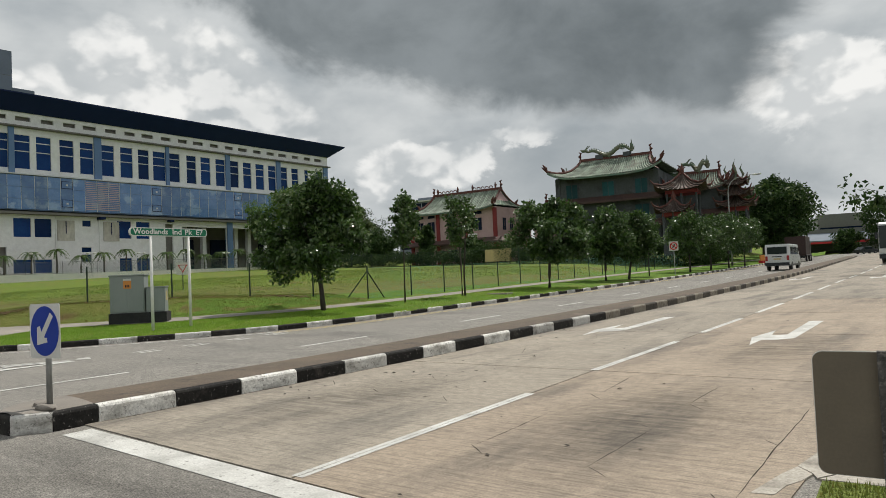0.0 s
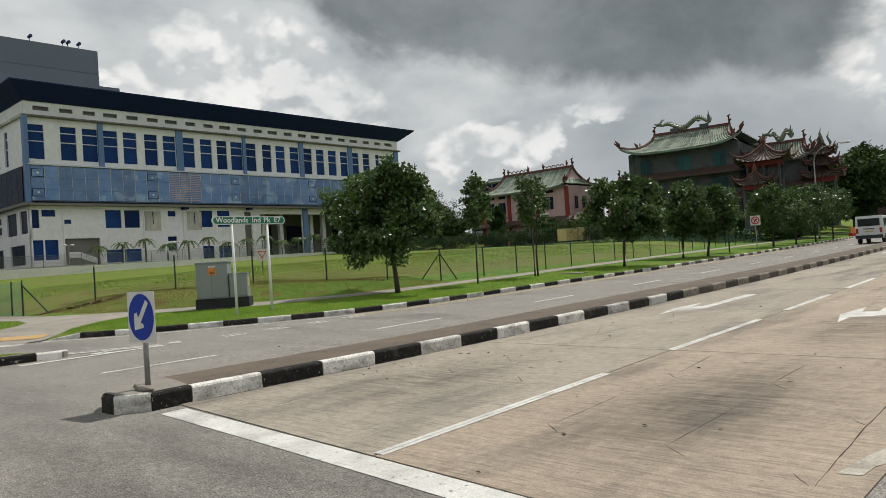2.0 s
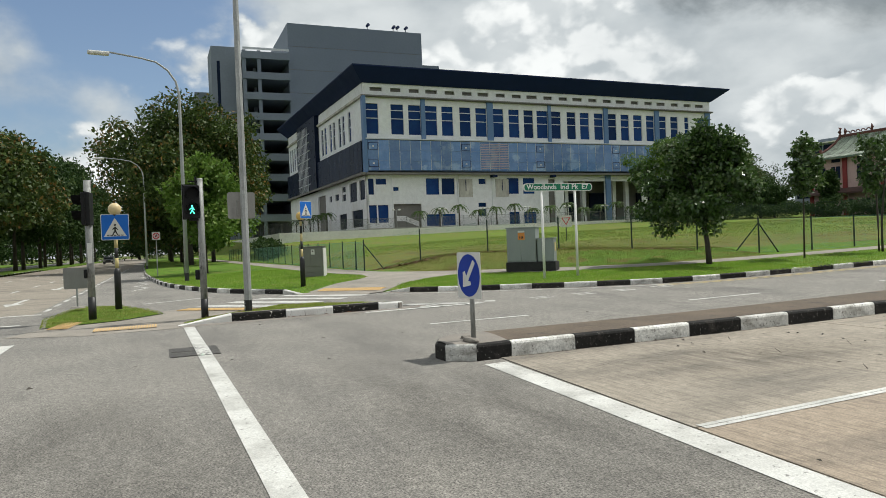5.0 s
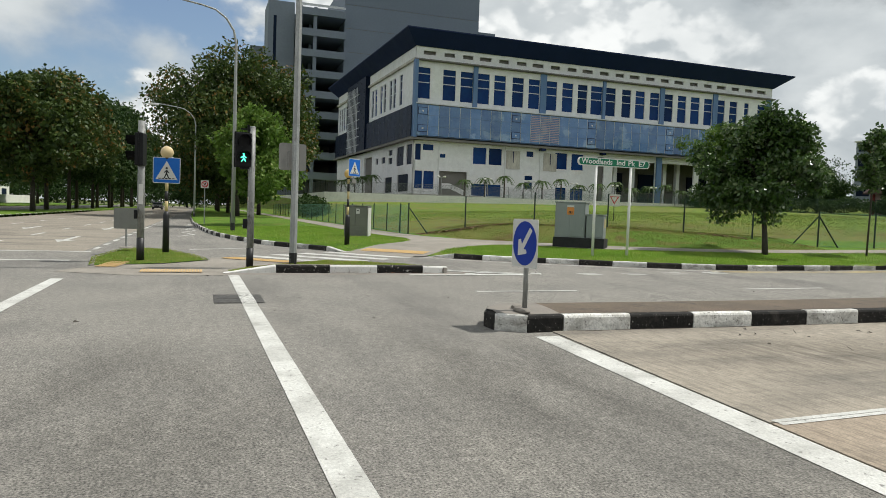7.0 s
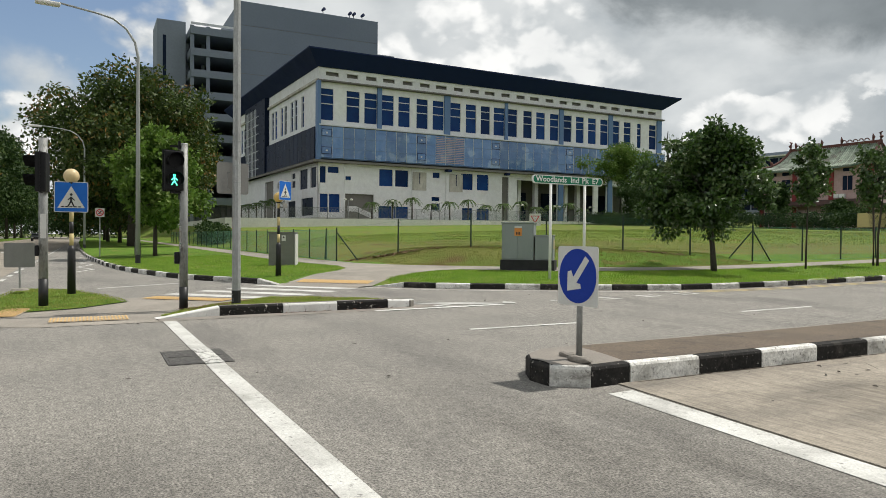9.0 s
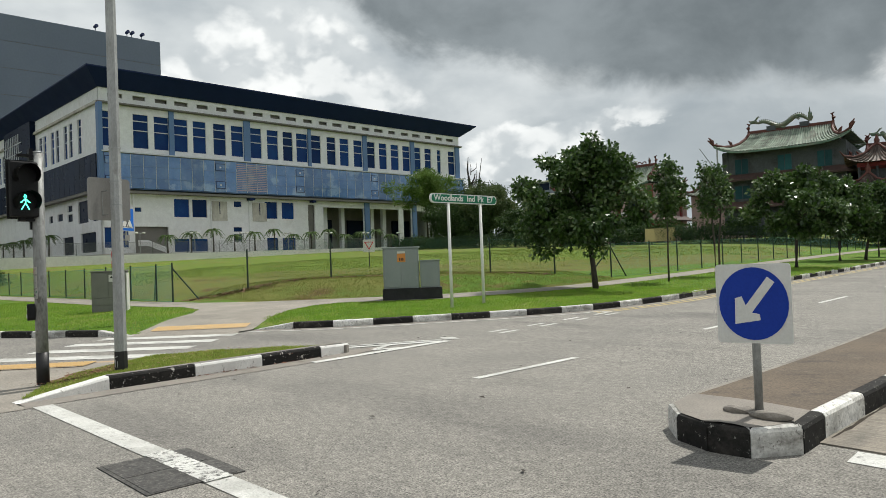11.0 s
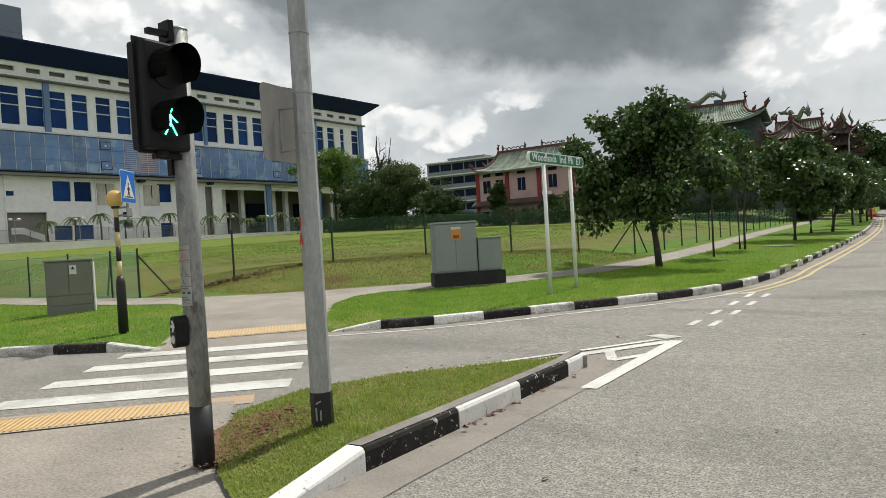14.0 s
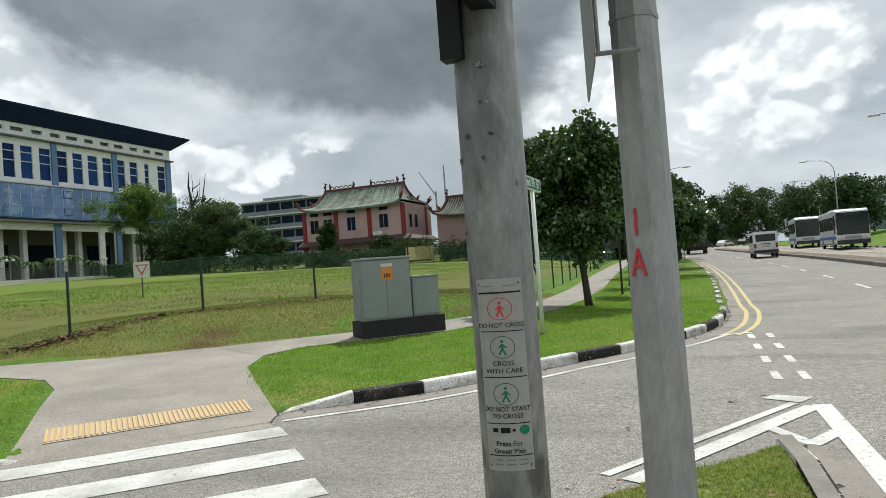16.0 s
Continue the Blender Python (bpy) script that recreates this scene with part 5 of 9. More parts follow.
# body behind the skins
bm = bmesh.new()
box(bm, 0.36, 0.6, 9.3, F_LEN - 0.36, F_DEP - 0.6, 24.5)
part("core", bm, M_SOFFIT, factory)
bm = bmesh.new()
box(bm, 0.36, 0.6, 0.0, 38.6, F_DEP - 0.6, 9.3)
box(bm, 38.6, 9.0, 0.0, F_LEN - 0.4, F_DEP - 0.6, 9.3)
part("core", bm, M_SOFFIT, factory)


def factory_window(u0, z0, u1, z1, mat, bars, parent=factory, m=None):
    win = put_mesh("window", mesh_of(oriented(boxed(u0, 0.22, z0, u1, 0.30, z1), m or Matrix()), "pane"), mat, parent)
    for b in bars:
        z = z0 + (z1 - z0) * b
        part("transom", oriented(boxed(u0, 0.13, z - 0.07, u1, 0.22, z + 0.07), m or Matrix()), M_MULLION, win)
    return win


for a, b in upper:
    factory_window(a, WIN_Z0, b, WIN_Z1, M_WIN, (0.52, 0.80))
for h in lower_holes[:17]:
    if h == (4.6, 0.0, 9.9, 4.05):
        continue
    factory_window(*h, M_WIN if h[1] > 5 or h[2] - h[0] > 1.4 else M_WIN_D, ())
part("column", boxed(-0.42, -1.0, 9.35, 0.16, 0.1, 22.2), M_BLUE_COL, factory, "slate blue corner pilaster")
for a, b in cols:
    part("column", boxed(a, -0.28, 15.1, b, 0.1, 22.2), M_BLUE_COL, factory, "slate blue pilaster")
for a, b in ((23.6, 24.5), (36.3, 37.0)):
    part("bracket", boxed(a, -1.15, 8.6, b, 0.0, 9.0), M_FASCIA, factory)
for a, b in ((48.95, 50.1), (61.6, 62.7)):
    part("column", boxed(a, -0.35, 0.0, b, 0.5, 9.0), M_BLUE_COL, factory, "slate blue pillar")
for u in (41.5, 45.6, 53.0, 56.2, 65.0, 68.6):
    part("column", boxed(u, 3.0, 0.0, u + 0.8, 3.8, 9.0), M_WALL_W, factory)
part("beam", boxed(39.0, 0.4, 8.0, 71.0, 1.0, 9.0), M_WALL_STAIN, factory)
# Flat dark panels put the shade of the deep voids on the back wall.
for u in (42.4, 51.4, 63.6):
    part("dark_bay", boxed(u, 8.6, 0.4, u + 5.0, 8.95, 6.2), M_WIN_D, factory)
for u in (17.2, 24.6):
    bm = boxed(u, -0.10, 5.1, u + 2.7, 0.0, 8.3)
    door = part("loading_door", bm, M_WALL_STAIN, factory, "grey louvred service door")
    part("post", boxed(u + 1.3, -0.16, 6.2, u + 1.42, -0.10, 8.2), M_FASCIA, door)
for u in (4.6, 17.0, 23.9):
    part("downpipe", tubed([(u, -0.12, 0.0), (u, -0.12, 9.0)], [0.11, 0.11], 8), M_WALL_W, factory)
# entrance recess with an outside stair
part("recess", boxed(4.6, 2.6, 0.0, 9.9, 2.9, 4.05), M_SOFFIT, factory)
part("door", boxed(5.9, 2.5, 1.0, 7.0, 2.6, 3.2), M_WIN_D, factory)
bm = bmesh.new()
prism(bm, [(5.4, 1.1), (6.9, 1.1), (9.7, 0.0), (9.7, 0.9), (6.9, 2.0), (5.4, 2.0)], "y", 0.5, 0.65)
part("stair_wall", bm, M_WALL_W, factory)
part("plinth", boxed(-0.02, -0.03, -0.8, F_LEN + 0.02, F_DEP, -0.003), M_WALL_STAIN, factory, "stained low plinth")
# curtain of blue glass
panel_us = [0.2 + 1.92 * k for k in range(41)]
for k, (a, b) in enumerate(zip(panel_us, panel_us[1:])):
    b = min(b, F_LEN + 0.1)
    me_bm = boxed(a + 0.03, -0.95, 9.75, b - 0.03, -0.87, 14.85)
    pane = part("glass_panel", me_bm, M_CURTAIN, factory)
    part("mullion", boxed(b - 0.06, -0.985, 9.75, b + 0.0, -0.95, 14.85), M_MULLION, pane)
    if k in (11, 12, 13):
        for q in range(15):
            part("louvre", boxed(a + 0.08, -0.975, 10.1 + 0.31 * q, b - 0.08, -0.951, 10.2 + 0.31 * q), M_PINK, pane, "thin reddish louvre line")
    if k in (0, 9, 17, 26):
        for z in (10.3, 13.2):
            part("vent", boxed(a + 0.1, -1.0, z, b - 0.1, -0.95, z + 1.2), M_FASCIA, pane)
            part("vent_pane", boxed(a + 0.2, -1.02, z + 0.1, b - 0.2, -1.0, z + 1.1), M_CURTAIN, pane)
            part("vent_latch", boxed(a + 0.8, -1.05, z + 0.45, a + 1.1, -1.02, z + 0.72), M_PLATE_W, pane)
for z in (9.6, 11.3, 13.1):
    part("rail", boxed(0.2, -0.99, z, F_LEN, -0.955, z + 0.07), M_BLUE_COL, factory)
# side towards the main road
SIDE = Matrix.Rotation(radians(-90), 4, "Z") @ Matrix.Translation((-F_DEP, 0, 0))  # u runs from the back corner to the front one
side_hole = []
for a0, n in ((1.0, 5), (33.0, 7)):
    for k in range(n):
        side_hole.append((a0 + 2.5 * k + (0.0 if a0 < 10 else 1.6 * (k // 2)), WIN_Z0 - 0.2, a0 + 2.5 * k + 1.6 + (0.0 if a0 < 10 else 1.6 * (k // 2)), WIN_Z1))
side_hole = [h for h in side_hole if h[2] < F_DEP - 0.5]
for lo, hi in ((0.0, 14.0), (31.0, F_DEP)):
    hs = [h for h in side_hole if lo < h[0] < hi]
    part("wall", oriented(wall_with_holes(bmesh.new(), lo, hi, 15.0, 24.6, hs, 0.0, 0.35), SIDE), M_WALL_W, factory)
    for h in hs:
        factory_window(*h, M_WIN, (0.5, 0.8), factory, SIDE)
    part("wall_band", oriented(boxed(lo, -0.4, 22.2, hi, 0.2, 22.6), SIDE), M_WALL_STAIN, factory)
    k = lo
    while k < hi - 0.5:
        part("glass_panel", oriented(boxed(k + 0.04, -0.6, 9.6, min(hi, k + 2.4) - 0.04, -0.5, 14.8), SIDE), M_WIN_D, factory, "dark navy glass panel")
        k += 2.4
part("stair_glass", oriented(boxed(14.0, -0.9, 9.0, 31.0, 1.8, 24.6), SIDE), M_WIN_D, factory, "dark glazed stair front")
for k in range(1, 9):
    part("mullion", oriented(boxed(14.0 + 11.0 * k / 9 - 0.1, -1.0, 9.0, 14.0 + 11.0 * k / 9 + 0.1, -0.9, 23.4), SIDE), M_MULLION, factory)
for k in range(1, 8):
    part("mullion", oriented(boxed(14.0, -1.0, 9.0 + 1.8 * k, 26.0, -0.9, 9.12 + 1.8 * k), SIDE), M_MULLION, factory)
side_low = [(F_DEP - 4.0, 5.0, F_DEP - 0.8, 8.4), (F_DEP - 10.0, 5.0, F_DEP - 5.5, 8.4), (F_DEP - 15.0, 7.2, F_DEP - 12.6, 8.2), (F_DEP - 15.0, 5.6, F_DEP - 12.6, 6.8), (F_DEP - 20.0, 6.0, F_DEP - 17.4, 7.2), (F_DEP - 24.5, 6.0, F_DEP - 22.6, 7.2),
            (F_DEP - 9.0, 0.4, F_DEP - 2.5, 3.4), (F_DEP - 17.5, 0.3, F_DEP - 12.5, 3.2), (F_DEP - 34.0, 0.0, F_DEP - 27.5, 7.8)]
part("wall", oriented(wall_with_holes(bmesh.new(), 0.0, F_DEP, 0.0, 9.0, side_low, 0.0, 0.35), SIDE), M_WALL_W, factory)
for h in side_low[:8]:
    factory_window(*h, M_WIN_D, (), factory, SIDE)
part("floor_slab", oriented(boxed(0.0, -1.0, 9.0, F_DEP + 1.0, 0.35, 9.4), SIDE), M_SOFFIT, factory)
# end wall and roof
part("end_wall", boxed(F_LEN - 0.35, 0.4, 9.0, F_LEN, F_DEP, 24.6), M_WALL_W, factory)
part("end_pier", boxed(70.6, 0.4, 0.0, F_LEN, 9.0, 9.0), M_WALL_W, factory)
bm = bmesh.new()
O = 2.3
lo = [bm.verts.new(p) for p in ((-0.2, -0.2, 24.6), (F_LEN + 0.2, -0.2, 24.6), (F_LEN + 0.2, F_DEP + 0.2, 24.6), (-0.2, F_DEP + 0.2, 24.6))]
hi = [bm.verts.new(p) for p in ((-O, -O, 26.9), (F_LEN + O + 1.2, -O, 26.9), (F_LEN + O + 1.2, F_DEP + O, 26.9), (-O, F_DEP + O, 26.9))]
hi2 = [bm.verts.new((v.co.x, v.co.y, 27.1)) for v in hi]
for k in range(4):
    bm.faces.new((lo[k], lo[(k + 1) % 4], hi[(k + 1) % 4], hi[k]))
    bm.faces.new((hi[k], hi[(k + 1) % 4], hi2[(k + 1) % 4], hi2[k]))
bm.faces.new(list(reversed(lo)))
bm.faces.new(hi2)
part("roof", bm, M_FASCIA, factory, "navy flared roof edge")

# grey car-park tower behind
tower = thing("office_tower", "tall grey clad tower with open parking decks", "building", (-194.0, 35.5, 4.5), 90.0)
for k in range(9):
    z0 = 59.0 - 6.4 * (k + 1)
    part("cladding_band", boxed(0.0, 0.0, z0 + 0.12, 39.2, 34.0, z0 + 6.4), M_CLAD, tower, "ribbed grey cladding")
for k in range(8):
    part("cladding_joint", boxed(0.05, 0.06, 59.0 - 6.4 * (k + 1), 39.1, 33.9, 59.0 - 6.4 * (k + 1) + 0.12), M_SOFFIT, tower)
part("canopy_slab", boxed(39.2, 2.0, 49.3, 45.3, 20.0, 50.2), M_CLAD, tower)
part("canopy_post", boxed(44.2, 3.0, 40.0, 45.0, 3.8, 49.3), M_CLAD, tower)
for k in range(9):
    z0 = 4.6 + 5.45 * k
    part("parking_deck", boxed(-12.5, -2.0, z0, 0.0, 30.0, z0 + 1.9), M_DECK, tower, "grey concrete parking deck")
for u in (-12.5, -8.6):
    for v in (-1.6, 8.0, 18.0, 29.0):
        part("deck_column", boxed(u, v, 0.0, u + 0.9, v + 0.9, 50.5), M_DECK, tower)
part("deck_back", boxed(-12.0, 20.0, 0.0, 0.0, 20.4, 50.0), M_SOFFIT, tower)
part("deck_roof_rail", boxed(-12.4, -1.9, 50.6, -0.1, -1.8, 51.2), M_MULLION, tower)
for u0, u1, v, h in ((-20.0, -13.0, 4.0, 52.5), (-24.0, -20.2, 14.0, 42.0)):
    part("stair_shaft", boxed(u0, v, 0.0, u1, v + 12.0, h), M_DECK, tower, "grey stair tower")
    part("slot_window", boxed(u0 + 1.4, v - 0.05, 8.0, u0 + 2.2, v, h - 4.0), M_WIN_D, tower)
for u in (23.0, 30.8, 32.0, 34.6):
    ob = thing("roof_antenna", "dark roof antenna cluster", "antenna", (-194.0 - 0.6, 35.5 + u, 63.5))
    part("mast", tubed([(0, 0, 0), (0, 0, 1.4)], [0.1, 0.08], 6), M_FASCIA, ob)
    part("dish", tubed([(-0.6, 0, 1.2), (0.6, 0.2, 1.4)], [0.35, 0.45], 8), M_FASCIA, ob)

# yard in front of the factory
yard = structure("yard", boxed(-190.0, 17.2, 1.0, -106.2, 118.0, 3.75), M_PATH, "raised concrete yard before the factory", "yard")
yard_wall = boxed(-106.2, 17.0, 1.0, -105.9, 118.0, 3.86)
for v in yard_wall.verts:
    if v.co.z > 3:
        v.co.z = 3.86 + 0.0082 * (v.co.y - 17.0)
structure("wall_yard", yard_wall, M_FARWALL, "low pale boundary wall of the yard", "wall")
structure("wall_yard_south", boxed(-190.0, 17.0, 0.5, -106.2, 17.4, 3.86), M_FARWALL, "low pale boundary wall of the yard", "wall")

# ---- temples ----


def tiled_roof(parent, length, half_depth, eave_z, ridge_z, over, mat, hip=1.6, lift=0.7, n_ribs=30, name="roof"):
    """A curved hip-and-gable roof: swept slopes with raised eave corners and half-round tile ribs. The ridge runs along local x."""
    rows = 8

    def surf(side, u, t):
        x = u * (length / 2 + (over + hip) * t ** 1.6)
        y = side * (0.1 + (half_depth + over) * t)
        z = ridge_z - (ridge_z - eave_z) * (1 - (1 - t) ** 1.7)
        z += lift * (abs(u) ** 5) * t ** 2
        return Vector((x, y, z))
    for side in (-1, 1):
        bm = bmesh.new()
        nu = 20
        grid = [[bm.verts.new(surf(side, -1 + 2 * i / nu, j / rows)) for i in range(nu + 1)] for j in range(rows + 1)]
        low = [bm.verts.new(v.co - Vector((0, 0, 0.18))) for v in grid[-1]]
        for j in range(rows):
            for i in range(nu):
                bm.faces.new((grid[j][i], grid[j][i + 1], grid[j + 1][i + 1], grid[j + 1][i]))
        for i in range(nu):
            bm.faces.new((grid[-1][i], grid[-1][i + 1], low[i + 1], low[i]))
        bmesh.ops.recalc_face_normals(bm, faces=bm.faces)
        slope = part(name, bm, mat, parent, "", True)
        for k in range(n_ribs + 1):
            u = -1 + 2 * k / n_ribs
            part("tile_rib", tubed([surf(side, u, t) + Vector((0, 0, 0.05)) for t in (0.0, 0.2, 0.45, 0.7, 1.0)], [0.095] * 5, 5), M_TILE_RIB, slope)
    for end in (-1, 1):
        bm = bmesh.new()
        top = bm.verts.new((end * length / 2, 0, ridge_z - 0.1))
        ring = [bm.verts.new(surf(s, end, t) + Vector((-end * 0.05, 0, -0.1))) for s, ts in ((-1, (0.15, 0.4)), ) for t in ts] + [bm.verts.new(surf(1, end, t) + Vector((-end * 0.05, 0, -0.1))) for t in (0.4, 0.15)]
        bm.faces.new([top] + ring)
        part("gable", bm, M_PINK, parent)
        bm = bmesh.new()
        a = [surf(-1, end, t) for t in (0.4, 0.7, 1.0)]
        b = [surf(1, end, t) for t in (0.4, 0.7, 1.0)]
        va = [[bm.verts.new(p.lerp(q, k / 6)) for k in range(7)] for p, q in zip(a, b)]
        for r0, r1 in zip(va, va[1:]):
            for k in range(6):
                bm.faces.new((r0[k], r0[k + 1], r1[k + 1], r1[k]))
        skirt = part(name, bm, mat, parent, "", True)
        for k in range(9):
            part("tile_rib", tubed([a[j].lerp(b[j], (k + 0.5) / 9) + Vector((0, 0, 0.05)) for j in range(3)], [0.095] * 3, 5), M_TILE_RIB, skirt)
        for s in (-1, 1):
            pts = [surf(s, end, t) + Vector((0, 0, 0.18)) for t in (0.0, 0.2, 0.4, 0.6, 0.8, 1.0)]
            pts.append(pts[-1] + Vector((end * 0.5, s * 0.4, 0.55)))
            part("hip_ridge", tubed(pts, [0.16, 0.16, 0.16, 0.16, 0.16, 0.15, 0.07], 6), M_RIDGE, parent, "dark upturned hip ridge")
            q = pts[3]
            part("ridge_ornament", tubed([q, q + Vector((end * 0.1, 0, 0.35)), q + Vector((end * 0.35, s * 0.1, 0.7))], [0.16, 0.2, 0.05], 6), M_RIDGE, parent)
            q = pts[-2]
            part("ridge_ornament", tubed([q, q + Vector((end * 0.1, 0, 0.4)), q + Vector((end * 0.45, s * 0.2, 0.9))], [0.14, 0.22, 0.04], 6), M_RIDGE, parent)
    part("main_ridge", boxed(-length / 2 - 0.2, -0.16, ridge_z - 0.1, length / 2 + 0.2, 0.16, ridge_z + 0.42), M_RIDGE, parent, "dark clay roof ridge")
    for end in (-1, 1):
        part("ridge_end", tubed([(end * length / 2, 0, ridge_z + 0.3), (end * (length / 2 + 0.15), 0, ridge_z + 0.8), (end * (length / 2 - 0.05), 0, ridge_z + 1.25), (end * (length / 2 + 0.25), 0, ridge_z + 1.4)], [0.2, 0.24, 0.17, 0.05], 7), M_RIDGE, parent, "carved ridge end")


def house_window(parent, x, y, z, w, h, mat_frame=M_TEMPLE, side="y", n=1):
    """A recessed window with frame and dark panes, proud of the wall by little."""
    sg = -1
    if side == "y":
        win = part("window", boxed(x - w / 2 - 0.12, y - 0.06, z - 0.12, x + w / 2 + 0.12, y + 0.05, z + h + 0.12), mat_frame, parent)
        for k in range(2):
            part("pane", boxed(x - w / 2 + k * w / 2 + 0.04, y - 0.09, z, x - w / 2 + (k + 1) * w / 2 - 0.04, y - 0.062, z + h), M_WIN_T if mat_frame == M_TEMPLE else M_WIN_D, win)
    else:
        win = part("window", boxed(x - 0.05, y - w / 2 - 0.12, z - 0.12, x + 0.06, y + w / 2 + 0.12, z + h + 0.12), mat_frame, parent)
        for k in range(2):
            part("pane", boxed(x + 0.062, y - w / 2 + k * w / 2 + 0.04, z, x + 0.09, y - w / 2 + (k + 1) * w / 2 - 0.04, z + h), M_WIN_D, win)
    return win


pink = thing("pink_temple", "two-storey pink temple hall with jade tiled roof", "temple", (-60.0, 84.5, 2.9), 3.0)
PL, PD = 14.2, 4.2
bm = bmesh.new()
box(bm, -PL / 2, -PD, 0.0, PL / 2, PD + 2, 7.6)
part("wall", bm, M_PINK, pink, "faded pink rendered wall")
tiled_roof(pink, 11.6, PD, 7.3, 10.25, 0.75, M_TILE_G, hip=0.7, lift=0.5, n_ribs=44)
for x in (-PL / 2, -2.4, 2.4, PL / 2):
    part("red_column", boxed(x - 0.28, -PD - 0.14, 0.0, x + 0.28, -PD + 0.1, 7.4), M_RED, pink, "dark red corner column")
part("red_column", boxed(PL / 2 - 0.1, PD - 0.3, 0.0, PL / 2 + 0.14, PD + 0.3, 7.4), M_RED, pink)
part("lower_eave", prismed([(-PD - 1.1, 2.85), (-PD, 3.45), (-PD, 3.0), (-PD - 1.1, 2.65)], "x", -PL / 2 - 0.6, PL / 2 + 0.9), M_TILE_O, pink, "dark tiled lower eave")
part("lower_eave", prismed([(PL / 2 + 1.0, 2.85), (PL / 2, 3.45), (PL / 2, 3.0), (PL / 2 + 1.0, 2.65)], "y", -PD - 0.6, PD + 2), M_TILE_O, pink)
for x in (-5.6, -3.6, -0.2, 4.4):
    house_window(pink, x, -PD, 4.5, 1.25, 1.7, M_PINK)
for x in (-5.6, -3.6, -0.2, 4.4):
    part("vent_slot", boxed(x - 0.6, -PD - 0.02, 6.75, x + 0.6, -PD + 0.02, 7.15), M_WIN_D, pink)
for y in (-1.8, 0.2):
    house_window(pink, PL / 2, y, 4.4, 0.95, 1.7, M_PINK, "x")
for x in (-6.0, -4.4, -2.0, 0.2, 3.6, 5.6):
    house_window(pink, x, -PD, 0.3, 1.1, 1.7, M_PINK)
for x in (3.2, 3.9):
    part("air_unit", boxed(x - 0.3, -PD - 0.4, 3.6, x + 0.3, -PD - 0.05, 4.05), M_WHITE, pink, "small white air conditioner")
for cx in (-3.4, 2.8):
    for k in range(5):
        a = k / 4
        r = bmesh.new()
        tube(r, [(cx - 1.4 + 2.8 * a + 0.28 * math.cos(t), 0, 10.75 + 0.28 * math.sin(t)) for t in [math.pi * j / 6 for j in range(7)]], [0.07] * 7, 5)
        part("ridge_ornament", r, M_RIDGE, pink)
for cx in (-1.6, 1.0, 4.9, -5.2):
    part("ridge_ornament", tubed([(cx, 0, 10.6), (cx + 0.1, 0, 11.1), (cx, 0, 11.5)], [0.12, 0.2, 0.05], 6), M_RIDGE, pink)

hall = thing("temple_annexe", "low temple annexe with rusty tiled roof and white gable", "temple", (-46.5, 92.0, 3.0), 3.0)
part("wall", boxed(-5.0, -3.0, 0.0, 5.0, 3.0, 5.9), M_PINK, hall)
tiled_roof(hall, 8.5, 3.0, 5.7, 8.3, 0.7, M_TILE_O, hip=0.5, lift=0.6, n_ribs=24)

dark = thing("grey_temple", "three-storey grey temple with sweeping tiled roofs and dragon", "temple", (-37.2, 86.0, 3.2), 9.5)
DL, DD = 12.6, 5.2
bm = bmesh.new()
box(bm, -DL / 2, -DD, 0.0, DL / 2, DD + 6, 9.7)
part("wall", bm, M_TEMPLE, dark, "dark grey rendered wall")
tiled_roof(dark, 9.0, DD, 9.4, 12.2, 1.3, M_TILE_G, hip=1.2, lift=1.0, n_ribs=38)
for z in (6.3, 3.1):
    part("eave_band", prismed([(-DD - 1.1, z), (-DD, z + 0.7), (-DD, z - 0.1), (-DD - 1.1, z - 0.2)], "x", -DL / 2 - 0.7, DL / 2 + 0.7), M_TILE_O, dark, "rusty tiled skirt roof")
    part("eave_band", prismed([(DL / 2 + 1.1, z), (DL / 2, z + 0.7), (DL / 2, z - 0.1), (DL / 2 + 1.1, z - 0.2)], "y", -DD - 0.7, DD + 6), M_TILE_O, dark)
for x in (-4.3, 0.3, 4.3):
    house_window(dark, x, -DD, 7.0, 1.5, 1.7)
for x in (-4.3, 0.3, 4.3):
    house_window(dark, x, -DD, 4.1, 1.7, 1.5)
for y in (-3.0, 1.0, 5.0):
    house_window(dark, DL / 2, y, 7.0, 1.2, 1.7, M_TEMPLE, "x")
for x in (-DL / 2 + 0.2, DL / 2 - 0.2):
    part("corner_pier", boxed(x - 0.3, -DD - 0.12, 0.0, x + 0.3, -DD + 0.1, 9.6), M_TEMPLE, dark)


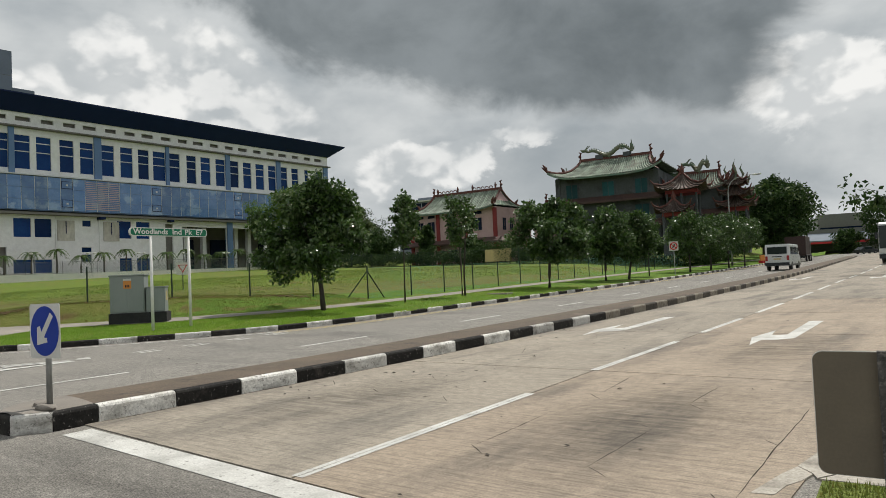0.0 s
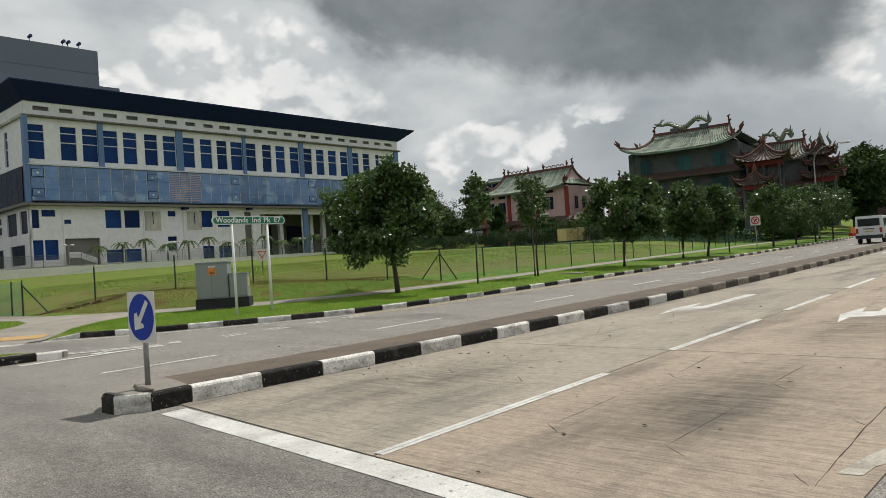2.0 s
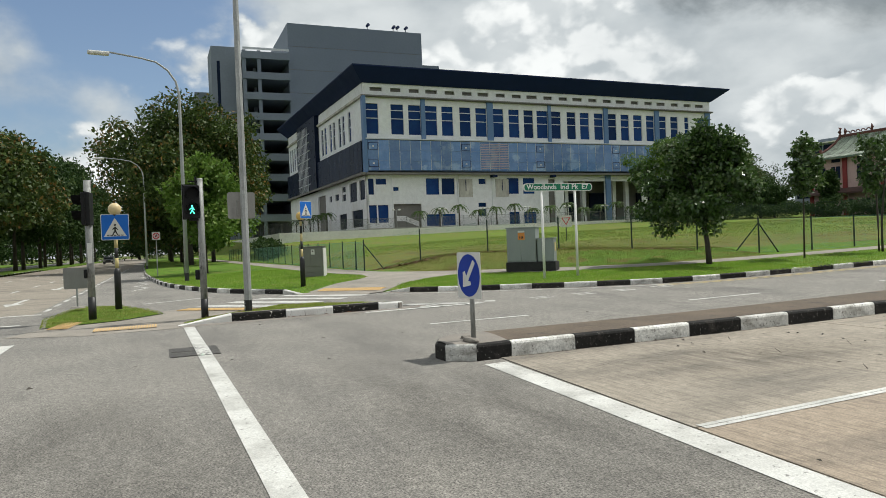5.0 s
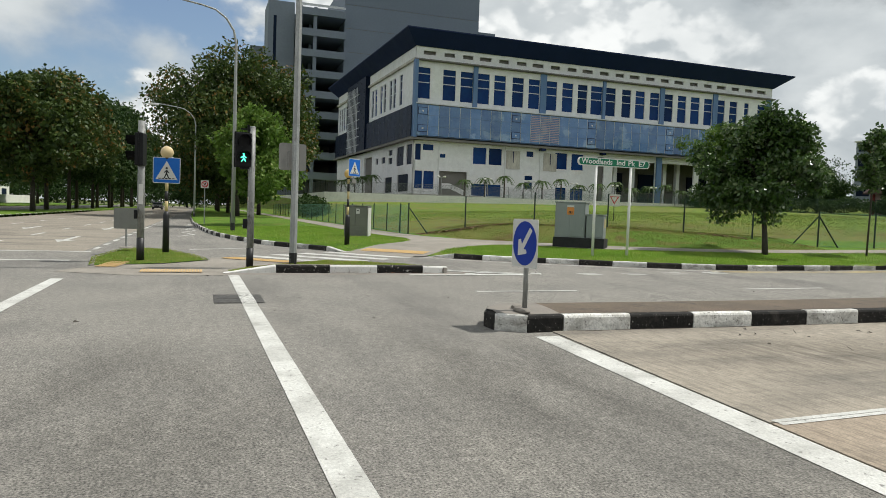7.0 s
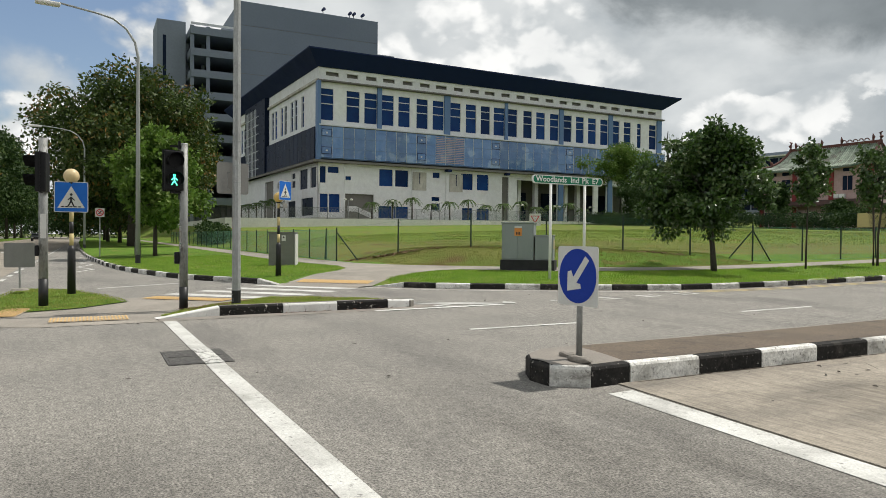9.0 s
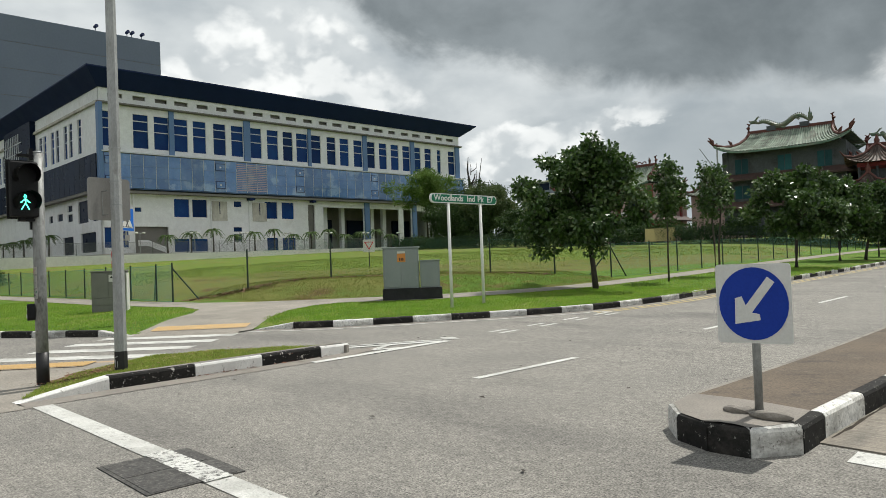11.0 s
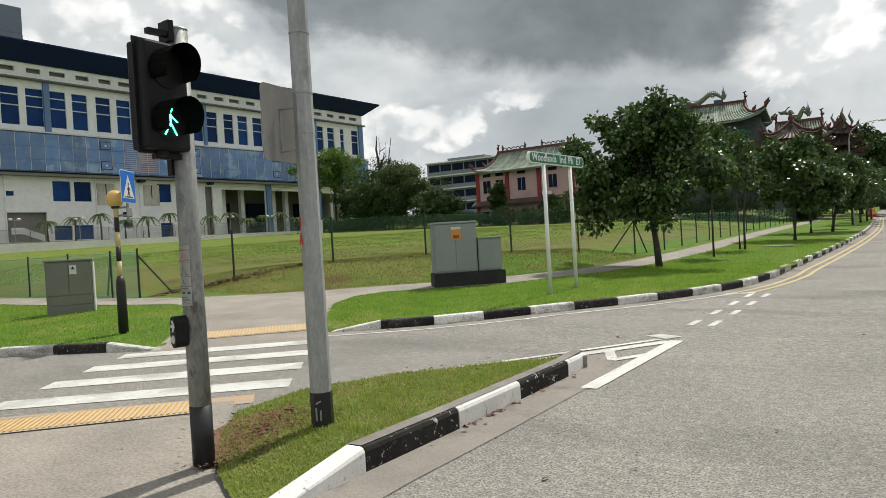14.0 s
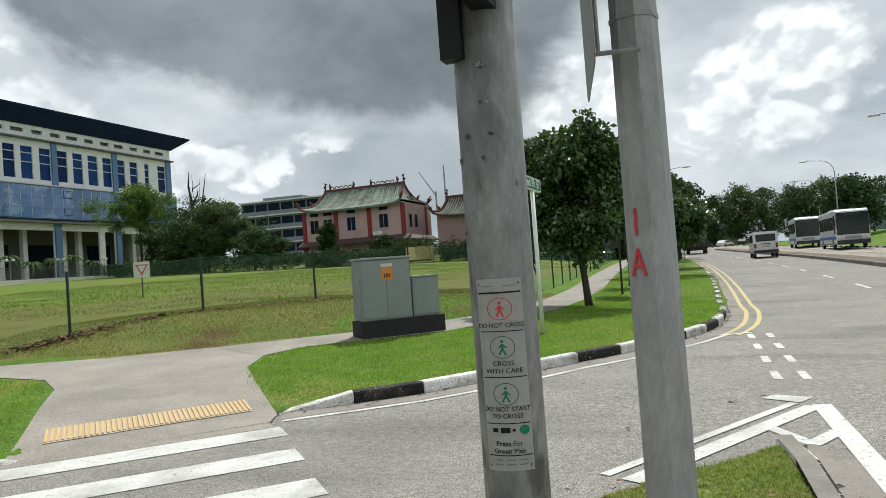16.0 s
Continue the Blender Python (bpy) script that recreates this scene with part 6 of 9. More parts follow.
def dragon(parent, x0, x1, z, m=M_DRAGON):
    """The winding roof dragon: a scaled body in waves with mane spikes, horned head and upright tail, on two plinths."""
    pts, rad = [], []
    n = 26
    for k in range(n + 1):
        t = k / n
        pts.append((x0 + (x1 - x0) * t, 0.12 * math.sin(9 * t), z + 0.75 + 0.55 * math.sin(2 * math.pi * (1.45 * t + 0.12)) * (0.6 + 0.5 * t)))
        rad.append(0.08 + 0.2 * math.sin(math.pi * min(1.0, t * 0.92 + 0.05)) ** 0.7)
    bm = tubed(pts, rad, 8)
    for k in range(1, n):
        p = Vector(pts[k])
        r = rad[k]
        v = [bm.verts.new(p + Vector(o)) for o in ((-0.1, 0, r), (0.1, 0, r), (0.02, 0, r + 0.2))]
        bm.faces.new(v)
    for k in (5, 12, 19):
        p = Vector(pts[k])
        for s in (-1, 1):
            for j in range(3):
                tube(bm, [p, p + Vector((0.1 + 0.1 * j, 0.3 * s, -0.2)), p + Vector((0.3 + 0.16 * j, 0.34 * s, -0.45 + 0.1 * j))], [0.1, 0.06, 0.02], 5)
    h = Vector(pts[0])
    tube(bm, [h, h + Vector((-0.3, 0, 0.25)), h + Vector((-0.75, 0, 0.2)), h + Vector((-1.0, 0, 0.42))], [0.14, 0.24, 0.2, 0.05], 7)
    for s in (-1, 1):
        tube(bm, [h + Vector((-0.3, 0.1 * s, 0.35)), h + Vector((0.05, 0.25 * s, 0.75)), h + Vector((0.3, 0.3 * s, 0.85))], [0.07, 0.05, 0.01], 5)
    e = Vector(pts[-1])
    for dx, dz in ((0.0, 1.6), (-0.15, 1.1), (0.2, 1.0), (0.35, 0.6)):
        tube(bm, [e, e + Vector((dx * 0.6, 0, dz * 0.5)), e + Vector((dx, 0, dz))], [0.13, 0.12, 0.02], 5)
    part("dragon", bm, m, parent, "green glazed winding dragon")


dragon(dark, -3.5, 2.2, 12.5)
for x in (-2.0, 1.6):
    part("plinth", boxed(x - 0.5, -0.25, 12.4, x + 0.5, 0.25, 12.95), M_TEMPLE, dark)


def pavilion(at, rz, w, body_h, roof_h, label, tiers=1, mat=M_TILE_O):
    """An open square pavilion: posts on a base and a pyramid roof with upturned corners and ribs."""
    ob = thing("pavilion", label, "temple", at, rz)
    part("base", boxed(-w * 0.45, -w * 0.45, 0.0, w * 0.45, w * 0.45, body_h * 0.45), M_TEMPLE, ob)
    for sx in (-1, 0, 1):
        for sy in (-1, 1):
            part("post", tubed([(sx * w * 0.4, sy * w * 0.4, body_h * 0.45), (sx * w * 0.4, sy * w * 0.4, body_h)], [0.13, 0.13], 8), M_TEMPLE, ob)
    part("rail", boxed(-w * 0.42, -w * 0.44, body_h * 0.45 + 0.5, w * 0.42, -w * 0.40, body_h * 0.45 + 0.62), M_TEMPLE, ob)
    part("lintel", boxed(-w * 0.44, -w * 0.44, body_h - 0.4, w * 0.44, w * 0.44, body_h), M_RED, ob)
    for tier in range(tiers):
        zb, s = body_h + tier * roof_h * 0.85, w * (0.68 - 0.12 * tier)
        for q in range(4):
            rot = Matrix.Rotation(radians(90 * q), 4, "Z")

            def surf(u, t):
                r = 0.12 + s * t
                return rot @ Vector((u * r, -r, zb + roof_h * (1 - t) ** 1.8 + 0.7 * abs(u) ** 4 * t ** 2))
            bm = bmesh.new()
            g = [[bm.verts.new(surf(-1 + i / 5, j / 6)) for i in range(11)] for j in range(7)]
            for j in range(6):
                for i in range(10):
                    bm.faces.new((g[j][i], g[j][i + 1], g[j + 1][i + 1], g[j + 1][i]))
            slope = part("roof", bm, mat, ob, "", True)
            for k in range(11):
                part("tile_rib", tubed([surf((-1 + k / 5) * 0.97, t) + Vector((0, 0, 0.04)) for t in (0.05, 0.3, 0.6, 1.0)], [0.075] * 4, 5), M_RIB_BROWN, slope)
            tip = surf(1, 1)
            part("hip_ridge", tubed([surf(1, t) + Vector((0, 0, 0.1)) for t in (0.0, 0.35, 0.7, 1.0)] + [tip + (tip - surf(1, 0.7)) * 0.4 + Vector((0, 0, 0.5))], [0.12, 0.12, 0.12, 0.11, 0.04], 6), M_RIDGE, ob)
        part("finial", tubed([(0, 0, zb + roof_h), (0, 0, zb + roof_h + 0.5), (0, 0, zb + roof_h + 1.1)], [0.22, 0.26, 0.03], 8), M_RIDGE, ob)
    return ob


pavilion((-26.7, 80.2, 2.6), 12, 3.9, 7.1, 1.9, "open stone pavilion with grey and rusty tiled roof", 1, M_TILE_D)
pavilion((-26.9, 77.6, 2.4), 12, 2.6, 4.7, 1.4, "small stone pavilion with rusty tiled roof")
wing = thing("temple_wing", "grey temple wing with jade tiled roof and dragon", "temple", (-27.4, 88.5, 2.8), 9.5)
part("wall", boxed(-2.9, -3.2, 0.0, 2.9, 4.0, 7.6), M_TEMPLE, wing)
tiled_roof(wing, 4.6, 3.2, 7.4, 9.6, 0.7, M_TILE_D, hip=0.5, lift=0.7, n_ribs=18)
part("eave_band", prismed([(-4.2, 4.4), (-3.2, 5.0), (-3.2, 4.2), (-4.2, 4.2)], "x", -3.4, 3.4), M_TILE_O, wing, "rusty tiled skirt roof")
dragon(wing, -1.1, 1.0, 9.8)
for y in (-1.2, 1.6):
    house_window(wing, 2.9, y, 5.4, 1.0, 1.4, M_TEMPLE, "x")
tower = pavilion((-22.9, 87.2, 2.4), 10, 2.9, 5.4, 1.5, "grey gate tower with stacked upturned roofs", 3, M_TILE_D)
for k, (x, y, h) in enumerate(((-0.9, -0.6, 1.8), (0.1, -0.8, 2.4), (0.8, -0.2, 1.9), (-0.3, 0.6, 1.7), (1.5, -1.2, 1.2), (-1.5, -1.0, 1.1))):
    zb = 8.6 - 0.5 * (abs(x) > 1)
    part("dragon_finial", tubed([(x, y, zb), (x + 0.18, y, zb + h * 0.35), (x - 0.12, y, zb + h * 0.7), (x + 0.1, y, zb + h)], [0.2, 0.17, 0.12, 0.02], 6), M_DRAGON, tower, "carved upright dragon finial")

# ---- trees ----


def leaf_cloud(rng, centres, radii, count, size, droop=0.25, squash=0.75):
    """Many small bent leaves scattered round bough ends; returns arrays for one mesh."""
    centres, radii = np.asarray(centres, dtype=float), np.asarray(radii, dtype=float)
    # each bough carries several sprays of leaves, most of them on its outer and upper side
    sprays = 7
    mid = centres.mean(axis=0)
    out = centres - mid
    out /= np.linalg.norm(out, axis=1)[:, None] + 1e-6
    sd = rng.normal(size=(len(centres), sprays, 3)) + 0.55 * out[:, None, :] + np.array([0, 0, 0.25])
    sd /= np.linalg.norm(sd, axis=2)[:, :, None]
    reach = 0.55 + 0.55 * rng.random((len(centres), sprays, 1))
    sub_c = (centres[:, None, :] + sd * radii[:, None, None] * reach * np.array([1, 1, squash])).reshape(-1, 3)
    sub_r = (radii[:, None] * (0.28 + 0.26 * rng.random((len(centres), sprays)))).reshape(-1)
    w = sub_r ** 2
    pick = rng.choice(len(sub_c), count, p=w / w.sum())
    d = rng.normal(size=(count, 3))
    d /= np.linalg.norm(d, axis=1)[:, None]
    r = sub_r[pick] * (0.25 + 0.8 * rng.random(count) ** 0.7)
    pos = sub_c[pick] + d * r[:, None] * np.array([1, 1, squash])
    core = rng.random(count) < 0.22
    k2 = rng.integers(0, len(centres), count)
    pos[core] = (centres[k2] + d * (radii[k2] * 0.6 * rng.random(count))[:, None])[core]
    ax = d * 0.8 + rng.normal(size=(count, 3)) * 0.8
    ax[:, 2] -= droop * 2
    ax /= np.linalg.norm(ax, axis=1)[:, None]
    sd = np.cross(ax, rng.normal(size=(count, 3)))
    sd /= np.linalg.norm(sd, axis=1)[:, None]
    up = np.cross(ax, sd)
    ln = size * (0.7 + 0.6 * rng.random(count))[:, None]
    wd = ln * 0.30
    bow = up * ln * 0.10
    v = np.stack([pos, pos + ax * ln * 0.5 + sd * wd + bow, pos + ax * ln - bow, pos + ax * ln * 0.5 - sd * wd + bow], axis=1).reshape(-1, 3)
    f = np.arange(count * 4).reshape(-1, 4)
    return v, f


def tree(name, label, at, height, trunk_h, crown_r, seed, leaves, leaf_size, mat, trunk_r=0.09, boughs=26, lean=(0, 0), category="tree", group="", crown_h=None, stems=1, low=0.0, bark=None, clump=0.36, uneven=0.28):
    """A broadleaf tree: tapered trunk, forked limbs that reach every bough end, and a ragged crown with gaps."""
    rng = np.random.default_rng(seed)
    ob = thing(name, label, category, at, 0.0, group)
    ch = crown_h or (height - trunk_h)
    mid = np.array([lean[0], lean[1], trunk_h + ch / 2])
    cs, rs = [], []
    golden = math.pi * (3 - math.sqrt(5))
    for k in range(boughs):
        t = (k + 0.5) / boughs
        zz = 1 - 2 * t
        rr = math.sqrt(max(0, 1 - zz * zz))
        shell = 0.66 + uneven * rng.normal() * 0.6
        a = golden * k + rng.normal() * 0.3
        taper = 1.0 - 0.28 * max(0.0, zz)
        cs.append(mid + np.array([math.cos(a) * rr * crown_r * shell * taper, math.sin(a) * rr * crown_r * shell * taper, zz * ch / 2 * (0.72 + 0.2 * rng.random())]))
        rs.append(crown_r * clump * (0.7 + 0.6 * rng.random()))
    for k in range(boughs // 4):
        cs.append(mid + rng.normal(size=3) * np.array([crown_r * 0.25, crown_r * 0.25, ch * 0.16]))
        rs.append(crown_r * clump)
    bm = bmesh.new()
    top = Vector((lean[0] * 0.7, lean[1] * 0.7, trunk_h + ch * 0.45))
    for s in range(stems):
        off = Vector((0.12 * math.cos(2.4 * s), 0.12 * math.sin(2.4 * s), 0)) if stems > 1 else Vector()
        tube(bm, [off, off + Vector((lean[0] * 0.15, lean[1] * 0.15, trunk_h * 0.5)), off * 2 + Vector((lean[0] * 0.4, lean[1] * 0.4, trunk_h)), top + off * 3], [trunk_r * 1.25, trunk_r, trunk_r * 0.85, trunk_r * 0.3], 9)
    part("trunk", bm, bark or M_BARK, ob, "", True)
    bm = bmesh.new()
    for k in range(0, len(cs), 1):
        c = Vector(cs[k])
        f = 0.15 + 0.6 * rng.random()
        s = Vector((lean[0] * 0.4, lean[1] * 0.4, trunk_h * 0.92)).lerp(top, f)
        m = s.lerp(c, 0.5) + Vector((rng.normal() * 0.06, rng.normal() * 0.06, 0.04)) * crown_r
        tube(bm, [s, m, c], [trunk_r * 0.38, trunk_r * 0.25, trunk_r * 0.08], 5, False)
    part("limb", bm, bark or M_BARK, ob)
    v, f = leaf_cloud(rng, cs, rs, leaves, leaf_size)
    put_mesh("crown", raw_mesh("crown", v, f), mat, ob)
    return ob


def on_verge(x, y, dz=-0.04):
    return (x, y, verge_z(x, y) + dz)


ROW = "young street trees on the verge"
tree("street_tree", "leaning young street tree with dense dark glossy crown", on_verge(-18.5, 17.6), 4.45, 1.5, 1.92, 3, 26000, 0.15, M_LEAF, 0.085, 30, (-0.34, -0.10), group=ROW, crown_h=3.0, uneven=0.5, clump=0.36)
tree("street_tree", "thin young street tree with narrow sparse crown", on_verge(-18.2, 21.7), 4.5, 2.3, 0.74, 5, 2500, 0.15, M_LEAF, 0.029, 16, (0.05, 0.1), group=ROW, clump=0.42)
tree("street_tree", "thin double-stemmed young tree with narrow crown", on_verge(-18.4, 25.9), 4.5, 2.3, 0.84, 8, 2300, 0.15, M_LEAF, 0.04, 18, (0, 0), group=ROW, stems=2, clump=0.42)
tree("street_tree", "young street tree with rounded dark crown", on_verge(-17.9, 32.9), 4.6, 1.5, 1.9, 11, 11000, 0.2, M_LEAF, 0.08, 20, (0.1, 0.2), group=ROW, uneven=0.7)
tree("street_tree", "young street tree with rounded glossy crown", on_verge(-18.7, 41.5), 4.7, 1.5, 1.8, 12, 11000, 0.2, M_LEAF, 0.08, 19, (0.0, 0.2), group=ROW, uneven=0.7)
tree("street_tree", "young street tree leaning over the path", on_verge(-17.9, 43.2), 4.3, 1.3, 1.5, 13, 10000, 0.18, M_LEAF, 0.07, 24, (0.5, 0.2), group=ROW)
tree("street_tree", "slender young tree with thin crown", on_verge(-18.6, 48.4), 4.4, 1.8, 1.0, 14, 2600, 0.18, M_LEAF, 0.04, 16, group=ROW)
tree("street_tree", "young street tree with open dark crown", on_verge(-18.6, 57.0), 4.6, 1.5, 1.8, 15, 6000, 0.2, M_LEAF, 0.07, 24, group=ROW)
tree("street_tree", "young street tree with open dark crown", on_verge(-18.8, 63.0), 4.6, 1.5, 1.9, 16, 6000, 0.2, M_LEAF, 0.07, 24, group=ROW)
tree("street_tree", "young street tree with open dark crown", on_verge(-19.0, 69.0), 4.9, 1.5, 2.1, 17, 6000, 0.2, M_LEAF, 0.07, 24, group=ROW)
tree("street_tree", "young street tree with open dark crown", on_verge(-19.4, 76.0), 5.0, 1.5, 2.2, 18, 6000, 0.2, M_LEAF, 0.07, 24, group=ROW)
for k, (x, y, h, r) in enumerate(((-22.5, 104.0, 11.0, 5.0), (-25.0, 118.0, 11.5, 5.5), (-30.0, 133.0, 11.0, 5.5), (-31.0, 112.0, 10.5, 5.0), (-35.0, 150.0, 11.0, 6.0))):
    tree("roadside_tree", "large dense green roadside tree", (x, y, verge_z(x, y)), h, 2.6, r, 40 + k, 12000, 0.45, M_LEAF_F, 0.25, 34, group="large trees along the far road")
# west road trees
tree("roadside_tree", "small light green tree beside the lamp post", on_verge(-43.0, 2.7), 6.4, 1.6, 2.6, 60, 13000, 0.26, M_LEAF_L, 0.10, 28, group="trees along the west road", uneven=0.6)
for k, (x, y, h, r) in enumerate(((-70.0, 2.9, 15.0, 7.2), (-84.0, 6.0, 14.0, 7.0), (-97.0, 3.0, 13.5, 6.5), (-110.0, 2.0, 13.0, 6.5), (-130.0, 2.0, 13.0, 7.0))):
    tree("roadside_tree", "big spreading tree with rust-tinged crown", (x, y, verge_z(x, y)), h, 3.2, r, 70 + k, 42000 if k < 2 else 14000, 0.34 if k < 2 else 0.5, M_LEAF_R, 0.30 if k < 1 else 0.2, 56, group="trees along the west road")
for k in range(15):
    x = -72.0 - 9.0 * k
    tree("median_tree", "big dark tree on the central reservation", (x, -14.6 - 0.6 * (k % 2), 0.2), min(17.5, 11.6 + 0.65 * k) + 0.9 * (k % 3), 4.0, 5.4, 300 + k, 14000, 0.44, M_LEAF_R if k < 3 else M_LEAF_F, 0.2, 40, group="trees on the central reservation")
for k in range(8):
    x = -62.0 - 15.0 * k
    tree("median_tree", "big dark tree beyond the far carriageway", (x, -31.0 - 2.0 * (k % 2), 0.2), 13.0 + (k % 3), 4.6, 6.2, 110 + k, 7000, 0.55, M_LEAF_F, 0.28, 28, group="trees on the central reservation")
# woods that close the west road's vista
for k in range(11):
    tree("far_tree", "distant tall green tree", (-232.0 - 6.0 * (k % 3), -62.0 + 9.5 * k, 0.1), 13.0 + 2.0 * (k % 2), 1.5, 7.5, 500 + k, 5000, 0.7, M_LEAF_F, 0.3, 30, group="trees at the far end of the west road")
# woods at the road's far end, north
for k in range(15):
    x, y = 6.0 * k - 17.0, 182.0 + 6 * (k % 3)
    tree("far_tree", "distant tall green tree", (x, y, 1.6), 12.6 + 1.3 * ((k * 5) % 3), 1.2, 5.6, 400 + k, 9000, 0.45, M_LEAF_M if k % 3 else M_LEAF_F, 0.3, 30, group="trees at the far end of the road")
tree("far_tree", "round dark tree beside the pale shed", (1.5, 110.0, 1.3), 8.6, 1.6, 4.3, 150, 9000, 0.4, M_LEAF_F, 0.25, 30, group="trees at the far end of the road")
tree("roadside_tree", "spreading tree reaching over the near kerb", (2.4, 46.0, 0.5), 6.9, 2.9, 6.2, 171, 16000, 0.3, M_LEAF_F, 0.2, 34, group="trees along the near kerb", uneven=0.6)
tree("far_tree", "low round bush before the workshop", (-25.5, 186.0, 1.8), 5.6, 0.8, 3.6, 172, 5000, 0.5, M_LEAF_F, 0.2, 20, group="trees at the far end of the road")
# trees and hedge at the field's north-west corner
for k, (x, y, h, r, m) in enumerate(((-94.0, 86.0, 7.4, 4.6, M_LEAF_F), (-87.0, 84.5, 9.6, 6.9, M_LEAF_F), (-84.0, 80.0, 4.6, 2.8, M_LEAF_F), (-99.5, 84.0, 14.2, 4.8, M_LEAF_L), (-82.5, 82.5, 10.2, 3.9, M_LEAF_M), (-74.6, 79.0, 4.9, 2.8, M_LEAF_F), (-71.3, 78.0, 4.3, 2.3, M_LEAF_F), (-61.0, 76.0, 5.8, 1.2, M_LEAF_F), (-53.0, 76.0, 3.2, 1.2, M_LEAF_F))):
    tree("garden_tree", "bushy tree at the edge of the field", (x, y, verge_z(x, y) - 0.1), h, (7.2 if h > 12 else 3.0 if h > 7.5 else 1.4), r, 160 + k, 20000 if h > 6 else 8000, 0.27, m, 0.18, 30, group="trees behind the field", uneven=0.7)
dead = thing("dead_tree", "bare dead tree with broken branches", "tree", (-95.0, 91.0, verge_z(-95.0, 91.0)))
bm = bmesh.new()
tube(bm, [(0, 0, 0), (0.2, 0, 6), (-0.2, 0, 11), (-0.7, 0, 14.0), (-0.4, 0, 16.4)], [0.5, 0.42, 0.3, 0.16, 0.06], 8)
for a, b, c in (((0, 0, 8), (1.6, 0.2, 10.5), (2.6, 0.4, 15.8)), ((0, 0, 9), (-1.5, 0, 10.2), (-2.8, 0.2, 10.6)), ((1.6, 0.2, 10.5), (2.6, 0.2, 11.0), (3.6, 0.1, 11.6)), ((-0.2, 0, 11), (0.9, 0, 12.2), (1.2, 0, 13.2)), ((0, 0, 7), (2.0, 0, 8.0), (3.2, 0.3, 8.2))):
    tube(bm, [a, b, c], [0.22, 0.13, 0.04], 6)
rdt = random.Random(19)
for k in range(24):
    zb, an = rdt.uniform(5.0, 13.8), rdt.uniform(0, 6.28)
    p = Vector((0.1, 0, zb))
    q = p + Vector((math.cos(an) * rdt.uniform(0.6, 1.8), math.sin(an) * 0.8, rdt.uniform(0.2, 1.2)))
    tube(bm, [p, q, q + Vector((rdt.uniform(-0.4, 0.4), 0, rdt.uniform(0.8, 2.2)))], [0.10, 0.06, 0.025], 5)
part("trunk", bm, M_BARK, dead)
rng_d = np.random.default_rng(77)
v, f = leaf_cloud(rng_d, [(0, 0, 7.5), (-1.2, 0, 9.4), (1.2, 0, 9.6), (0.4, 0, 5.5), (2.2, 0, 11.5)], [1.3, 1.0, 1.0, 1.4, 0.6], 1500, 0.32)
put_mesh("climber", raw_mesh("climber", v, f), M_LEAF_F, dead, "patchy green climbing leaves")


def hedge(name, label, x0, y0, x1, y1, h, w, seed, n, size=0.22, mat=M_LEAF_F):
    """A ragged hedge or shrub bank: stems inside, leaves outside."""
    rng = np.random.default_rng(seed)
    ob = tagged(thing(name, label, "hedge", (0, 0, 0)), kind="stuff")
    k = max(3, int(math.hypot(x1 - x0, y1 - y0) / 0.9))
    cs = [(x0 + (x1 - x0) * (i + rng.random() * 0.6) / k, y0 + (y1 - y0) * (i + rng.random() * 0.6) / k, verge_z(x0 + (x1 - x0) * i / k, y0 + (y1 - y0) * i / k) + h * (0.3 + 0.35 * rng.random())) for i in range(k)]
    v, f = leaf_cloud(rng, cs, [w * (0.8 + 0.4 * rng.random()) for _ in cs], n, size, 0.0, h / (2 * w))
    put_mesh("leaves", raw_mesh("leaves", v, f), mat, ob)
    return ob


hedge("shrub_bank", "dark green shrubs behind the chain-link fence", -100.0, 78.0, -50.0, 73.0, 1.9, 1.5, 5, 26000)
hedge("shrub_bank", "dark green shrubs below the grey temple", -50.0, 73.0, -25.5, 78.0, 2.6, 1.5, 6, 17000)
# Added hedge, standing in for dark fencing and shade over the bright grass.
hedge("shrub_bank", "added dark green shrubs covering bright grass beside the grey temple", -25.5, 79.0, -31.0, 110.0, 2.3, 1.5, 11, 15000)
hedge("shrub_bank", "dark green shrubs under the roadside trees", -76.0, 11.4, -104.0, 14.0, 1.6, 1.2, 8, 12000, 0.26)
hedge("shrub_bank", "dense shrubs at the far end of the west road", -226.0, -62.0, -226.0, 30.0, 6.0, 3.2, 10, 14000, 0.6)
hedge("shrub_bank", "pale spiky plants at the yard wall", -104.0, 84.0, -97.0, 92.0, 1.8, 1.0, 7, 2500, 0.35, M_LEAF_L)


def palm(x, y, z, h, seed):
    rng = np.random.default_rng(seed)
    ob = thing("palm_tree", "small palm tree along the yard", "palm tree", (x, y, z), rng.random() * 360, "palms along the yard")
    part("trunk", tubed([(0, 0, 0), (0.05, 0, h * 0.5), (0, 0.05, h)], [0.15, 0.12, 0.10], 8), M_BARK, ob)
    for k in range(13):
        a = 2 * math.pi * k / 13 + rng.random() * 0.4
        up = 0.5 + 0.5 * rng.random()
        L = 1.75
        spine = [Vector((math.cos(a) * L * t, math.sin(a) * L * t, h + up * 1.7 * t - 2.2 * t * t)) for t in (0, 0.25, 0.5, 0.75, 1.0)]
        bm = bmesh.new()
        side = Vector((-math.sin(a), math.cos(a), 0))
        for i in range(4):
            p, q = spine[i], spine[i + 1]
            for s in (-1, 1):
                for j in range(3):
                    b = p.lerp(q, j / 3)
                    w = 0.40 * (1 - 0.16 * i)
                    d = (q - p).normalized()
                    vs = [bm.verts.new(b), bm.verts.new(b + d * 0.2), bm.verts.new(b + side * s * w + d * 0.3 + Vector((0, 0, -0.16)))]
                    bm.faces.new(vs)
        part("frond", bm, M_PALM, ob)
    return ob


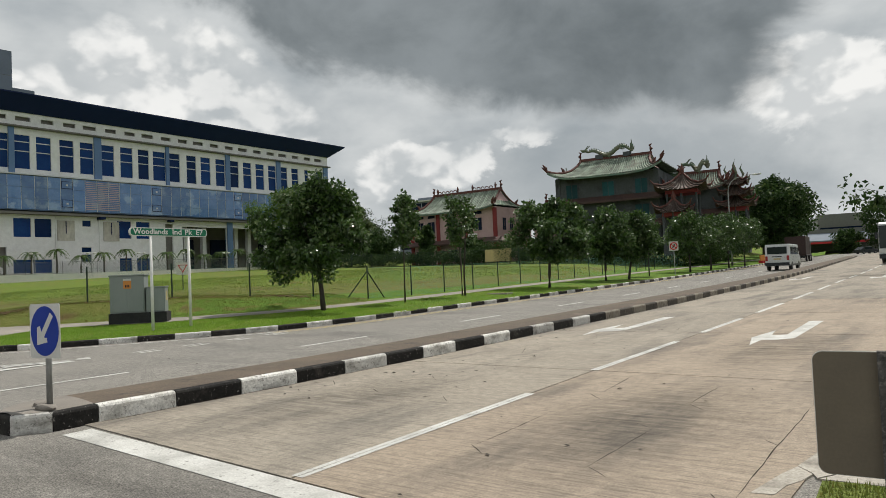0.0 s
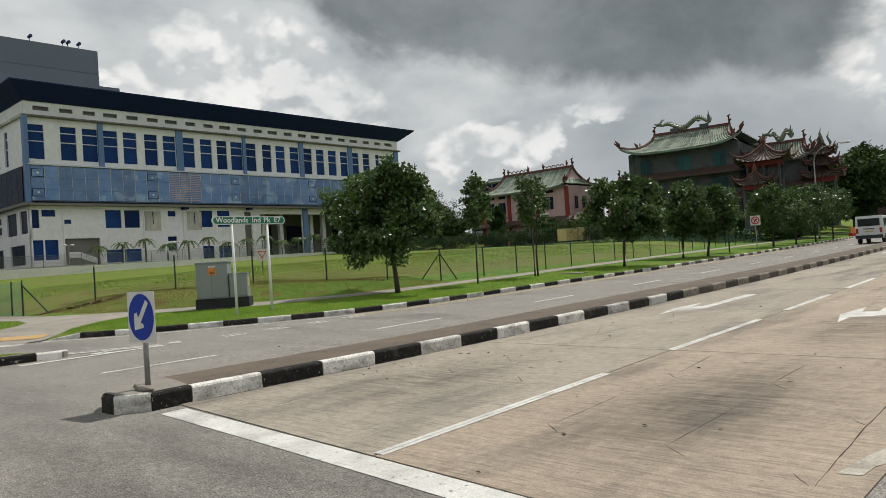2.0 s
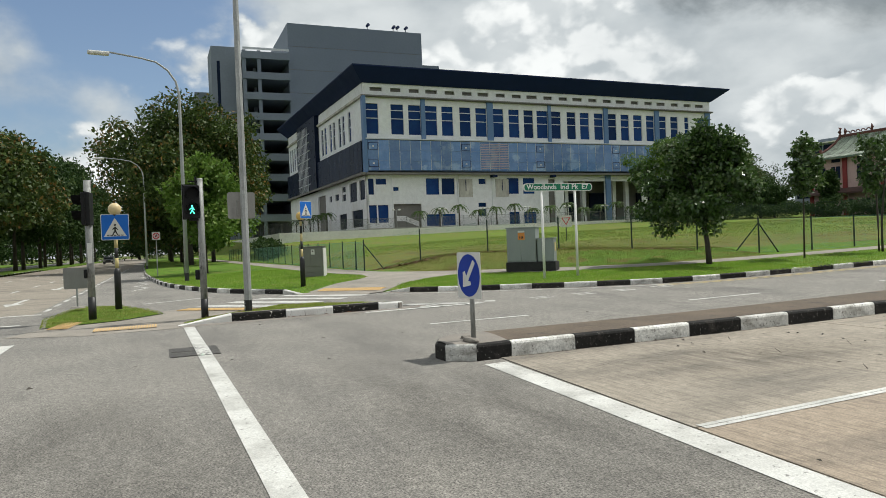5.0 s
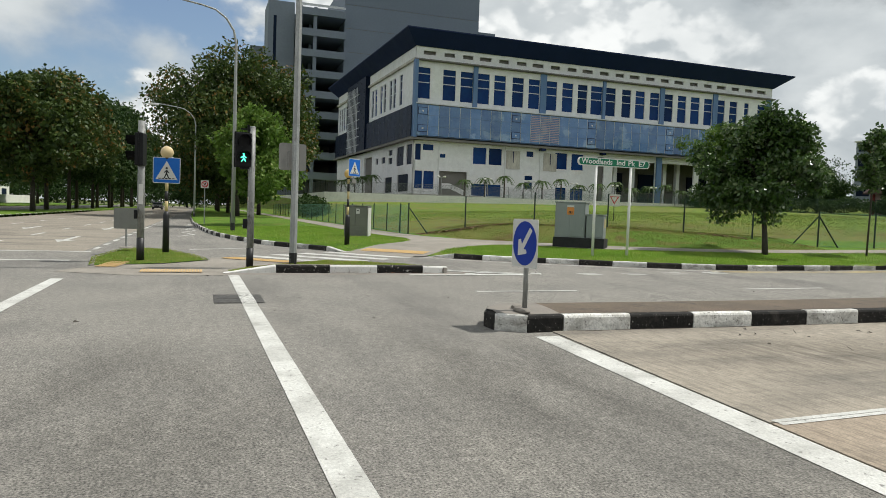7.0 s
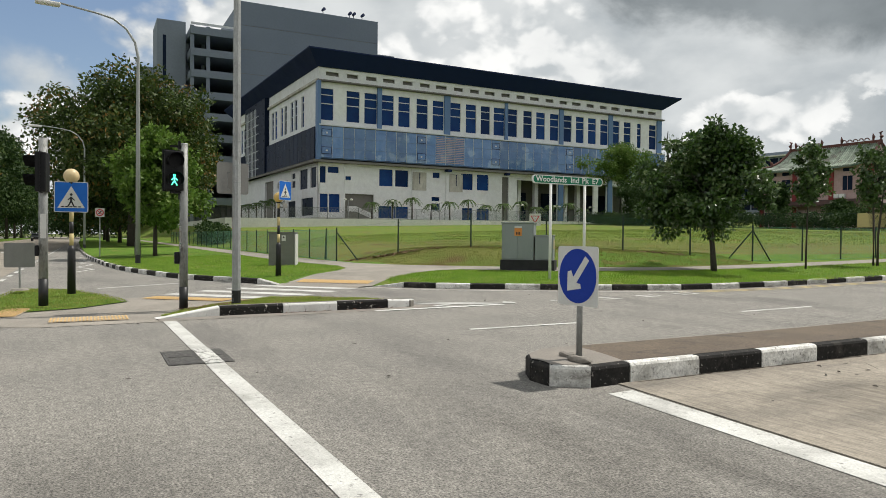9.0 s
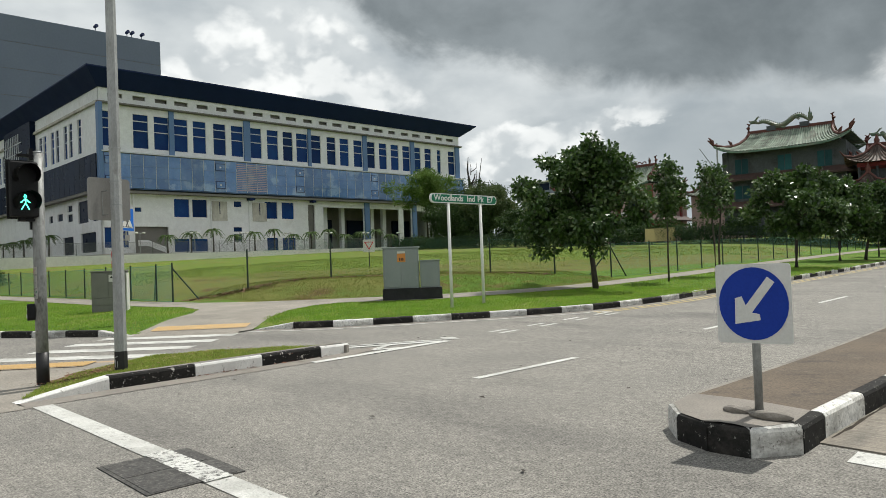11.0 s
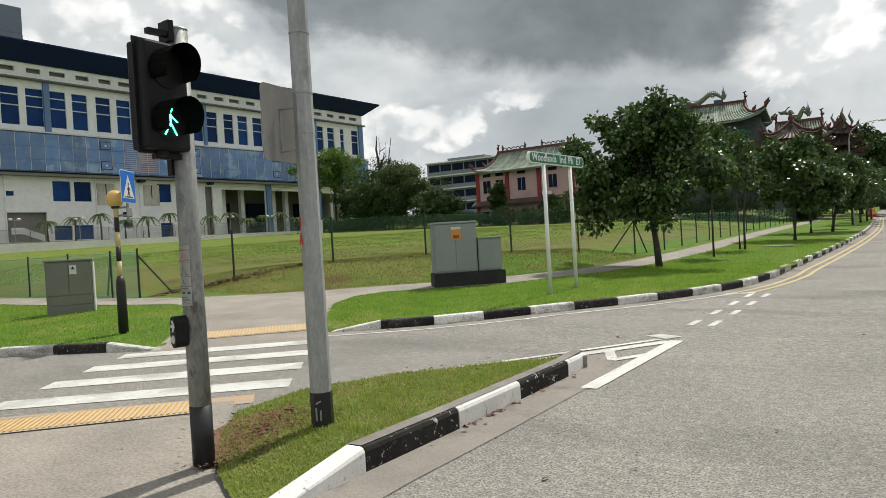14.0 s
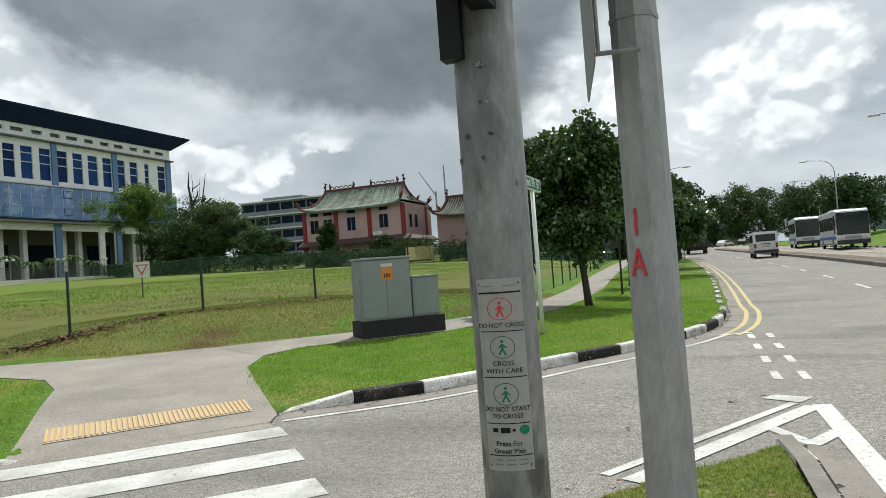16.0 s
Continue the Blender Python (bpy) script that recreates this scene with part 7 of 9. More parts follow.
for k in range(13):
    palm(-109.0, 40.6 + 3.55 * k, 3.7, 3.0 + 0.45 * ((k * 7) % 3), 200 + k)
for k in range(5):
    palm(-118.0 - 7.0 * k, 27.0, 3.7, 3.4, 230 + k)

# ---- street furniture ----


def facing(nx, ny):
    """The turn about z that brings local -y (a sign's face) to look along (nx, ny)."""
    return math.degrees(math.atan2(ny, nx)) + 90.0


def plate(parent, name, w, h, r, z, y0, y1, mat, label="", cx=0.0):
    return part(name, prismed(rounded(w, h, r, 5, cx, z), "y", y0, y1), mat, parent, label)


def flat_shape(parent, name, outline, y0, y1, mat, label=""):
    return part(name, prismed(outline, "y", y0, y1), mat, parent, label)


# keep-left sign on the median nose
keep = thing("arrow_sign", "blue and white arrow sign on the median nose", "road sign", (-7.61, 3.69, MED_H), facing(0.17, -0.98))
part("post", tubed([(0, 0.03, 0.0), (0, 0.03, 1.05)], [0.03, 0.03], 12), M_GALV, keep, "grey steel post", True)
kp = plate(keep, "backing_plate", 0.585, 0.655, 0.03, 0.80, -0.006, 0.0, M_PLATE_W, "dull white square plate")
flat_shape(kp, "disc", [(0.27 * math.cos(a) * 1.0, 0.80 + 0.30 * math.sin(a)) for a in [2 * math.pi * k / 36 for k in range(36)]], -0.010, -0.006, M_SIGN_BLUE, "blue disc")
arrow = [(0.155, 0.985), (0.105, 1.02), (-0.075, 0.765), (-0.075, 0.86), (-0.14, 0.80), (-0.14, 0.62), (0.055, 0.64), (0.025, 0.70), (-0.035, 0.70), (-0.03, 0.735)]
arrow = [(0.17, 0.975), (0.115, 1.02), (-0.058, 0.785), (-0.088, 0.86), (-0.14, 0.845), (-0.145, 0.63), (0.055, 0.665), (0.045, 0.715), (-0.012, 0.725)]
flat_shape(kp, "arrow", arrow, -0.013, -0.010, M_PLATE_W, "white arrow")
for ob in [kp] + list(kp.children):
    for v in ob.data.vertices:
        v.co.x, v.co.z = v.co.x * 0.885, 0.82 + (v.co.z - 0.80) * 0.885
for k, (x, y, s) in enumerate(((0.10, -0.08, 1.0), (-0.13, 0.02, 0.8))):
    bm = bmesh.new()
    bmesh.ops.create_icosphere(bm, subdivisions=2, radius=0.13)
    rg = random.Random(k)
    for v in bm.verts:
        v.co = Vector((v.co.x * 1.25 * s, v.co.y * 0.6 * s, v.co.z * 0.28)) + Vector((x, y, 0.03)) + Vector((rg.uniform(-1, 1), rg.uniform(-1, 1), rg.uniform(-1, 1))) * 0.008
    part("base_stone", bm, M_GUTTER, keep, "rough mortar lump")

# street name sign
street = thing("street_name_sign", "green street name board on two white posts", "street sign", (-18.4, 11.65, 0.16), facing(0.93, -0.36))
street.matrix_basis = pose(-18.4, 11.65, 0.17, 0, 0, 90.5)
for x in (-0.60, 0.60):
    part("post", tubed([(x, 0.0, 0.0), (x, 0.0, 2.72)], [0.042, 0.04], 12), M_WHITE, street, "white painted post", True)
    part("post_cap", tubed([(x, 0.0, 2.70), (x, 0.0, 2.76)], [0.05, 0.02], 12), M_WHITE, street)
bd = plate(street, "name_board", 2.46, 0.24, 0.1, 2.85, -0.03, 0.03, M_WHITE, "white rimmed board")
plate(bd, "green_panel", 2.40, 0.195, 0.085, 2.85, -0.034, 0.034, M_SIGN_GREEN, "green panel")
for yy, turned in ((-0.037, 0), (0.037, 180)):
    for word, at_x, wide in (("Woodlands", -0.60, 1.04), ("Ind", 0.215, 1.16), ("Pk", 0.585, 1.12), ("E7", 0.955, 1.12)):
        lettering(word, 0.215, M_WHITE, bd, pose(0, yy, 2.855, 90, 0, turned) @ pose(at_x, 0, 0), "lettering", 0.002, wide, bold=0.004)


# utility cabinets
CAB_RZ = 47.0
cab = thing("utility_cabinet", "grey roadside utility cabinet on black plinth", "utility cabinet", (-21.72, 11.5, 0.22), CAB_RZ)
part("plinth", boxed(-0.04, -0.03, 0.0, 1.72, 0.62, 0.44, bevel=0.012), M_PLINTH, cab, "black painted plinth")
part("body", boxed(0.0, 0.02, 0.44, 1.04, 0.58, 1.62, bevel=0.01), M_CABINET, cab, "grey steel body")
part("roof", boxed(-0.025, -0.01, 1.62, 1.065, 0.61, 1.665, bevel=0.01), M_CABINET, cab)
for k in range(2):
    dr = part("door", boxed(0.03 + 0.495 * k, 0.003, 0.48, 0.515 + 0.495 * k, 0.02, 1.60, bevel=0.004), M_CABINET, cab)
    part("hinge", boxed(0.035 + 0.93 * k, -0.004, 0.7, 0.055 + 0.93 * k, 0.003, 0.8), M_GALV_D, dr)
st = part("sticker", boxed(0.42, -0.006, 1.22, 0.66, 0.002, 1.47), M_STICKER, cab, "orange warning sticker")
part("sticker_head", boxed(0.42, -0.009, 1.475, 0.66, -0.001, 1.535), M_PLATE_W, st)
for k in range(3):
    part("sticker_mark", boxed(0.475 + 0.05 * k, -0.009, 1.26, 0.505 + 0.05 * k, -0.006, 1.34), M_BLACK, st)
part("side_door", boxed(-0.012, 0.08, 0.5, 0.0, 0.5, 1.56), M_CABINET, cab)
part("small_body", boxed(1.08, 0.06, 0.44, 1.66, 0.52, 1.22, bevel=0.01), M_CABINET, cab, "lower grey cabinet")
part("small_roof", boxed(1.06, 0.03, 1.22, 1.68, 0.55, 1.255, bevel=0.008), M_CABINET, cab)
part("small_door", boxed(1.11, 0.045, 0.48, 1.63, 0.06, 1.19, bevel=0.004), M_CABINET, cab)
part("side_sticker", boxed(1.66, 0.2, 0.8, 1.667, 0.4, 1.1), M_BEACON_Y, cab)

box_w = thing("junction_box", "olive grey junction box standing on the verge", "utility cabinet", (-28.25, 5.95, 0.2), facing(0.86, -0.5))
part("body", boxed(-0.48, -0.2, 0.0, 0.48, 0.28, 1.28, bevel=0.012), M_CABINET_OL, box_w)
part("lid", boxed(-0.51, -0.23, 1.28, 0.51, 0.31, 1.32, bevel=0.01), M_CABINET_OL, box_w)
for x0, x1, z0, z1 in ((-0.45, -0.01, 0.5, 1.25), (0.01, 0.45, 0.5, 1.25), (-0.45, 0.45, 0.27, 0.48), (-0.45, 0.45, 0.03, 0.25)):
    part("door", boxed(x0, -0.216, z0, x1, -0.2, z1, bevel=0.004), M_CABINET_OL, box_w)
part("notice", boxed(0.02, -0.221, 0.98, 0.17, -0.216, 1.19), M_PLATE_W, box_w)
part("notice_mark", prismed([(0.05, 1.09), (0.14, 1.09), (0.095, 1.16)], "y", -0.224, -0.221), M_BLACK, box_w)
part("side_panel", boxed(0.49, -0.16, 0.05, 0.52, 0.24, 1.24), M_PLATE_W, box_w)


def walker(parent, cx, cz, s, y0, y1, mat, name="figure_mark"):
    """A plain walking pictogram made of straight bars and a dot."""
    bars = [((0.0, 0.22), (0.0, -0.04), 0.13), ((0.0, -0.04), (0.16, -0.42), 0.09), ((0.0, -0.04), (-0.18, -0.42), 0.09), ((0.0, 0.2), (0.2, -0.02), 0.07), ((0.0, 0.2), (-0.19, 0.0), 0.07)]
    bm = bmesh.new()
    for a, b, w in bars:
        o = stroke(a, b, w)
        prism(bm, [(cx + p[0] * s, cz + p[1] * s) for p in o], "y", y0, y1)
    prism(bm, ring_points(0.085 * s, 12, cx, cz + 0.36 * s), "y", y0, y1)
    return part(name, bm, mat, parent)


# pedestrian signal post on the island
sig = thing("pedestrian_signal", "grey pedestrian signal post with lit green lamp and push button", "traffic signal", (-15.641, 0.991, 0.03))
part("post", tubed([(0, 0, 0.0), (0, 0, 1.5), (0, 0, 3.0)], [0.0735, 0.0725, 0.071], 24), M_GALV, sig, "mottled galvanised steel post", True)
part("post_cap", tubed([(0, 0, 3.0), (0, 0, 3.012)], [0.074, 0.066], 24), M_GALV_D, sig)
part("black_sleeve", tubed([(0, 0, 0.0), (0, 0, 0.41)], [0.0752, 0.0750], 24), M_BLACK, sig, "black painted foot", True)


def signal_head(parent, cx, cy, z0, turn, lit, sw=0.34, sh=0.76):
    """A two-lamp pedestrian head: housing, hooded visors and lenses; faces local -y turned by turn degrees."""
    m = pose(cx, cy, z0, 0, 0, turn)
    head = part("signal_head", oriented(boxed(-sw / 2, -0.08, 0.0, sw / 2, 0.10, sh, bevel=0.02), m), M_BLACK_PL, parent, "black signal housing")
    part("backboard", oriented(boxed(-sw / 2 - 0.02, 0.0, -0.02, sw / 2 + 0.02, 0.012, sh + 0.02), m), M_BLACK_PL, head)
    for k in range(2):
        zc = sh * (0.26 + 0.48 * k)
        bm = bmesh.new()
        n = 20
        a0, a1 = radians(-35), radians(215)
        ring = []
        for j in range(n + 1):
            a = a0 + (a1 - a0) * j / n
            ring.append((0.135 * math.cos(a), 0.135 * math.sin(a)))
        fr = [bm.verts.new((p[0], -0.08, zc + p[1])) for p in ring]
        bk = [bm.verts.new((p[0], -0.30 + 0.07 * (1 - (p[1] + 0.08) / 0.215), zc + p[1])) for p in ring]
        for j in range(n):
            bm.faces.new((fr[j], fr[j + 1], bk[j + 1], bk[j]))
        geom = bmesh.ops.solidify(bm, geom=bm.faces[:], thickness=0.006)
        part("visor", oriented(bm, m), M_BLACK_PL, head, "", True)
        part("lens", oriented(prismed(ring_points(0.12, 24, 0.0, zc), "y", -0.088, -0.078), m), M_BLACK_PL, head)
        if k == 0 and lit:
            bm = bmesh.new()
            for a, b in (((0.0, 0.045), (0.0, -0.01)), ((0.0, -0.01), (0.042, -0.085)), ((0.0, -0.01), (-0.045, -0.085)), ((0.0, 0.045), (0.05, 0.0)), ((0.0, 0.045), (-0.05, 0.0))):
                for j in range(8):
                    t = j / 7
                    x, z = a[0] + (b[0] - a[0]) * t, a[1] + (b[1] - a[1]) * t
                    bmesh.ops.create_icosphere(bm, subdivisions=1, radius=0.0066, matrix=Matrix.Translation((x, -0.092, zc + z)))
            for j in range(6):
                bmesh.ops.create_icosphere(bm, subdivisions=1, radius=0.0066, matrix=Matrix.Translation((0.015 * math.cos(j * 1.05), -0.092, zc + 0.08 + 0.015 * math.sin(j * 1.05))))
            part("lamp_dots", oriented(bm, m), M_LED, head, "lit green lamp dots")
    return head


hd = signal_head(sig, 0.05, -0.185, 2.15, facing(0.99, 0.10), True, 0.33, 0.71)
for z in (2.10, 2.93):
    part("bracket", boxed(0.0, -0.24, z, 0.05, -0.05, z + 0.035), M_BLACK_PL, sig)
part("clamp", boxed(-0.075, -0.088, 2.0, -0.025, -0.05, 2.16), M_BLACK_PL, sig)
part("sensor", tubed([(0.05, -0.2, 2.11), (0.05, -0.2, 2.16)], [0.045, 0.045], 12), M_BLACK_PL, sig)
part("clamp", boxed(-0.06, -0.10, 2.90, 0.06, -0.06, 3.04), M_BLACK_PL, sig)

# instruction plate, bent a little round the post, and the push button below
lab = thing("crossing_instructions", "white instruction plate riveted to the signal post", "sign plate", (-15.641, 0.991, 0.0), facing(0.17, -0.985))


def on_post(x, z, r):
    a = x / 0.0745
    return (r * math.sin(a), -r * math.cos(a), z)


def bent_plate(parent, name, x0, z0, x1, z1, r, mat, label="", n=8):
    bm = bmesh.new()
    a = [bm.verts.new(on_post(x0 + (x1 - x0) * k / n, z0, r)) for k in range(n + 1)]
    b = [bm.verts.new(on_post(x0 + (x1 - x0) * k / n, z1, r)) for k in range(n + 1)]
    for k in range(n):
        bm.faces.new((a[k], a[k + 1], b[k + 1], b[k]))
    bmesh.ops.solidify(bm, geom=bm.faces[:], thickness=-0.0012)
    bmesh.ops.recalc_face_normals(bm, faces=bm.faces)
    return part(name, bm, mat, parent, label)


def bend_on(ob, r):
    for v in ob.data.vertices:
        x, y, z = v.co
        p = on_post(x, z, r - y)
        v.co = p


LZ0, LZ1, LW = 1.125, 1.585, 0.052
bent_plate(lab, "plate", -LW, LZ0, LW, LZ1, 0.0815, M_PLATE_W)
for z in (1.550, 1.458, 1.348, 1.238, 1.162):
    bent_plate(lab, "rule", -LW + 0.004, z - 0.0012, LW - 0.004, z + (0.003 if z == 1.55 else 0.0012), 0.0826, M_BLACK)
for text, z, s in (("DO NOT CROSS", 1.472, 0.0155), ("CROSS", 1.381, 0.0165), ("WITH CARE", 1.363, 0.0165), ("DO NOT START", 1.272, 0.0155), ("TO CROSS", 1.255, 0.0155), ("Press For", 1.190, 0.0165), ("Green Man", 1.172, 0.0165)):
    ob = lettering(text, s, M_BLACK, lab, pose(0, -0.0004, z, 90, 0, 0), "lettering", 0.0004, 0.9)
    bend_on(ob, 0.0826)
for z, mt in ((1.512, M_SIGN_RED), (1.42, M_SIGN_GREEN), (1.308, M_SIGN_GREEN)):
    bm = bmesh.new()
    outer, inner_r = ring_points(0.027, 28, 0, z), ring_points(0.0252, 28, 0, z)
    vo = [bm.verts.new((p[0], 0, p[1])) for p in outer]
    vi = [bm.verts.new((p[0], 0, p[1])) for p in inner_r]
    for k in range(28):
        bm.faces.new((vo[k], vo[(k + 1) % 28], vi[(k + 1) % 28], vi[k]))
    ob = part("ring", bm, mt, lab)
    bend_on(ob, 0.0828)
    ob = walker(lab, 0.0, z - 0.001, 0.042, -0.0003, 0.0003, mt, "mark")
    bend_on(ob, 0.0828)
for x, z, w, h in ((-0.028, 1.222, 0.012, 0.010), (-0.006, 1.222, 0.02, 0.013), (0.012, 1.222, 0.006, 0.006)):
    bent_plate(lab, "mark", x - w / 2, z - h / 2, x + w / 2, z + h / 2, 0.0827, M_BLACK, "", 2)
bm = bmesh.new()
prism(bm, ring_points(0.011, 18, 0.034, 1.222), "y", -0.0003, 0.0003)
bend_on(part("ring", bm, M_SIGN_GREEN, lab), 0.0828)
for r in range(2):
    for k in range(3):
        bent_plate(lab, "fine_print_bar", -0.034 + 0.026 * k, 1.150 - 0.011 * r, -0.016 + 0.026 * k, 1.153 - 0.011 * r, 0.0826, M_GALV_D, "", 2)
for k in range(2):
    bent_plate(lab, "fine_print_bar", -0.036 + 0.045 * k, 1.566, -0.010 + 0.045 * k, 1.568, 0.0826, M_GALV_D, "", 2)
for x, z in ((-0.044, 1.572), (0.044, 1.572), (-0.044, 1.137), (0.044, 1.137)):
    bent_plate(lab, "rivet", x - 0.003, z - 0.003, x + 0.003, z + 0.003, 0.083, M_GALV_D, "", 2)

for ch in lab.children:
    for v in ch.data.vertices:
        v.co.z = 1.137 + (v.co.z - LZ0) * 0.41 / (LZ1 - LZ0)
        v.co.x, v.co.y = v.co.x * 0.928, v.co.y * 0.928

# scraped-off stickers and rust runs on the signal post
rp = random.Random(31)
for k in range(26):
    zc = rp.choice((1.62, 1.66, 1.72, 1.78, 1.83, 1.9, 1.98, 2.05, 0.7, 0.78, 1.05))
    a = radians(rp.uniform(-75, 60))
    w, h = rp.uniform(0.008, 0.026), rp.uniform(0.004, 0.016)
    bm = bmesh.new()
    n = 7
    ring = []
    for q in range(n):
        g = 2 * math.pi * q / n
        u, v = w / 2 * math.cos(g) * rp.uniform(0.5, 1.1), h / 2 * math.sin(g) * rp.uniform(0.5, 1.1)
        b = a + u / 0.0735
        ring.append(bm.verts.new((0.0745 * math.sin(b), -0.0745 * math.cos(b), zc + v + rp.uniform(-0.004, 0.004))))
    bm.faces.new(ring)
    part("sticker_residue", bm, rp.choice((M_GALV_D, M_KERB_C, M_SIGN_BACK, M_IRON)), sig)

btn = thing("push_button", "black push button box with white arrow", "push button", (-15.641, 0.991, 0.0), facing(-0.17, -0.985))
part("housing", prismed(rounded(0.105, 0.215, 0.05, 8, 0.0, 0.965), "y", -0.155, -0.07), M_BLACK_PL, btn)
part("face", prismed(rounded(0.095, 0.203, 0.046, 8, 0.0, 0.965), "y", -0.158, -0.155), M_BLACK_PL, btn)
part("arrow", prismed([(-0.034, 1.012), (-0.004, 1.012), (-0.022, 1.044), (0.002, 1.044), (0.036, 1.003), (0.004, 0.964), (-0.02, 0.964), (-0.004, 0.994), (-0.034, 0.994)], "y", -0.1605, -0.158), M_PLATE_W, btn, "white arrow")
part("button", tubed([(0, -0.157, 0.915), (0, -0.166, 0.915)], [0.025, 0.022], 18), M_PLATE_W, btn, "round white button")
part("bezel", tubed([(0, -0.156, 0.915), (0, -0.160, 0.915)], [0.032, 0.031], 18), M_GALV_D, btn)

# tall octagonal lighting column on the island
col = thing("lighting_column", "octagonal galvanised lighting column with black foot", "lamp post", (-15.394, 1.88, 0.10))
part("shaft", tubed([(0, 0, 0.0), (0, 0, 4.0), (0, 0, 9.6)], [0.083, 0.072, 0.05], 8, turn=0.15), M_GALV_C, col, "dull grey eight-sided shaft")
part("arm", tubed([(0, 0, 9.5), (-0.3, 0.0, 10.1), (-1.4, 0.0, 10.35)], [0.045, 0.04, 0.035], 8), M_GALV, col)
part("lamp_head", boxed(-2.1, -0.14, 10.28, -1.35, 0.14, 10.42, bevel=0.04), M_GALV_D, col)
part("black_foot", tubed([(0, 0, 0.0), (0, 0, 0.27)], [0.087, 0.0862], 8, turn=0.15), M_BLACK, col, "black painted foot")
for k, (a, b) in enumerate((((-0.018, 0.06), (-0.018, 0.16)), ((0.016, 0.06), (0.016, 0.14)), ((-0.018, 0.19), (0.02, 0.21)))):
    o = stroke(a, b, 0.012)
    part("chipped_mark", oriented(prismed(o, "y", -0.0872, -0.083), pose(0, 0, 0, 0, 0, facing(0.5, -0.87))), M_GALV_D, col)
for z in (2.245, 2.56, 3.02):
    part("strap", tubed([(0, 0, z), (0, 0, z + 0.016)], [0.0805, 0.0805], 8, turn=0.15), M_GALV_D, col)
for ch, z in (("1", 1.675), ("A", 1.545)):
    lettering(ch, 0.13, M_SIGN_RED, col, pose(0, 0, 0, 0, 0, -14.0) @ pose(-0.020, -0.0765, z - 0.1, 90, 0, 0), "lettering", 0.003, 0.6)
rear = thing("rear_sign_plate", "back of a grey road sign strapped to the column", "road sign", (-15.394, 1.88, 0.0), facing(0.978, 0.208))
part("plate", prismed(rounded(0.61, 0.58, 0.05, 5, -0.01, 2.44), "y", 0.15, 0.154), M_SIGN_BACK, rear, "streaky bare metal back")
for z in (2.22, 2.54):
    part("bracket", tubed([(-0.12, 0.0, z), (-0.12, 0.14, z)], [0.008, 0.008], 6), M_GALV, rear)
part("bracket", tubed([(-0.12, 0.13, 2.22), (-0.12, 0.13, 2.54)], [0.008, 0.008], 6), M_GALV, rear)


def beacon(at, turn_plate, sign_size, sign_z, globe_z, label, globe_r=0.155, globe_mat=M_BEACON):
    ob = thing("zebra_beacon", label, "crossing beacon", at)
    part("sleeve", tubed([(0, 0, 0.0), (0, 0, 0.95), (0, 0, 1.05)], [0.085, 0.08, 0.05], 14), M_BLACK, ob, "black lower sleeve", True)
    z = 1.05
    k = 0
    while z < globe_z - 0.14:
        z1 = min(z + 0.26, globe_z - 0.12)
        part("band", tubed([(0, 0, z), (0, 0, z1)], [0.042, 0.042], 12), M_BEACON_Y if k % 2 == 0 else M_BLACK, ob, "", True)
        z, k = z1, k + 1
    bm = bmesh.new()
    bmesh.ops.create_uvsphere(bm, u_segments=20, v_segments=14, radius=globe_r, matrix=Matrix.Translation((0, 0, globe_z)))
    part("globe", bm, globe_mat, ob, "amber globe", True)
    part("globe_ring", tubed([(0, 0, globe_z - globe_r - 0.02), (0, 0, globe_z - globe_r + 0.03)], [0.07, 0.08], 14), M_BLACK, ob)
    m = pose(*((0, 0) if sign_z < globe_z else (0.34, 0.27)), 0, 0, 0, turn_plate)
    s = sign_size
    off = -0.06 if sign_z < globe_z else 0.2
    sg = part("crossing_sign", oriented(prismed(rounded(s, s, 0.03, 4, 0.0, sign_z), "y", off - 0.006, off), m), M_PLATE_W, ob, "white-edged blue sign")
    part("blue_panel", oriented(prismed(rounded(s * 0.95, s * 0.95, 0.025, 4, 0.0, sign_z), "y", off - 0.010, off - 0.006), m), M_SIGN_LBLUE, sg)
    part("triangle", oriented(prismed([(-0.40 * s, sign_z - 0.36 * s), (0.40 * s, sign_z - 0.36 * s), (0.0, sign_z + 0.36 * s)], "y", off - 0.013, off - 0.010), m), M_PLATE_W, sg, "white triangle")
    fm = walker(sg, 0.0, sign_z - 0.10 * s, 0.5 * s, off - 0.016, off - 0.013, M_BLACK, "mark")
    fm.data.transform(m)
    bm = bmesh.new()
    for k in range(5):
        box(bm, -0.30 * s + 0.125 * s * k, off - 0.0155, sign_z - 0.335 * s, -0.21 * s + 0.125 * s * k, off - 0.013, sign_z - 0.30 * s)
    part("mark", oriented(bm, m), M_BLACK, sg)
    if off > 0:
        back = m @ Vector((0, 0.225, 0))
        for z in (sign_z - 0.5, sign_z - 0.36):
            part("sign_arm", tubed([(0, 0, z), (back.x, back.y, z)], [0.018, 0.018], 8), M_GALV, ob)
        part("sign_pole", oriented(tubed([(0, 0.225, sign_z - 0.62), (0, 0.225, sign_z + 0.28)], [0.025, 0.025], 8), m), M_GALV, ob)
        part("small_plate", oriented(boxed(-0.1, off - 0.006, sign_z - 0.52, 0.1, off, sign_z - 0.38), m), M_SIGN_BACK, ob)
    return ob


beacon((-23.45, 4.62, 0.12), facing(math.cos(radians(38)), math.sin(radians(38))), 0.58, 2.62, 2.42, "crossing beacon with amber globe on the verge")
beacon((-19.4, -0.88, 0.08), facing(0.99, -0.05), 0.66, 2.10, 2.56, "crossing beacon with pale amber globe on the island", 0.16, M_BEACON_P)

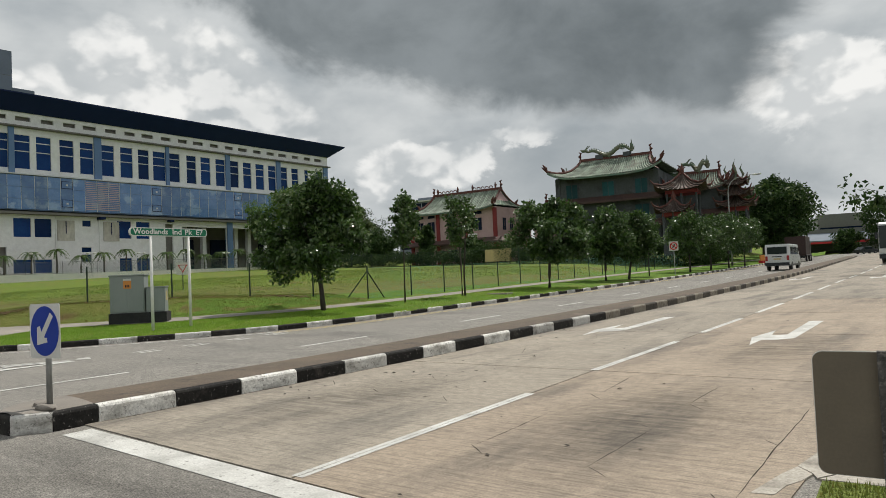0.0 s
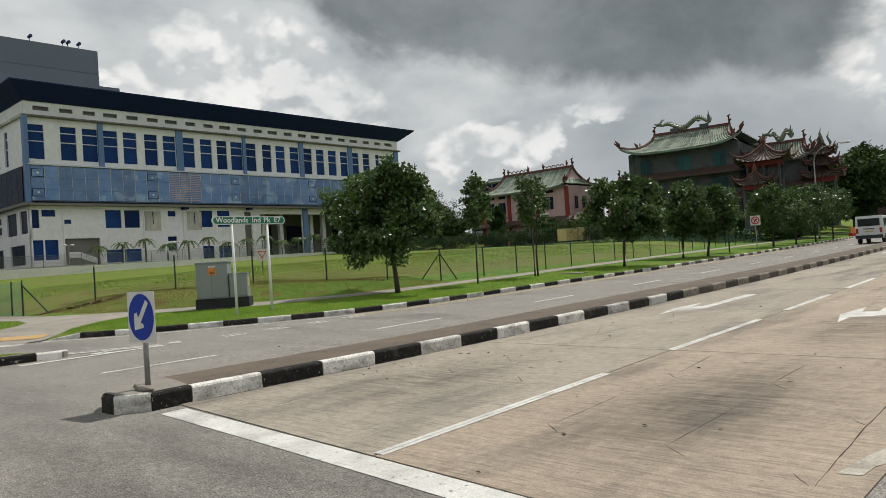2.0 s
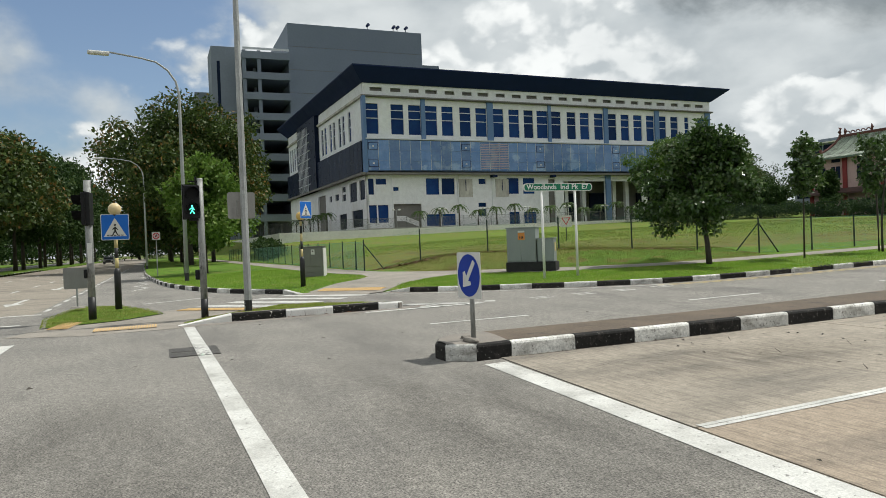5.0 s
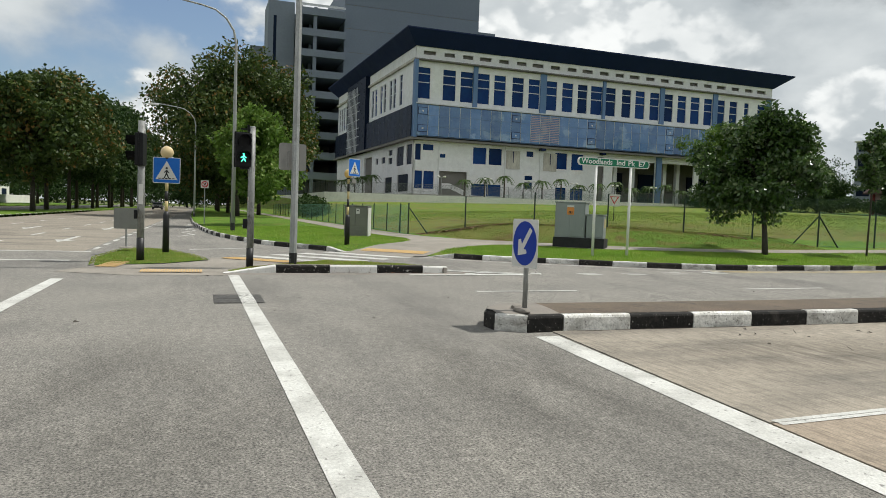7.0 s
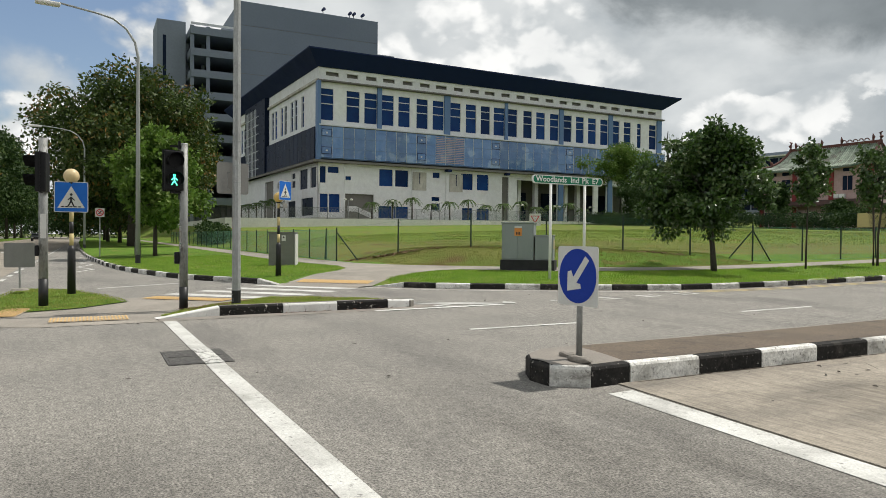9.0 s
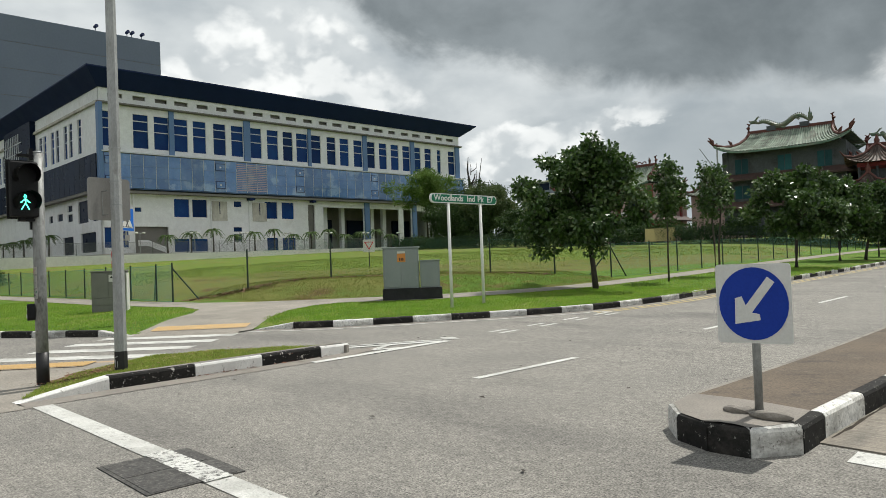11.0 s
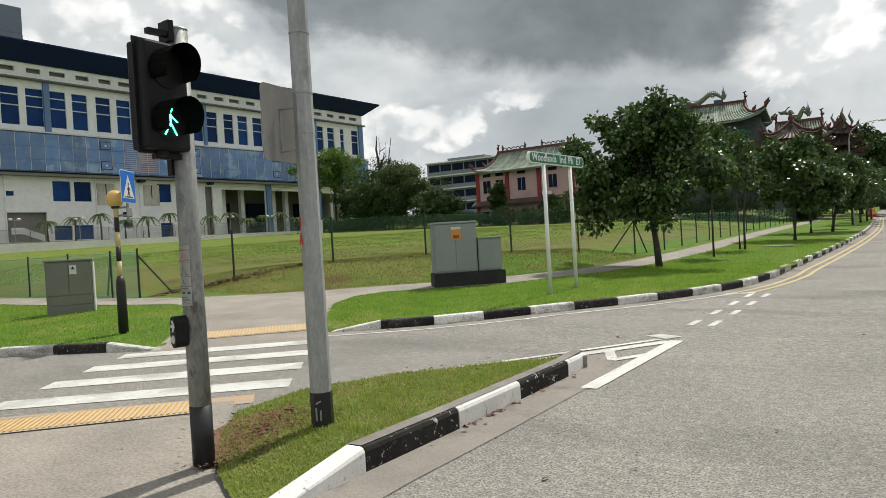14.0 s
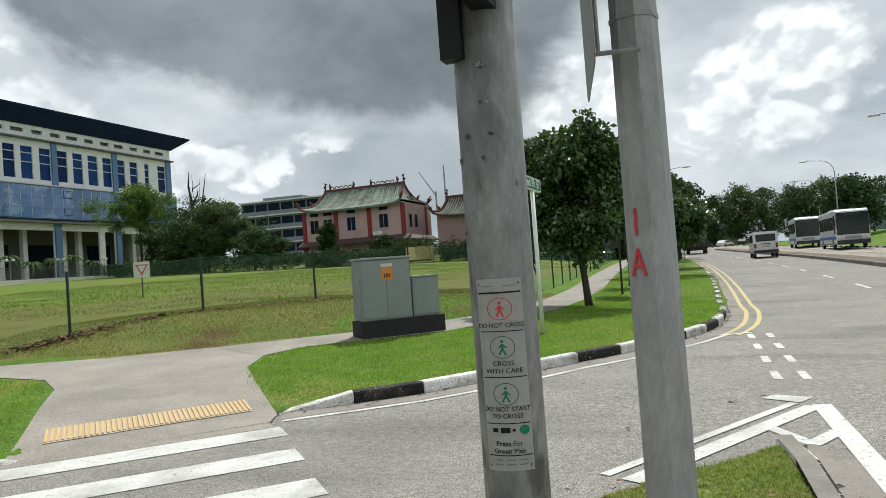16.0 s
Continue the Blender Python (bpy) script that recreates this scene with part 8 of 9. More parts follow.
sig2 = thing("traffic_signal", "grey signal post with black heads seen from behind", "traffic signal", (-17.05, -1.3, 0.05))
part("post", tubed([(0, 0, 0.0), (0, 0, 3.1)], [0.08, 0.076], 18), M_GALV, sig2, "grey steel post", True)
part("black_sleeve", tubed([(0, 0, 0.0), (0, 0, 0.5)], [0.0825, 0.082], 18), M_BLACK, sig2, "black painted foot", True)
signal_head(sig2, 0.10, -0.02, 2.10, facing(-0.2, -0.98), False, 0.30, 0.72)
part("button_box", boxed(-0.05, -0.14, 0.92, 0.07, -0.07, 1.12, bevel=0.02), M_BLACK_PL, sig2)
part("instruction_plate", boxed(0.07, -0.045, 1.25, 0.085, 0.045, 1.7), M_PLATE_W, sig2)

low = thing("low_sign", "back of a low grey road sign on the island", "road sign", (-20.7, -1.95, 0.09), facing(0.99, -0.1))
part("plate", prismed(rounded(0.62, 0.56, 0.04, 4, 0.0, 0.80), "y", 0.0, 0.004), M_SIGN_BACK, low)
part("post", tubed([(0, 0.03, 0.0), (0, 0.03, 0.95)], [0.022, 0.022], 8), M_GALV, low)
part("foot", tubed([(0, 0.03, 0.0), (0, 0.03, 0.04)], [0.2, 0.16], 12), M_PATH, low)

near = thing("low_sign", "bare metal back of a low sign at the near corner", "road sign", (-0.06, 4.7, 0.11), facing(0.1, -0.99))
part("plate", prismed(rounded(0.70, 0.66, 0.05, 5, 0.0, 0.475), "y", 0.0, 0.004), M_BROWN_BACK, near, "brownish bare metal back")
part("post", boxed(-0.045, -0.04, -0.13, 0.055, 0.0, 0.815), M_IRON, near, "dark steel post")
part("rim", prismed(rounded(0.708, 0.668, 0.054, 5, 0.0, 0.475), "y", 0.0045, 0.009), M_PLATE_W, near, "white edge of the sign face")


def prohibition_sign(at, turn, size, z, label):
    """A square white plate with a red ring, a black mark and a red bar, on a thin post."""
    ob = thing("prohibition_sign", label, "road sign", at, turn)
    part("post", tubed([(0, 0.02, 0.0), (0, 0.02, z + 0.15)], [0.03, 0.03], 8), M_GALV_D, ob)
    k = size / 0.66
    pl = plate(ob, "plate", size, size * 1.03, 0.03, z, -0.006, 0.0, M_PLATE_W)
    bm = bmesh.new()
    vo, vi = [bm.verts.new((p[0], -0.009, p[1])) for p in ring_points(0.28 * k, 28, 0, z)], [bm.verts.new((p[0], -0.009, p[1])) for p in ring_points(0.20 * k, 28, 0, z)]
    for j in range(28):
        bm.faces.new((vo[j], vo[(j + 1) % 28], vi[(j + 1) % 28], vi[j]))
    part("red_ring", bm, M_SIGN_RED, pl)
    flat_shape(pl, "black_mark", stroke((-0.1 * k, z - 0.12 * k), (0.1 * k, z + 0.12 * k), 0.08 * k), -0.009, -0.007, M_BLACK)
    flat_shape(pl, "red_bar", stroke((-0.19 * k, z + 0.17 * k), (0.19 * k, z - 0.17 * k), 0.06 * k), -0.012, -0.009, M_SIGN_RED)


prohibition_sign((-17.8, 51.3, verge_z(-17.8, 51.3) - 0.05), facing(0.25, -0.97), 0.66, 2.15, "square red and white prohibition sign on thin post")
prohibition_sign((-45.0, 0.05, verge_z(-45.0, 0.05) - 0.05), facing(0.99, -0.1), 0.46, 2.45, "small red and white prohibition sign beside the west road")

giveway = thing("give_way_sign", "small triangular give-way sign standing in the field", "road sign", (-43.0, 27.3, verge_z(-43.0, 27.3) - 0.05), facing(0.86, -0.5))
part("post", tubed([(0, 0.02, 0.0), (0, 0.02, 1.5)], [0.03, 0.03], 8), M_BLACK, giveway)
pl = plate(giveway, "plate", 0.80, 0.84, 0.05, 1.45, -0.006, 0.0, M_PLATE_W)
flat_shape(pl, "triangle", [(-0.32, 1.72), (0.32, 1.72), (0.0, 1.16)], -0.009, -0.006, M_SIGN_RED)
flat_shape(pl, "triangle_field", [(-0.22, 1.67), (0.22, 1.67), (0.0, 1.28)], -0.012, -0.009, M_PLATE_W)


def street_lamp(at, head, h, label, group="street lamps", r=0.09):
    """A lamp column whose top curves over to a flat lantern; head: the way it reaches (dx, dy)."""
    ob = thing("street_lamp", label, "street lamp", at, 0.0, group)
    d = Vector((head[0], head[1], 0))
    ln = d.length
    d.normalize()
    pts = [(0, 0, 0), (0, 0, h * 0.55), (0, 0, h * 0.83)]
    for t in (0.25, 0.5, 0.75, 1.0):
        a = math.pi / 2 * t
        pts.append(tuple(d * (ln * 0.45 * (1 - math.cos(a))) + Vector((0, 0, h * 0.83 + h * 0.15 * math.sin(a)))))
    pts.append(tuple(d * ln * 0.85 + Vector((0, 0, h * 0.995))))
    part("column", tubed(pts, [r, r * 0.8, r * 0.6, r * 0.5, r * 0.45, r * 0.42, r * 0.4, r * 0.36], 10), M_GALV_D, ob, "grey steel column", True)
    e = d * ln * 0.84 + Vector((0, 0, h * 0.985))
    s = Vector((-d.y, d.x, 0))
    bm = boxed(0, -0.16, -0.05, 0.85, 0.16, 0.10, bevel=0.05)
    part("lantern", oriented(bm, Matrix.Translation(e) @ Matrix.Rotation(math.atan2(d.y, d.x), 4, "Z")), M_PLATE_W, ob, "pale flat lantern")
    part("black_foot", tubed([(0, 0, 0), (0, 0, 0.35)], [r * 1.06, r * 1.04], 10), M_BLACK, ob)
    return ob


street_lamp((-33.4, 1.28, 0.2), (0.4, -3.3), 10.1, "tall curved street lamp beside the west road", r=0.10)
part("meter_box", boxed(-33.62 + 33.4, -0.12, 0.35, -0.08, 0.12, 0.85), M_BLACK, [o for o in scene.objects if o.name.startswith("street_lamp") and o.parent is None][-1])
street_lamp((-63.0, -0.75, 0.2), (0.3, -3.4), 9.3, "tall curved street lamp under the trees")
for x, y in ((-1.0, 60.0), (-2.7, 92.0), (-0.8, 125.0)):
    street_lamp((x, y, road_z(y) + 0.1), (-3.2, 0.0), 10.0, "tall curved street lamp on the far side of the road")
street_lamp((-17.4 + bend(75), 78.0, 1.0), (3.0, 0.0), 9.5, "tall curved street lamp beside the verge")

# ---- fences ----


def chain_fence(name, label, posts, height, pitch, mat, wire=0.004, strut=()):
    """Posts with a net of crossed wires, a top and a bottom wire between them."""
    ob = thing(name, label, "fence", (0, 0, 0))
    bmn = bmesh.new()
    for k, (x, y, z) in enumerate(posts):
        part("post", tubed([(x, y, z - 0.15), (x, y, z + height + 0.08)], [0.032, 0.03], 8), M_FENCE, ob)
        for q, s in strut:
            if q == k:
                part("strut", tubed([(x, y, z + height * 0.92), (x + s[0], y + s[1], z - 0.05)], [0.028, 0.028], 6), M_FENCE, ob)
    verts, faces = [], []

    def ribbon(a, b, w):
        d = (b - a).normalized()
        n = d.cross(Vector((0, 0, 1)))
        n = n.normalized() if n.length > 1e-6 else Vector((1, 0, 0))
        s = d.cross(n).normalized() * (w / 2)
        i = len(verts)
        verts.extend([a - s, b - s, b + s, a + s])
        faces.append((i, i + 1, i + 2, i + 3))
    for (ax, ay, az), (bx, by, bz) in zip(posts, posts[1:]):
        a, b = Vector((ax, ay, az)), Vector((bx, by, bz))
        ln = (b - a).length
        n = max(2, int(ln / pitch))
        rise = int(height / pitch)
        for k in range(-rise, n):
            for up in (True, False):
                s0, s1 = max(0, k), min(n, k + rise)
                if s1 <= s0:
                    continue
                z0, z1 = (s0 - k) * pitch, (s1 - k) * pitch
                if not up:
                    z0, z1 = height - z0, height - z1
                ribbon(a.lerp(b, s0 / n) + Vector((0, 0, z0)), a.lerp(b, s1 / n) + Vector((0, 0, z1)), wire)
        for z in (0.03, height):
            ribbon(a + Vector((0, 0, z)), b + Vector((0, 0, z)), wire * 2.2)
    put_mesh("net", raw_mesh("net", [tuple(v) for v in verts], faces), mat, ob, "thin crossed wire net")
    return ob


def fz(x, y):
    return (x, y, verge_z(x, y))


corner_posts = [fz(-30.0, 8.62), fz(-28.65, 10.8), fz(-27.2, 13.4), fz(-25.6, 16.0), fz(-23.9, 18.5), fz(-22.5, 20.7), fz(-21.3, 22.8)]
chain_fence("chain_fence", "green chain-link fence across the grass bank", corner_posts, 1.32, 0.085, M_NET, 0.0022, ((0, (0.45, 0.85)), (6, (-0.72, -0.65)), (6, (0.07, 1.0))))
north_posts = [fz(-21.3, 22.8)] + [fz(PX, PY) for PX, PY in [(-21.0 - 0.095 * (y - 23), y) for y in [25.7 + 2.9 * k for k in range(20)]]]
chain_fence("chain_fence", "green chain-link fence along the footpath", north_posts, 1.35, 0.07, M_NET_G, 0.0036)
west_posts = [fz(-30.0, 8.62), fz(-31.6, 8.68)] + [fz(-34.4 - 2.9 * k, 8.75) for k in range(22)]
chain_fence("chain_fence", "green chain-link fence along the west footpath", west_posts, 1.3, 0.07, M_NET_G, 0.010, ((1, (-0.5, 0.1)),))
back_posts = [fz(-96.0 + 4.0 * k, 72.0 + 0.02 * k) for k in range(18)]
chain_fence("chain_fence", "green chain-link fence behind the field", back_posts, 1.8, 0.18, M_FENCE, 0.014)
yard_posts = [(-106.0, 17.2 + 5.0 * k, 3.85 + 0.041 * k) for k in range(21)]
chain_fence("yard_fence", "grey mesh fence on the yard wall", yard_posts, 1.7, 0.22, M_GALV, 0.02)
side_posts = [(-106.0 - 5.0 * k, 17.2, 3.85) for k in range(14)]
chain_fence("yard_fence", "grey mesh fence on the yard wall", side_posts, 1.7, 0.22, M_GALV, 0.02)
for k in range(9):
    ob = thing("yard_lamp", "short double-headed yard lamp", "lamp post", (-107.4, 36.0 + 8.0 * k, 3.75), 90.0, "lamps along the yard")
    part("pole", tubed([(0, 0, 0), (0, 0, 3.3)], [0.07, 0.05], 6), M_GALV_D, ob)
    for s in (-1, 1):
        bm = bmesh.new()
        bmesh.ops.create_uvsphere(bm, u_segments=10, v_segments=6, radius=0.26, matrix=Matrix.Translation((s * 0.5, 0, 3.35)) @ Matrix.Diagonal((1, 1, 0.6, 1)))
        part("globe", bm, M_PLATE_W, ob)
    part("cross_arm", tubed([(-0.5, 0, 3.25), (0.5, 0, 3.25)], [0.03, 0.03], 6), M_GALV_D, ob)

# ---- vehicles ----


def wheel(parent, x, y, r, w=0.2):
    side = 1 if y > 0 else -1
    t = part("wheel", tubed([(x, y - side * w, r), (x, y, r)], [r, r], 20), M_TYRE, parent, "black tyre")
    part("rim", tubed([(x, y - side * 0.02, r), (x, y + side * 0.01, r)], [r * 0.6, r * 0.55], 16), M_GALV, t)


def panel_vehicle(name, label, category, at, rz, profile, width, mat, windows, wheels, wr, extras=(), group=""):
    """A box-bodied vehicle: side profile (x along its length, z) with rounded roof edges, inset glass and wheels."""
    ob = thing(name, label, category, at, rz, group)
    bm = prismed(profile, "y", -width / 2, width / 2)
    es = [e for e in bm.edges if abs((e.verts[0].co - e.verts[1].co).y) < 1e-5 and (e.verts[0].co.z + e.verts[1].co.z) / 2 > 0.6]
    bmesh.ops.bevel(bm, geom=es, offset=0.09, segments=3, affect="EDGES", profile=0.5)
    part("body", bm, mat, ob)
    for side in (-1, 1):
        y0, y1 = (width / 2 - 0.004, width / 2 + 0.008) if side > 0 else (-width / 2 - 0.008, -width / 2 + 0.004)
        for x0, z0, x1, z1 in windows:
            part("side_window", boxed(x0, y0, z0, x1, y1, z1), M_CARGLASS, ob)
        for x in wheels:
            wheel(ob, x, side * (width / 2 + 0.005), wr)
        part("skirt", boxed(profile[0][0] + 0.1, min(y0, y1) - 0.002, profile[0][1], profile[1][0] - 0.1, max(y0, y1) + 0.002, profile[0][1] + 0.12), M_CARDARK, ob)
    for n, b, m, lb in extras:
        part(n, boxed(*b), m, ob, lb)
    return ob


# white van on the north road, seen from behind (local -x is its tail)
van_prof = [(-2.3, 0.35), (2.3, 0.35), (2.35, 0.95), (1.95, 1.15), (1.35, 1.95), (-2.15, 1.98), (-2.33, 1.1)]
panel_vehicle("van", "white delivery van with tinted rear window", "van", (-12.6 + 0.25, 60.0, road_z(60.0)), 92.0, van_prof, 1.72, M_CARWHITE, [(-1.9, 1.2, -0.5, 1.75), (-0.4, 1.2, 0.7, 1.75), (0.8, 1.2, 1.5, 1.7)], (-1.45, 1.45), 0.33,
              [("rear_window", (-2.345, -0.68, 1.25, -2.2, 0.68, 1.78), M_CARGLASS, "dark rear window"), ("bumper", (-2.42, -0.84, 0.36, -2.3, 0.84, 0.60), M_CARDARK, "dark bumper"),
               ("tail_lamp", (-2.36, 0.66, 0.75, -2.3, 0.82, 1.1), M_REDLAMP, "red tail lamp"), ("tail_lamp", (-2.36, -0.82, 0.75, -2.3, -0.66, 1.1), M_REDLAMP, "red tail lamp"), ("number_plate", (-2.36, -0.25, 0.82, -2.32, 0.25, 0.92), M_BEACON_Y, "plain plate"),
               ("handle_strip", (-2.355, -0.35, 1.02, -2.32, 0.35, 1.08), M_CARDARK, "")])
# dark box lorry parked beyond it
panel_vehicle("lorry", "dark brown box lorry parked by the kerb", "lorry", (-18.6, 98.0, road_z(98.0)), 95.0, [(-3.4, 0.75), (1.6, 0.75), (1.6, 3.1), (-3.4, 3.1)], 2.3, M_TRUCK, [], (-2.3, 1.0, 2.9), 0.45,
              [("cab", (1.7, -1.05, 0.6, 3.6, 1.05, 2.4), M_CARDARK, "dark cab"), ("rear_door", (-3.44, -1.1, 0.8, -3.38, 1.1, 3.0), M_TRUCK, ""), ("bumper", (-3.45, -1.0, 0.45, -3.3, 1.0, 0.65), M_CARDARK, "")])
# orange barriers at the roadworks beside the lorry
for k in range(4):
    wb = thing("road_barrier", "orange plastic roadworks barrier on the verge", "barrier", (-20.6 - 0.3 * k, 88.5 + 2.1 * k, verge_z(-20.6, 90.0) - 0.05), 80.0 + 9.0 * k, "barriers at the roadworks")
    part("panel", boxed(-0.8, -0.06, 0.35, 0.8, 0.06, 1.0, bevel=0.02), M_STICKER, wb)
    for s in (-0.6, 0.6):
        part("foot", boxed(s - 0.12, -0.25, 0.0, s + 0.12, 0.25, 0.35, bevel=0.02), M_SIGN_RED, wb, "dark red foot")
# coaches parked on the far carriageway, nose towards the junction
coach_prof = [(-5.4, 0.4), (5.4, 0.4), (5.45, 1.3), (5.2, 3.15), (4.9, 3.3), (-5.4, 3.3)]
coach_windows = [(-5.1 + 1.55 * k, 1.65, -3.65 + 1.55 * k, 2.75) for k in range(6)] + [(4.22, 1.3, 5.05, 2.85)]
for x, y, rz in ((-5.3, 71.0, -90.0), (-6.6, 90.0, -91.0)):
    panel_vehicle("coach", "white tour coach with large dark windscreen", "bus", (x, y, road_z(y)), rz, coach_prof, 2.45, M_CARWHITE, coach_windows, (-3.4, 3.3), 0.48,
                  [("windscreen", (5.2, -1.17, 1.2, 5.46, 1.17, 3.02), M_CARGLASS, "large dark windscreen"), ("wiper", (5.46, -0.9, 1.25, 5.475, -0.1, 1.29), M_CARDARK, ""), ("route_panel", (5.46, -0.6, 2.78, 5.47, 0.6, 2.95), M_CARDARK, ""), ("grille", (5.44, -0.6, 0.85, 5.49, 0.6, 1.1), M_GALV_D, "grey grille"), ("side_stripe", (-5.2, -1.245, 0.85, 5.2, -1.228, 1.1), M_SIGN_LBLUE, "blue stripe"), ("front_bumper", (5.4, -1.2, 0.4, 5.56, 1.2, 0.75), M_CARDARK, "dark bumper"), ("headlamp", (5.42, 0.75, 0.85, 5.5, 1.15, 1.05), M_PLATE_W, ""), ("headlamp", (5.42, -1.15, 0.85, 5.5, -0.75, 1.05), M_PLATE_W, ""),
                   ("roof_unit", (-2.0, -0.8, 3.3, 1.0, 0.8, 3.48), M_CARWHITE, ""), ("mirror", (5.2, -1.45, 2.0, 5.4, -1.25, 2.5), M_CARDARK, ""), ("mirror", (5.2, 1.25, 2.0, 5.4, 1.45, 2.5), M_CARDARK, "")], "coaches on the far carriageway")
car_prof = [(-2.1, 0.28), (2.1, 0.28), (2.15, 0.75), (1.1, 0.9), (0.5, 1.4), (-1.2, 1.42), (-1.9, 0.95), (-2.15, 0.9)]
for k, (x, y, rz, m, lb) in enumerate(((-145.0, -8.4, 0.0, M_CARDARK, "dark saloon car waiting on the west road"), (-15.0, 165.0, 60.0, M_CARWHITE, "white car parked at the far end"), (-11.0, 168.0, 70.0, M_CARDARK, "dark car parked at the far end"), (-7.0, 170.0, 80.0, M_CARWHITE, "white car parked at the far end"), (-19.0, 163.0, 50.0, M_CARDARK, "dark car parked at the far end"))):
    panel_vehicle("car", lb, "car", (x, y, road_z(y)), rz, car_prof, 1.7, m, [(-1.1, 0.95, -0.2, 1.3), (-0.1, 0.95, 0.6, 1.3)], (-1.35, 1.35), 0.3,
                  [("windscreen", (0.75, -0.7, 0.95, 1.0, 0.7, 1.25), M_CARGLASS, ""), ("headlamp", (2.1, 0.45, 0.55, 2.17, 0.8, 0.72), M_PLATE_W, ""), ("headlamp", (2.1, -0.8, 0.55, 2.17, -0.45, 0.72), M_PLATE_W, "")])

# ---- far buildings ----
works = thing("workshop", "low olive workshop with blue-grey roof at the road's end", "building", (-38.0, 202.0, 1.6), 12.0)
part("wall", boxed(-4.0, 0.0, 0.0, 28.0, 30.0, 7.0), M_CABINET_OL, works)
part("canopy", prismed([(-7.0, 4.0), (0.0, 6.0), (0.0, 5.7), (-7.0, 3.6)], "x", -4.0, 16.0), M_DECK, works, "blue-grey canopy roof")
part("red_band", boxed(-4.0, -7.1, 3.2, 16.0, -6.9, 3.7), M_SIGN_RED, works, "red fascia band")
part("upper_block", boxed(4.0, 2.0, 7.0, 15.0, 30.0, 10.9), M_CABINET_OL, works, "olive upper storey")
part("window_strip", boxed(4.5, 1.95, 7.1, 14.0, 2.0, 7.5), M_WIN_D, works)
part("shed_wall", boxed(-30.0, -8.0, 0.0, -4.0, 0.0, 4.0), M_RIDGE, works, "dark brick wall")
shed = thing("factory_shed", "pale metal factory shed beside the road", "building", (8.5, 128.0, 1.0), -4.0)
part("wall", boxed(0.0, 0.0, 0.0, 30.0, 60.0, 7.0), M_CLAD, shed)
part("roof", prismed([(-0.5, 7.0), (15.0, 9.0), (30.5, 7.0)], "y", -0.5, 60.5), M_PLATE_W, shed)
part("wall_band", boxed(-0.1, -0.1, 5.2, 30.1, -0.003, 5.9), M_PLATE_W, shed)
mound = structure("mound", grid_sheet([3, 8, 12, 16, 22, 30, 45], [40, 60, 75, 90, 105, 120, 150], lambda x, y: road_z(y) + 0.1 + 1.2 * smooth(4, 14, x) * smooth(40, 70, y), lambda x, y: x + bend(y)), M_GRASS, "grassy mound beside the far carriageway", "grass bank")
blocks = thing("apartment_block", "long grey flatted factory behind the temples", "building", (-131.0, 150.0, 4.2), 8.0)
for k in range(5):
    fl = part("storey", boxed(0.0, 0.0, 3.6 * k, 26.0, 14.0, 3.6 * k + 3.3), M_DECK, blocks)
    for j in range(7):
        part("window", boxed(0.7 + 3.6 * j, -0.08, 3.6 * k + 1.1, 3.9 + 3.6 * j, 0.02, 3.6 * k + 2.9), M_WIN_D, fl)
    part("sunshade", boxed(0.0, -0.9, 3.6 * k + 3.3, 26.0, 14.0, 3.6 * k + 3.6), M_PLATE_W, blocks)
part("roof_screen", boxed(6.0, 1.0, 18.0, 17.0, 12.0, 18.9), M_CLAD, blocks)
for k, (x, y, h, a) in enumerate(((-76.0, 150.0, 19.5, 50), (-63.0, 160.0, 20.5, 40))):
    cr = thing("crane", "thin distant construction crane", "crane", (x, y, 5.0))
    part("mast", tubed([(0, 0, 0), (0, 0, h - 5)], [0.22, 0.22], 4), M_GALV_D, cr)
    part("jib", tubed([(0, 0, h - 6), (-4.0 + 7 * k, 0, h)], [0.16, 0.08], 4), M_GALV_D, cr)
mast = thing("mast", "thin tall metal mast behind the temple", "mast", (-62.0, 120.0, 3.0))
part("pole", tubed([(0, 0, 0), (0, 0, 17.5)], [0.2, 0.14], 6), M_GALV_D, mast)
stall = thing("yellow_stall", "small yellow canopy stall beside the temple", "stall", (-47.2, 72.75, 2.0), 11.0)
part("canopy", prismed([(-0.45, 0.75), (0.45, 0.75), (0.40, 2.25), (-0.40, 2.25)], "x", -1.6, 1.6), M_BEACON_Y, stall, "faded yellow canopy")
for sx in (-1.4, 1.4):
    part("leg", tubed([(sx, -0.3, -0.1), (sx, -0.3, 0.8)], [0.05, 0.05], 6), M_GALV_D, stall)
rail_n = thing("temple_railing", "pale low railing before the grey temple", "railing", (-36.0, 77.5, 2.3), 5.0)
for k in range(14):
    part("post", boxed(-5.0 + 0.75 * k, -0.06, 0.0, -4.88 + 0.75 * k, 0.06, 1.4), M_TEMPLE, rail_n)
part("top_rail", boxed(-5.0, -0.05, 1.25, 5.0, 0.05, 1.38), M_TEMPLE, rail_n)
# central reservation of the west road
structure("reservation", boxed(-220.0, -17.0, -0.05, -34.0, -12.6, 0.16), M_GRASS, "grassy central reservation of the west road", "grass verge")
res_kerb = thing("kerb_reservation", "black and white kerb of the central reservation", "kerb", kind="structure")
for k in range(60):
    kerb_stone(res_kerb, (-34.0 - 1.0 * k, -12.6), (-35.0 - 1.0 * k, -12.6), 1, 0.17, 0.17, 0.15, M_KERB_W if k % 2 else M_KERB_B)
structure("verge_south", boxed(-260.0, -60.0, -0.05, -20.0, -27.5, 0.16), M_GRASS, "grass beyond the far carriageway", "grass verge")

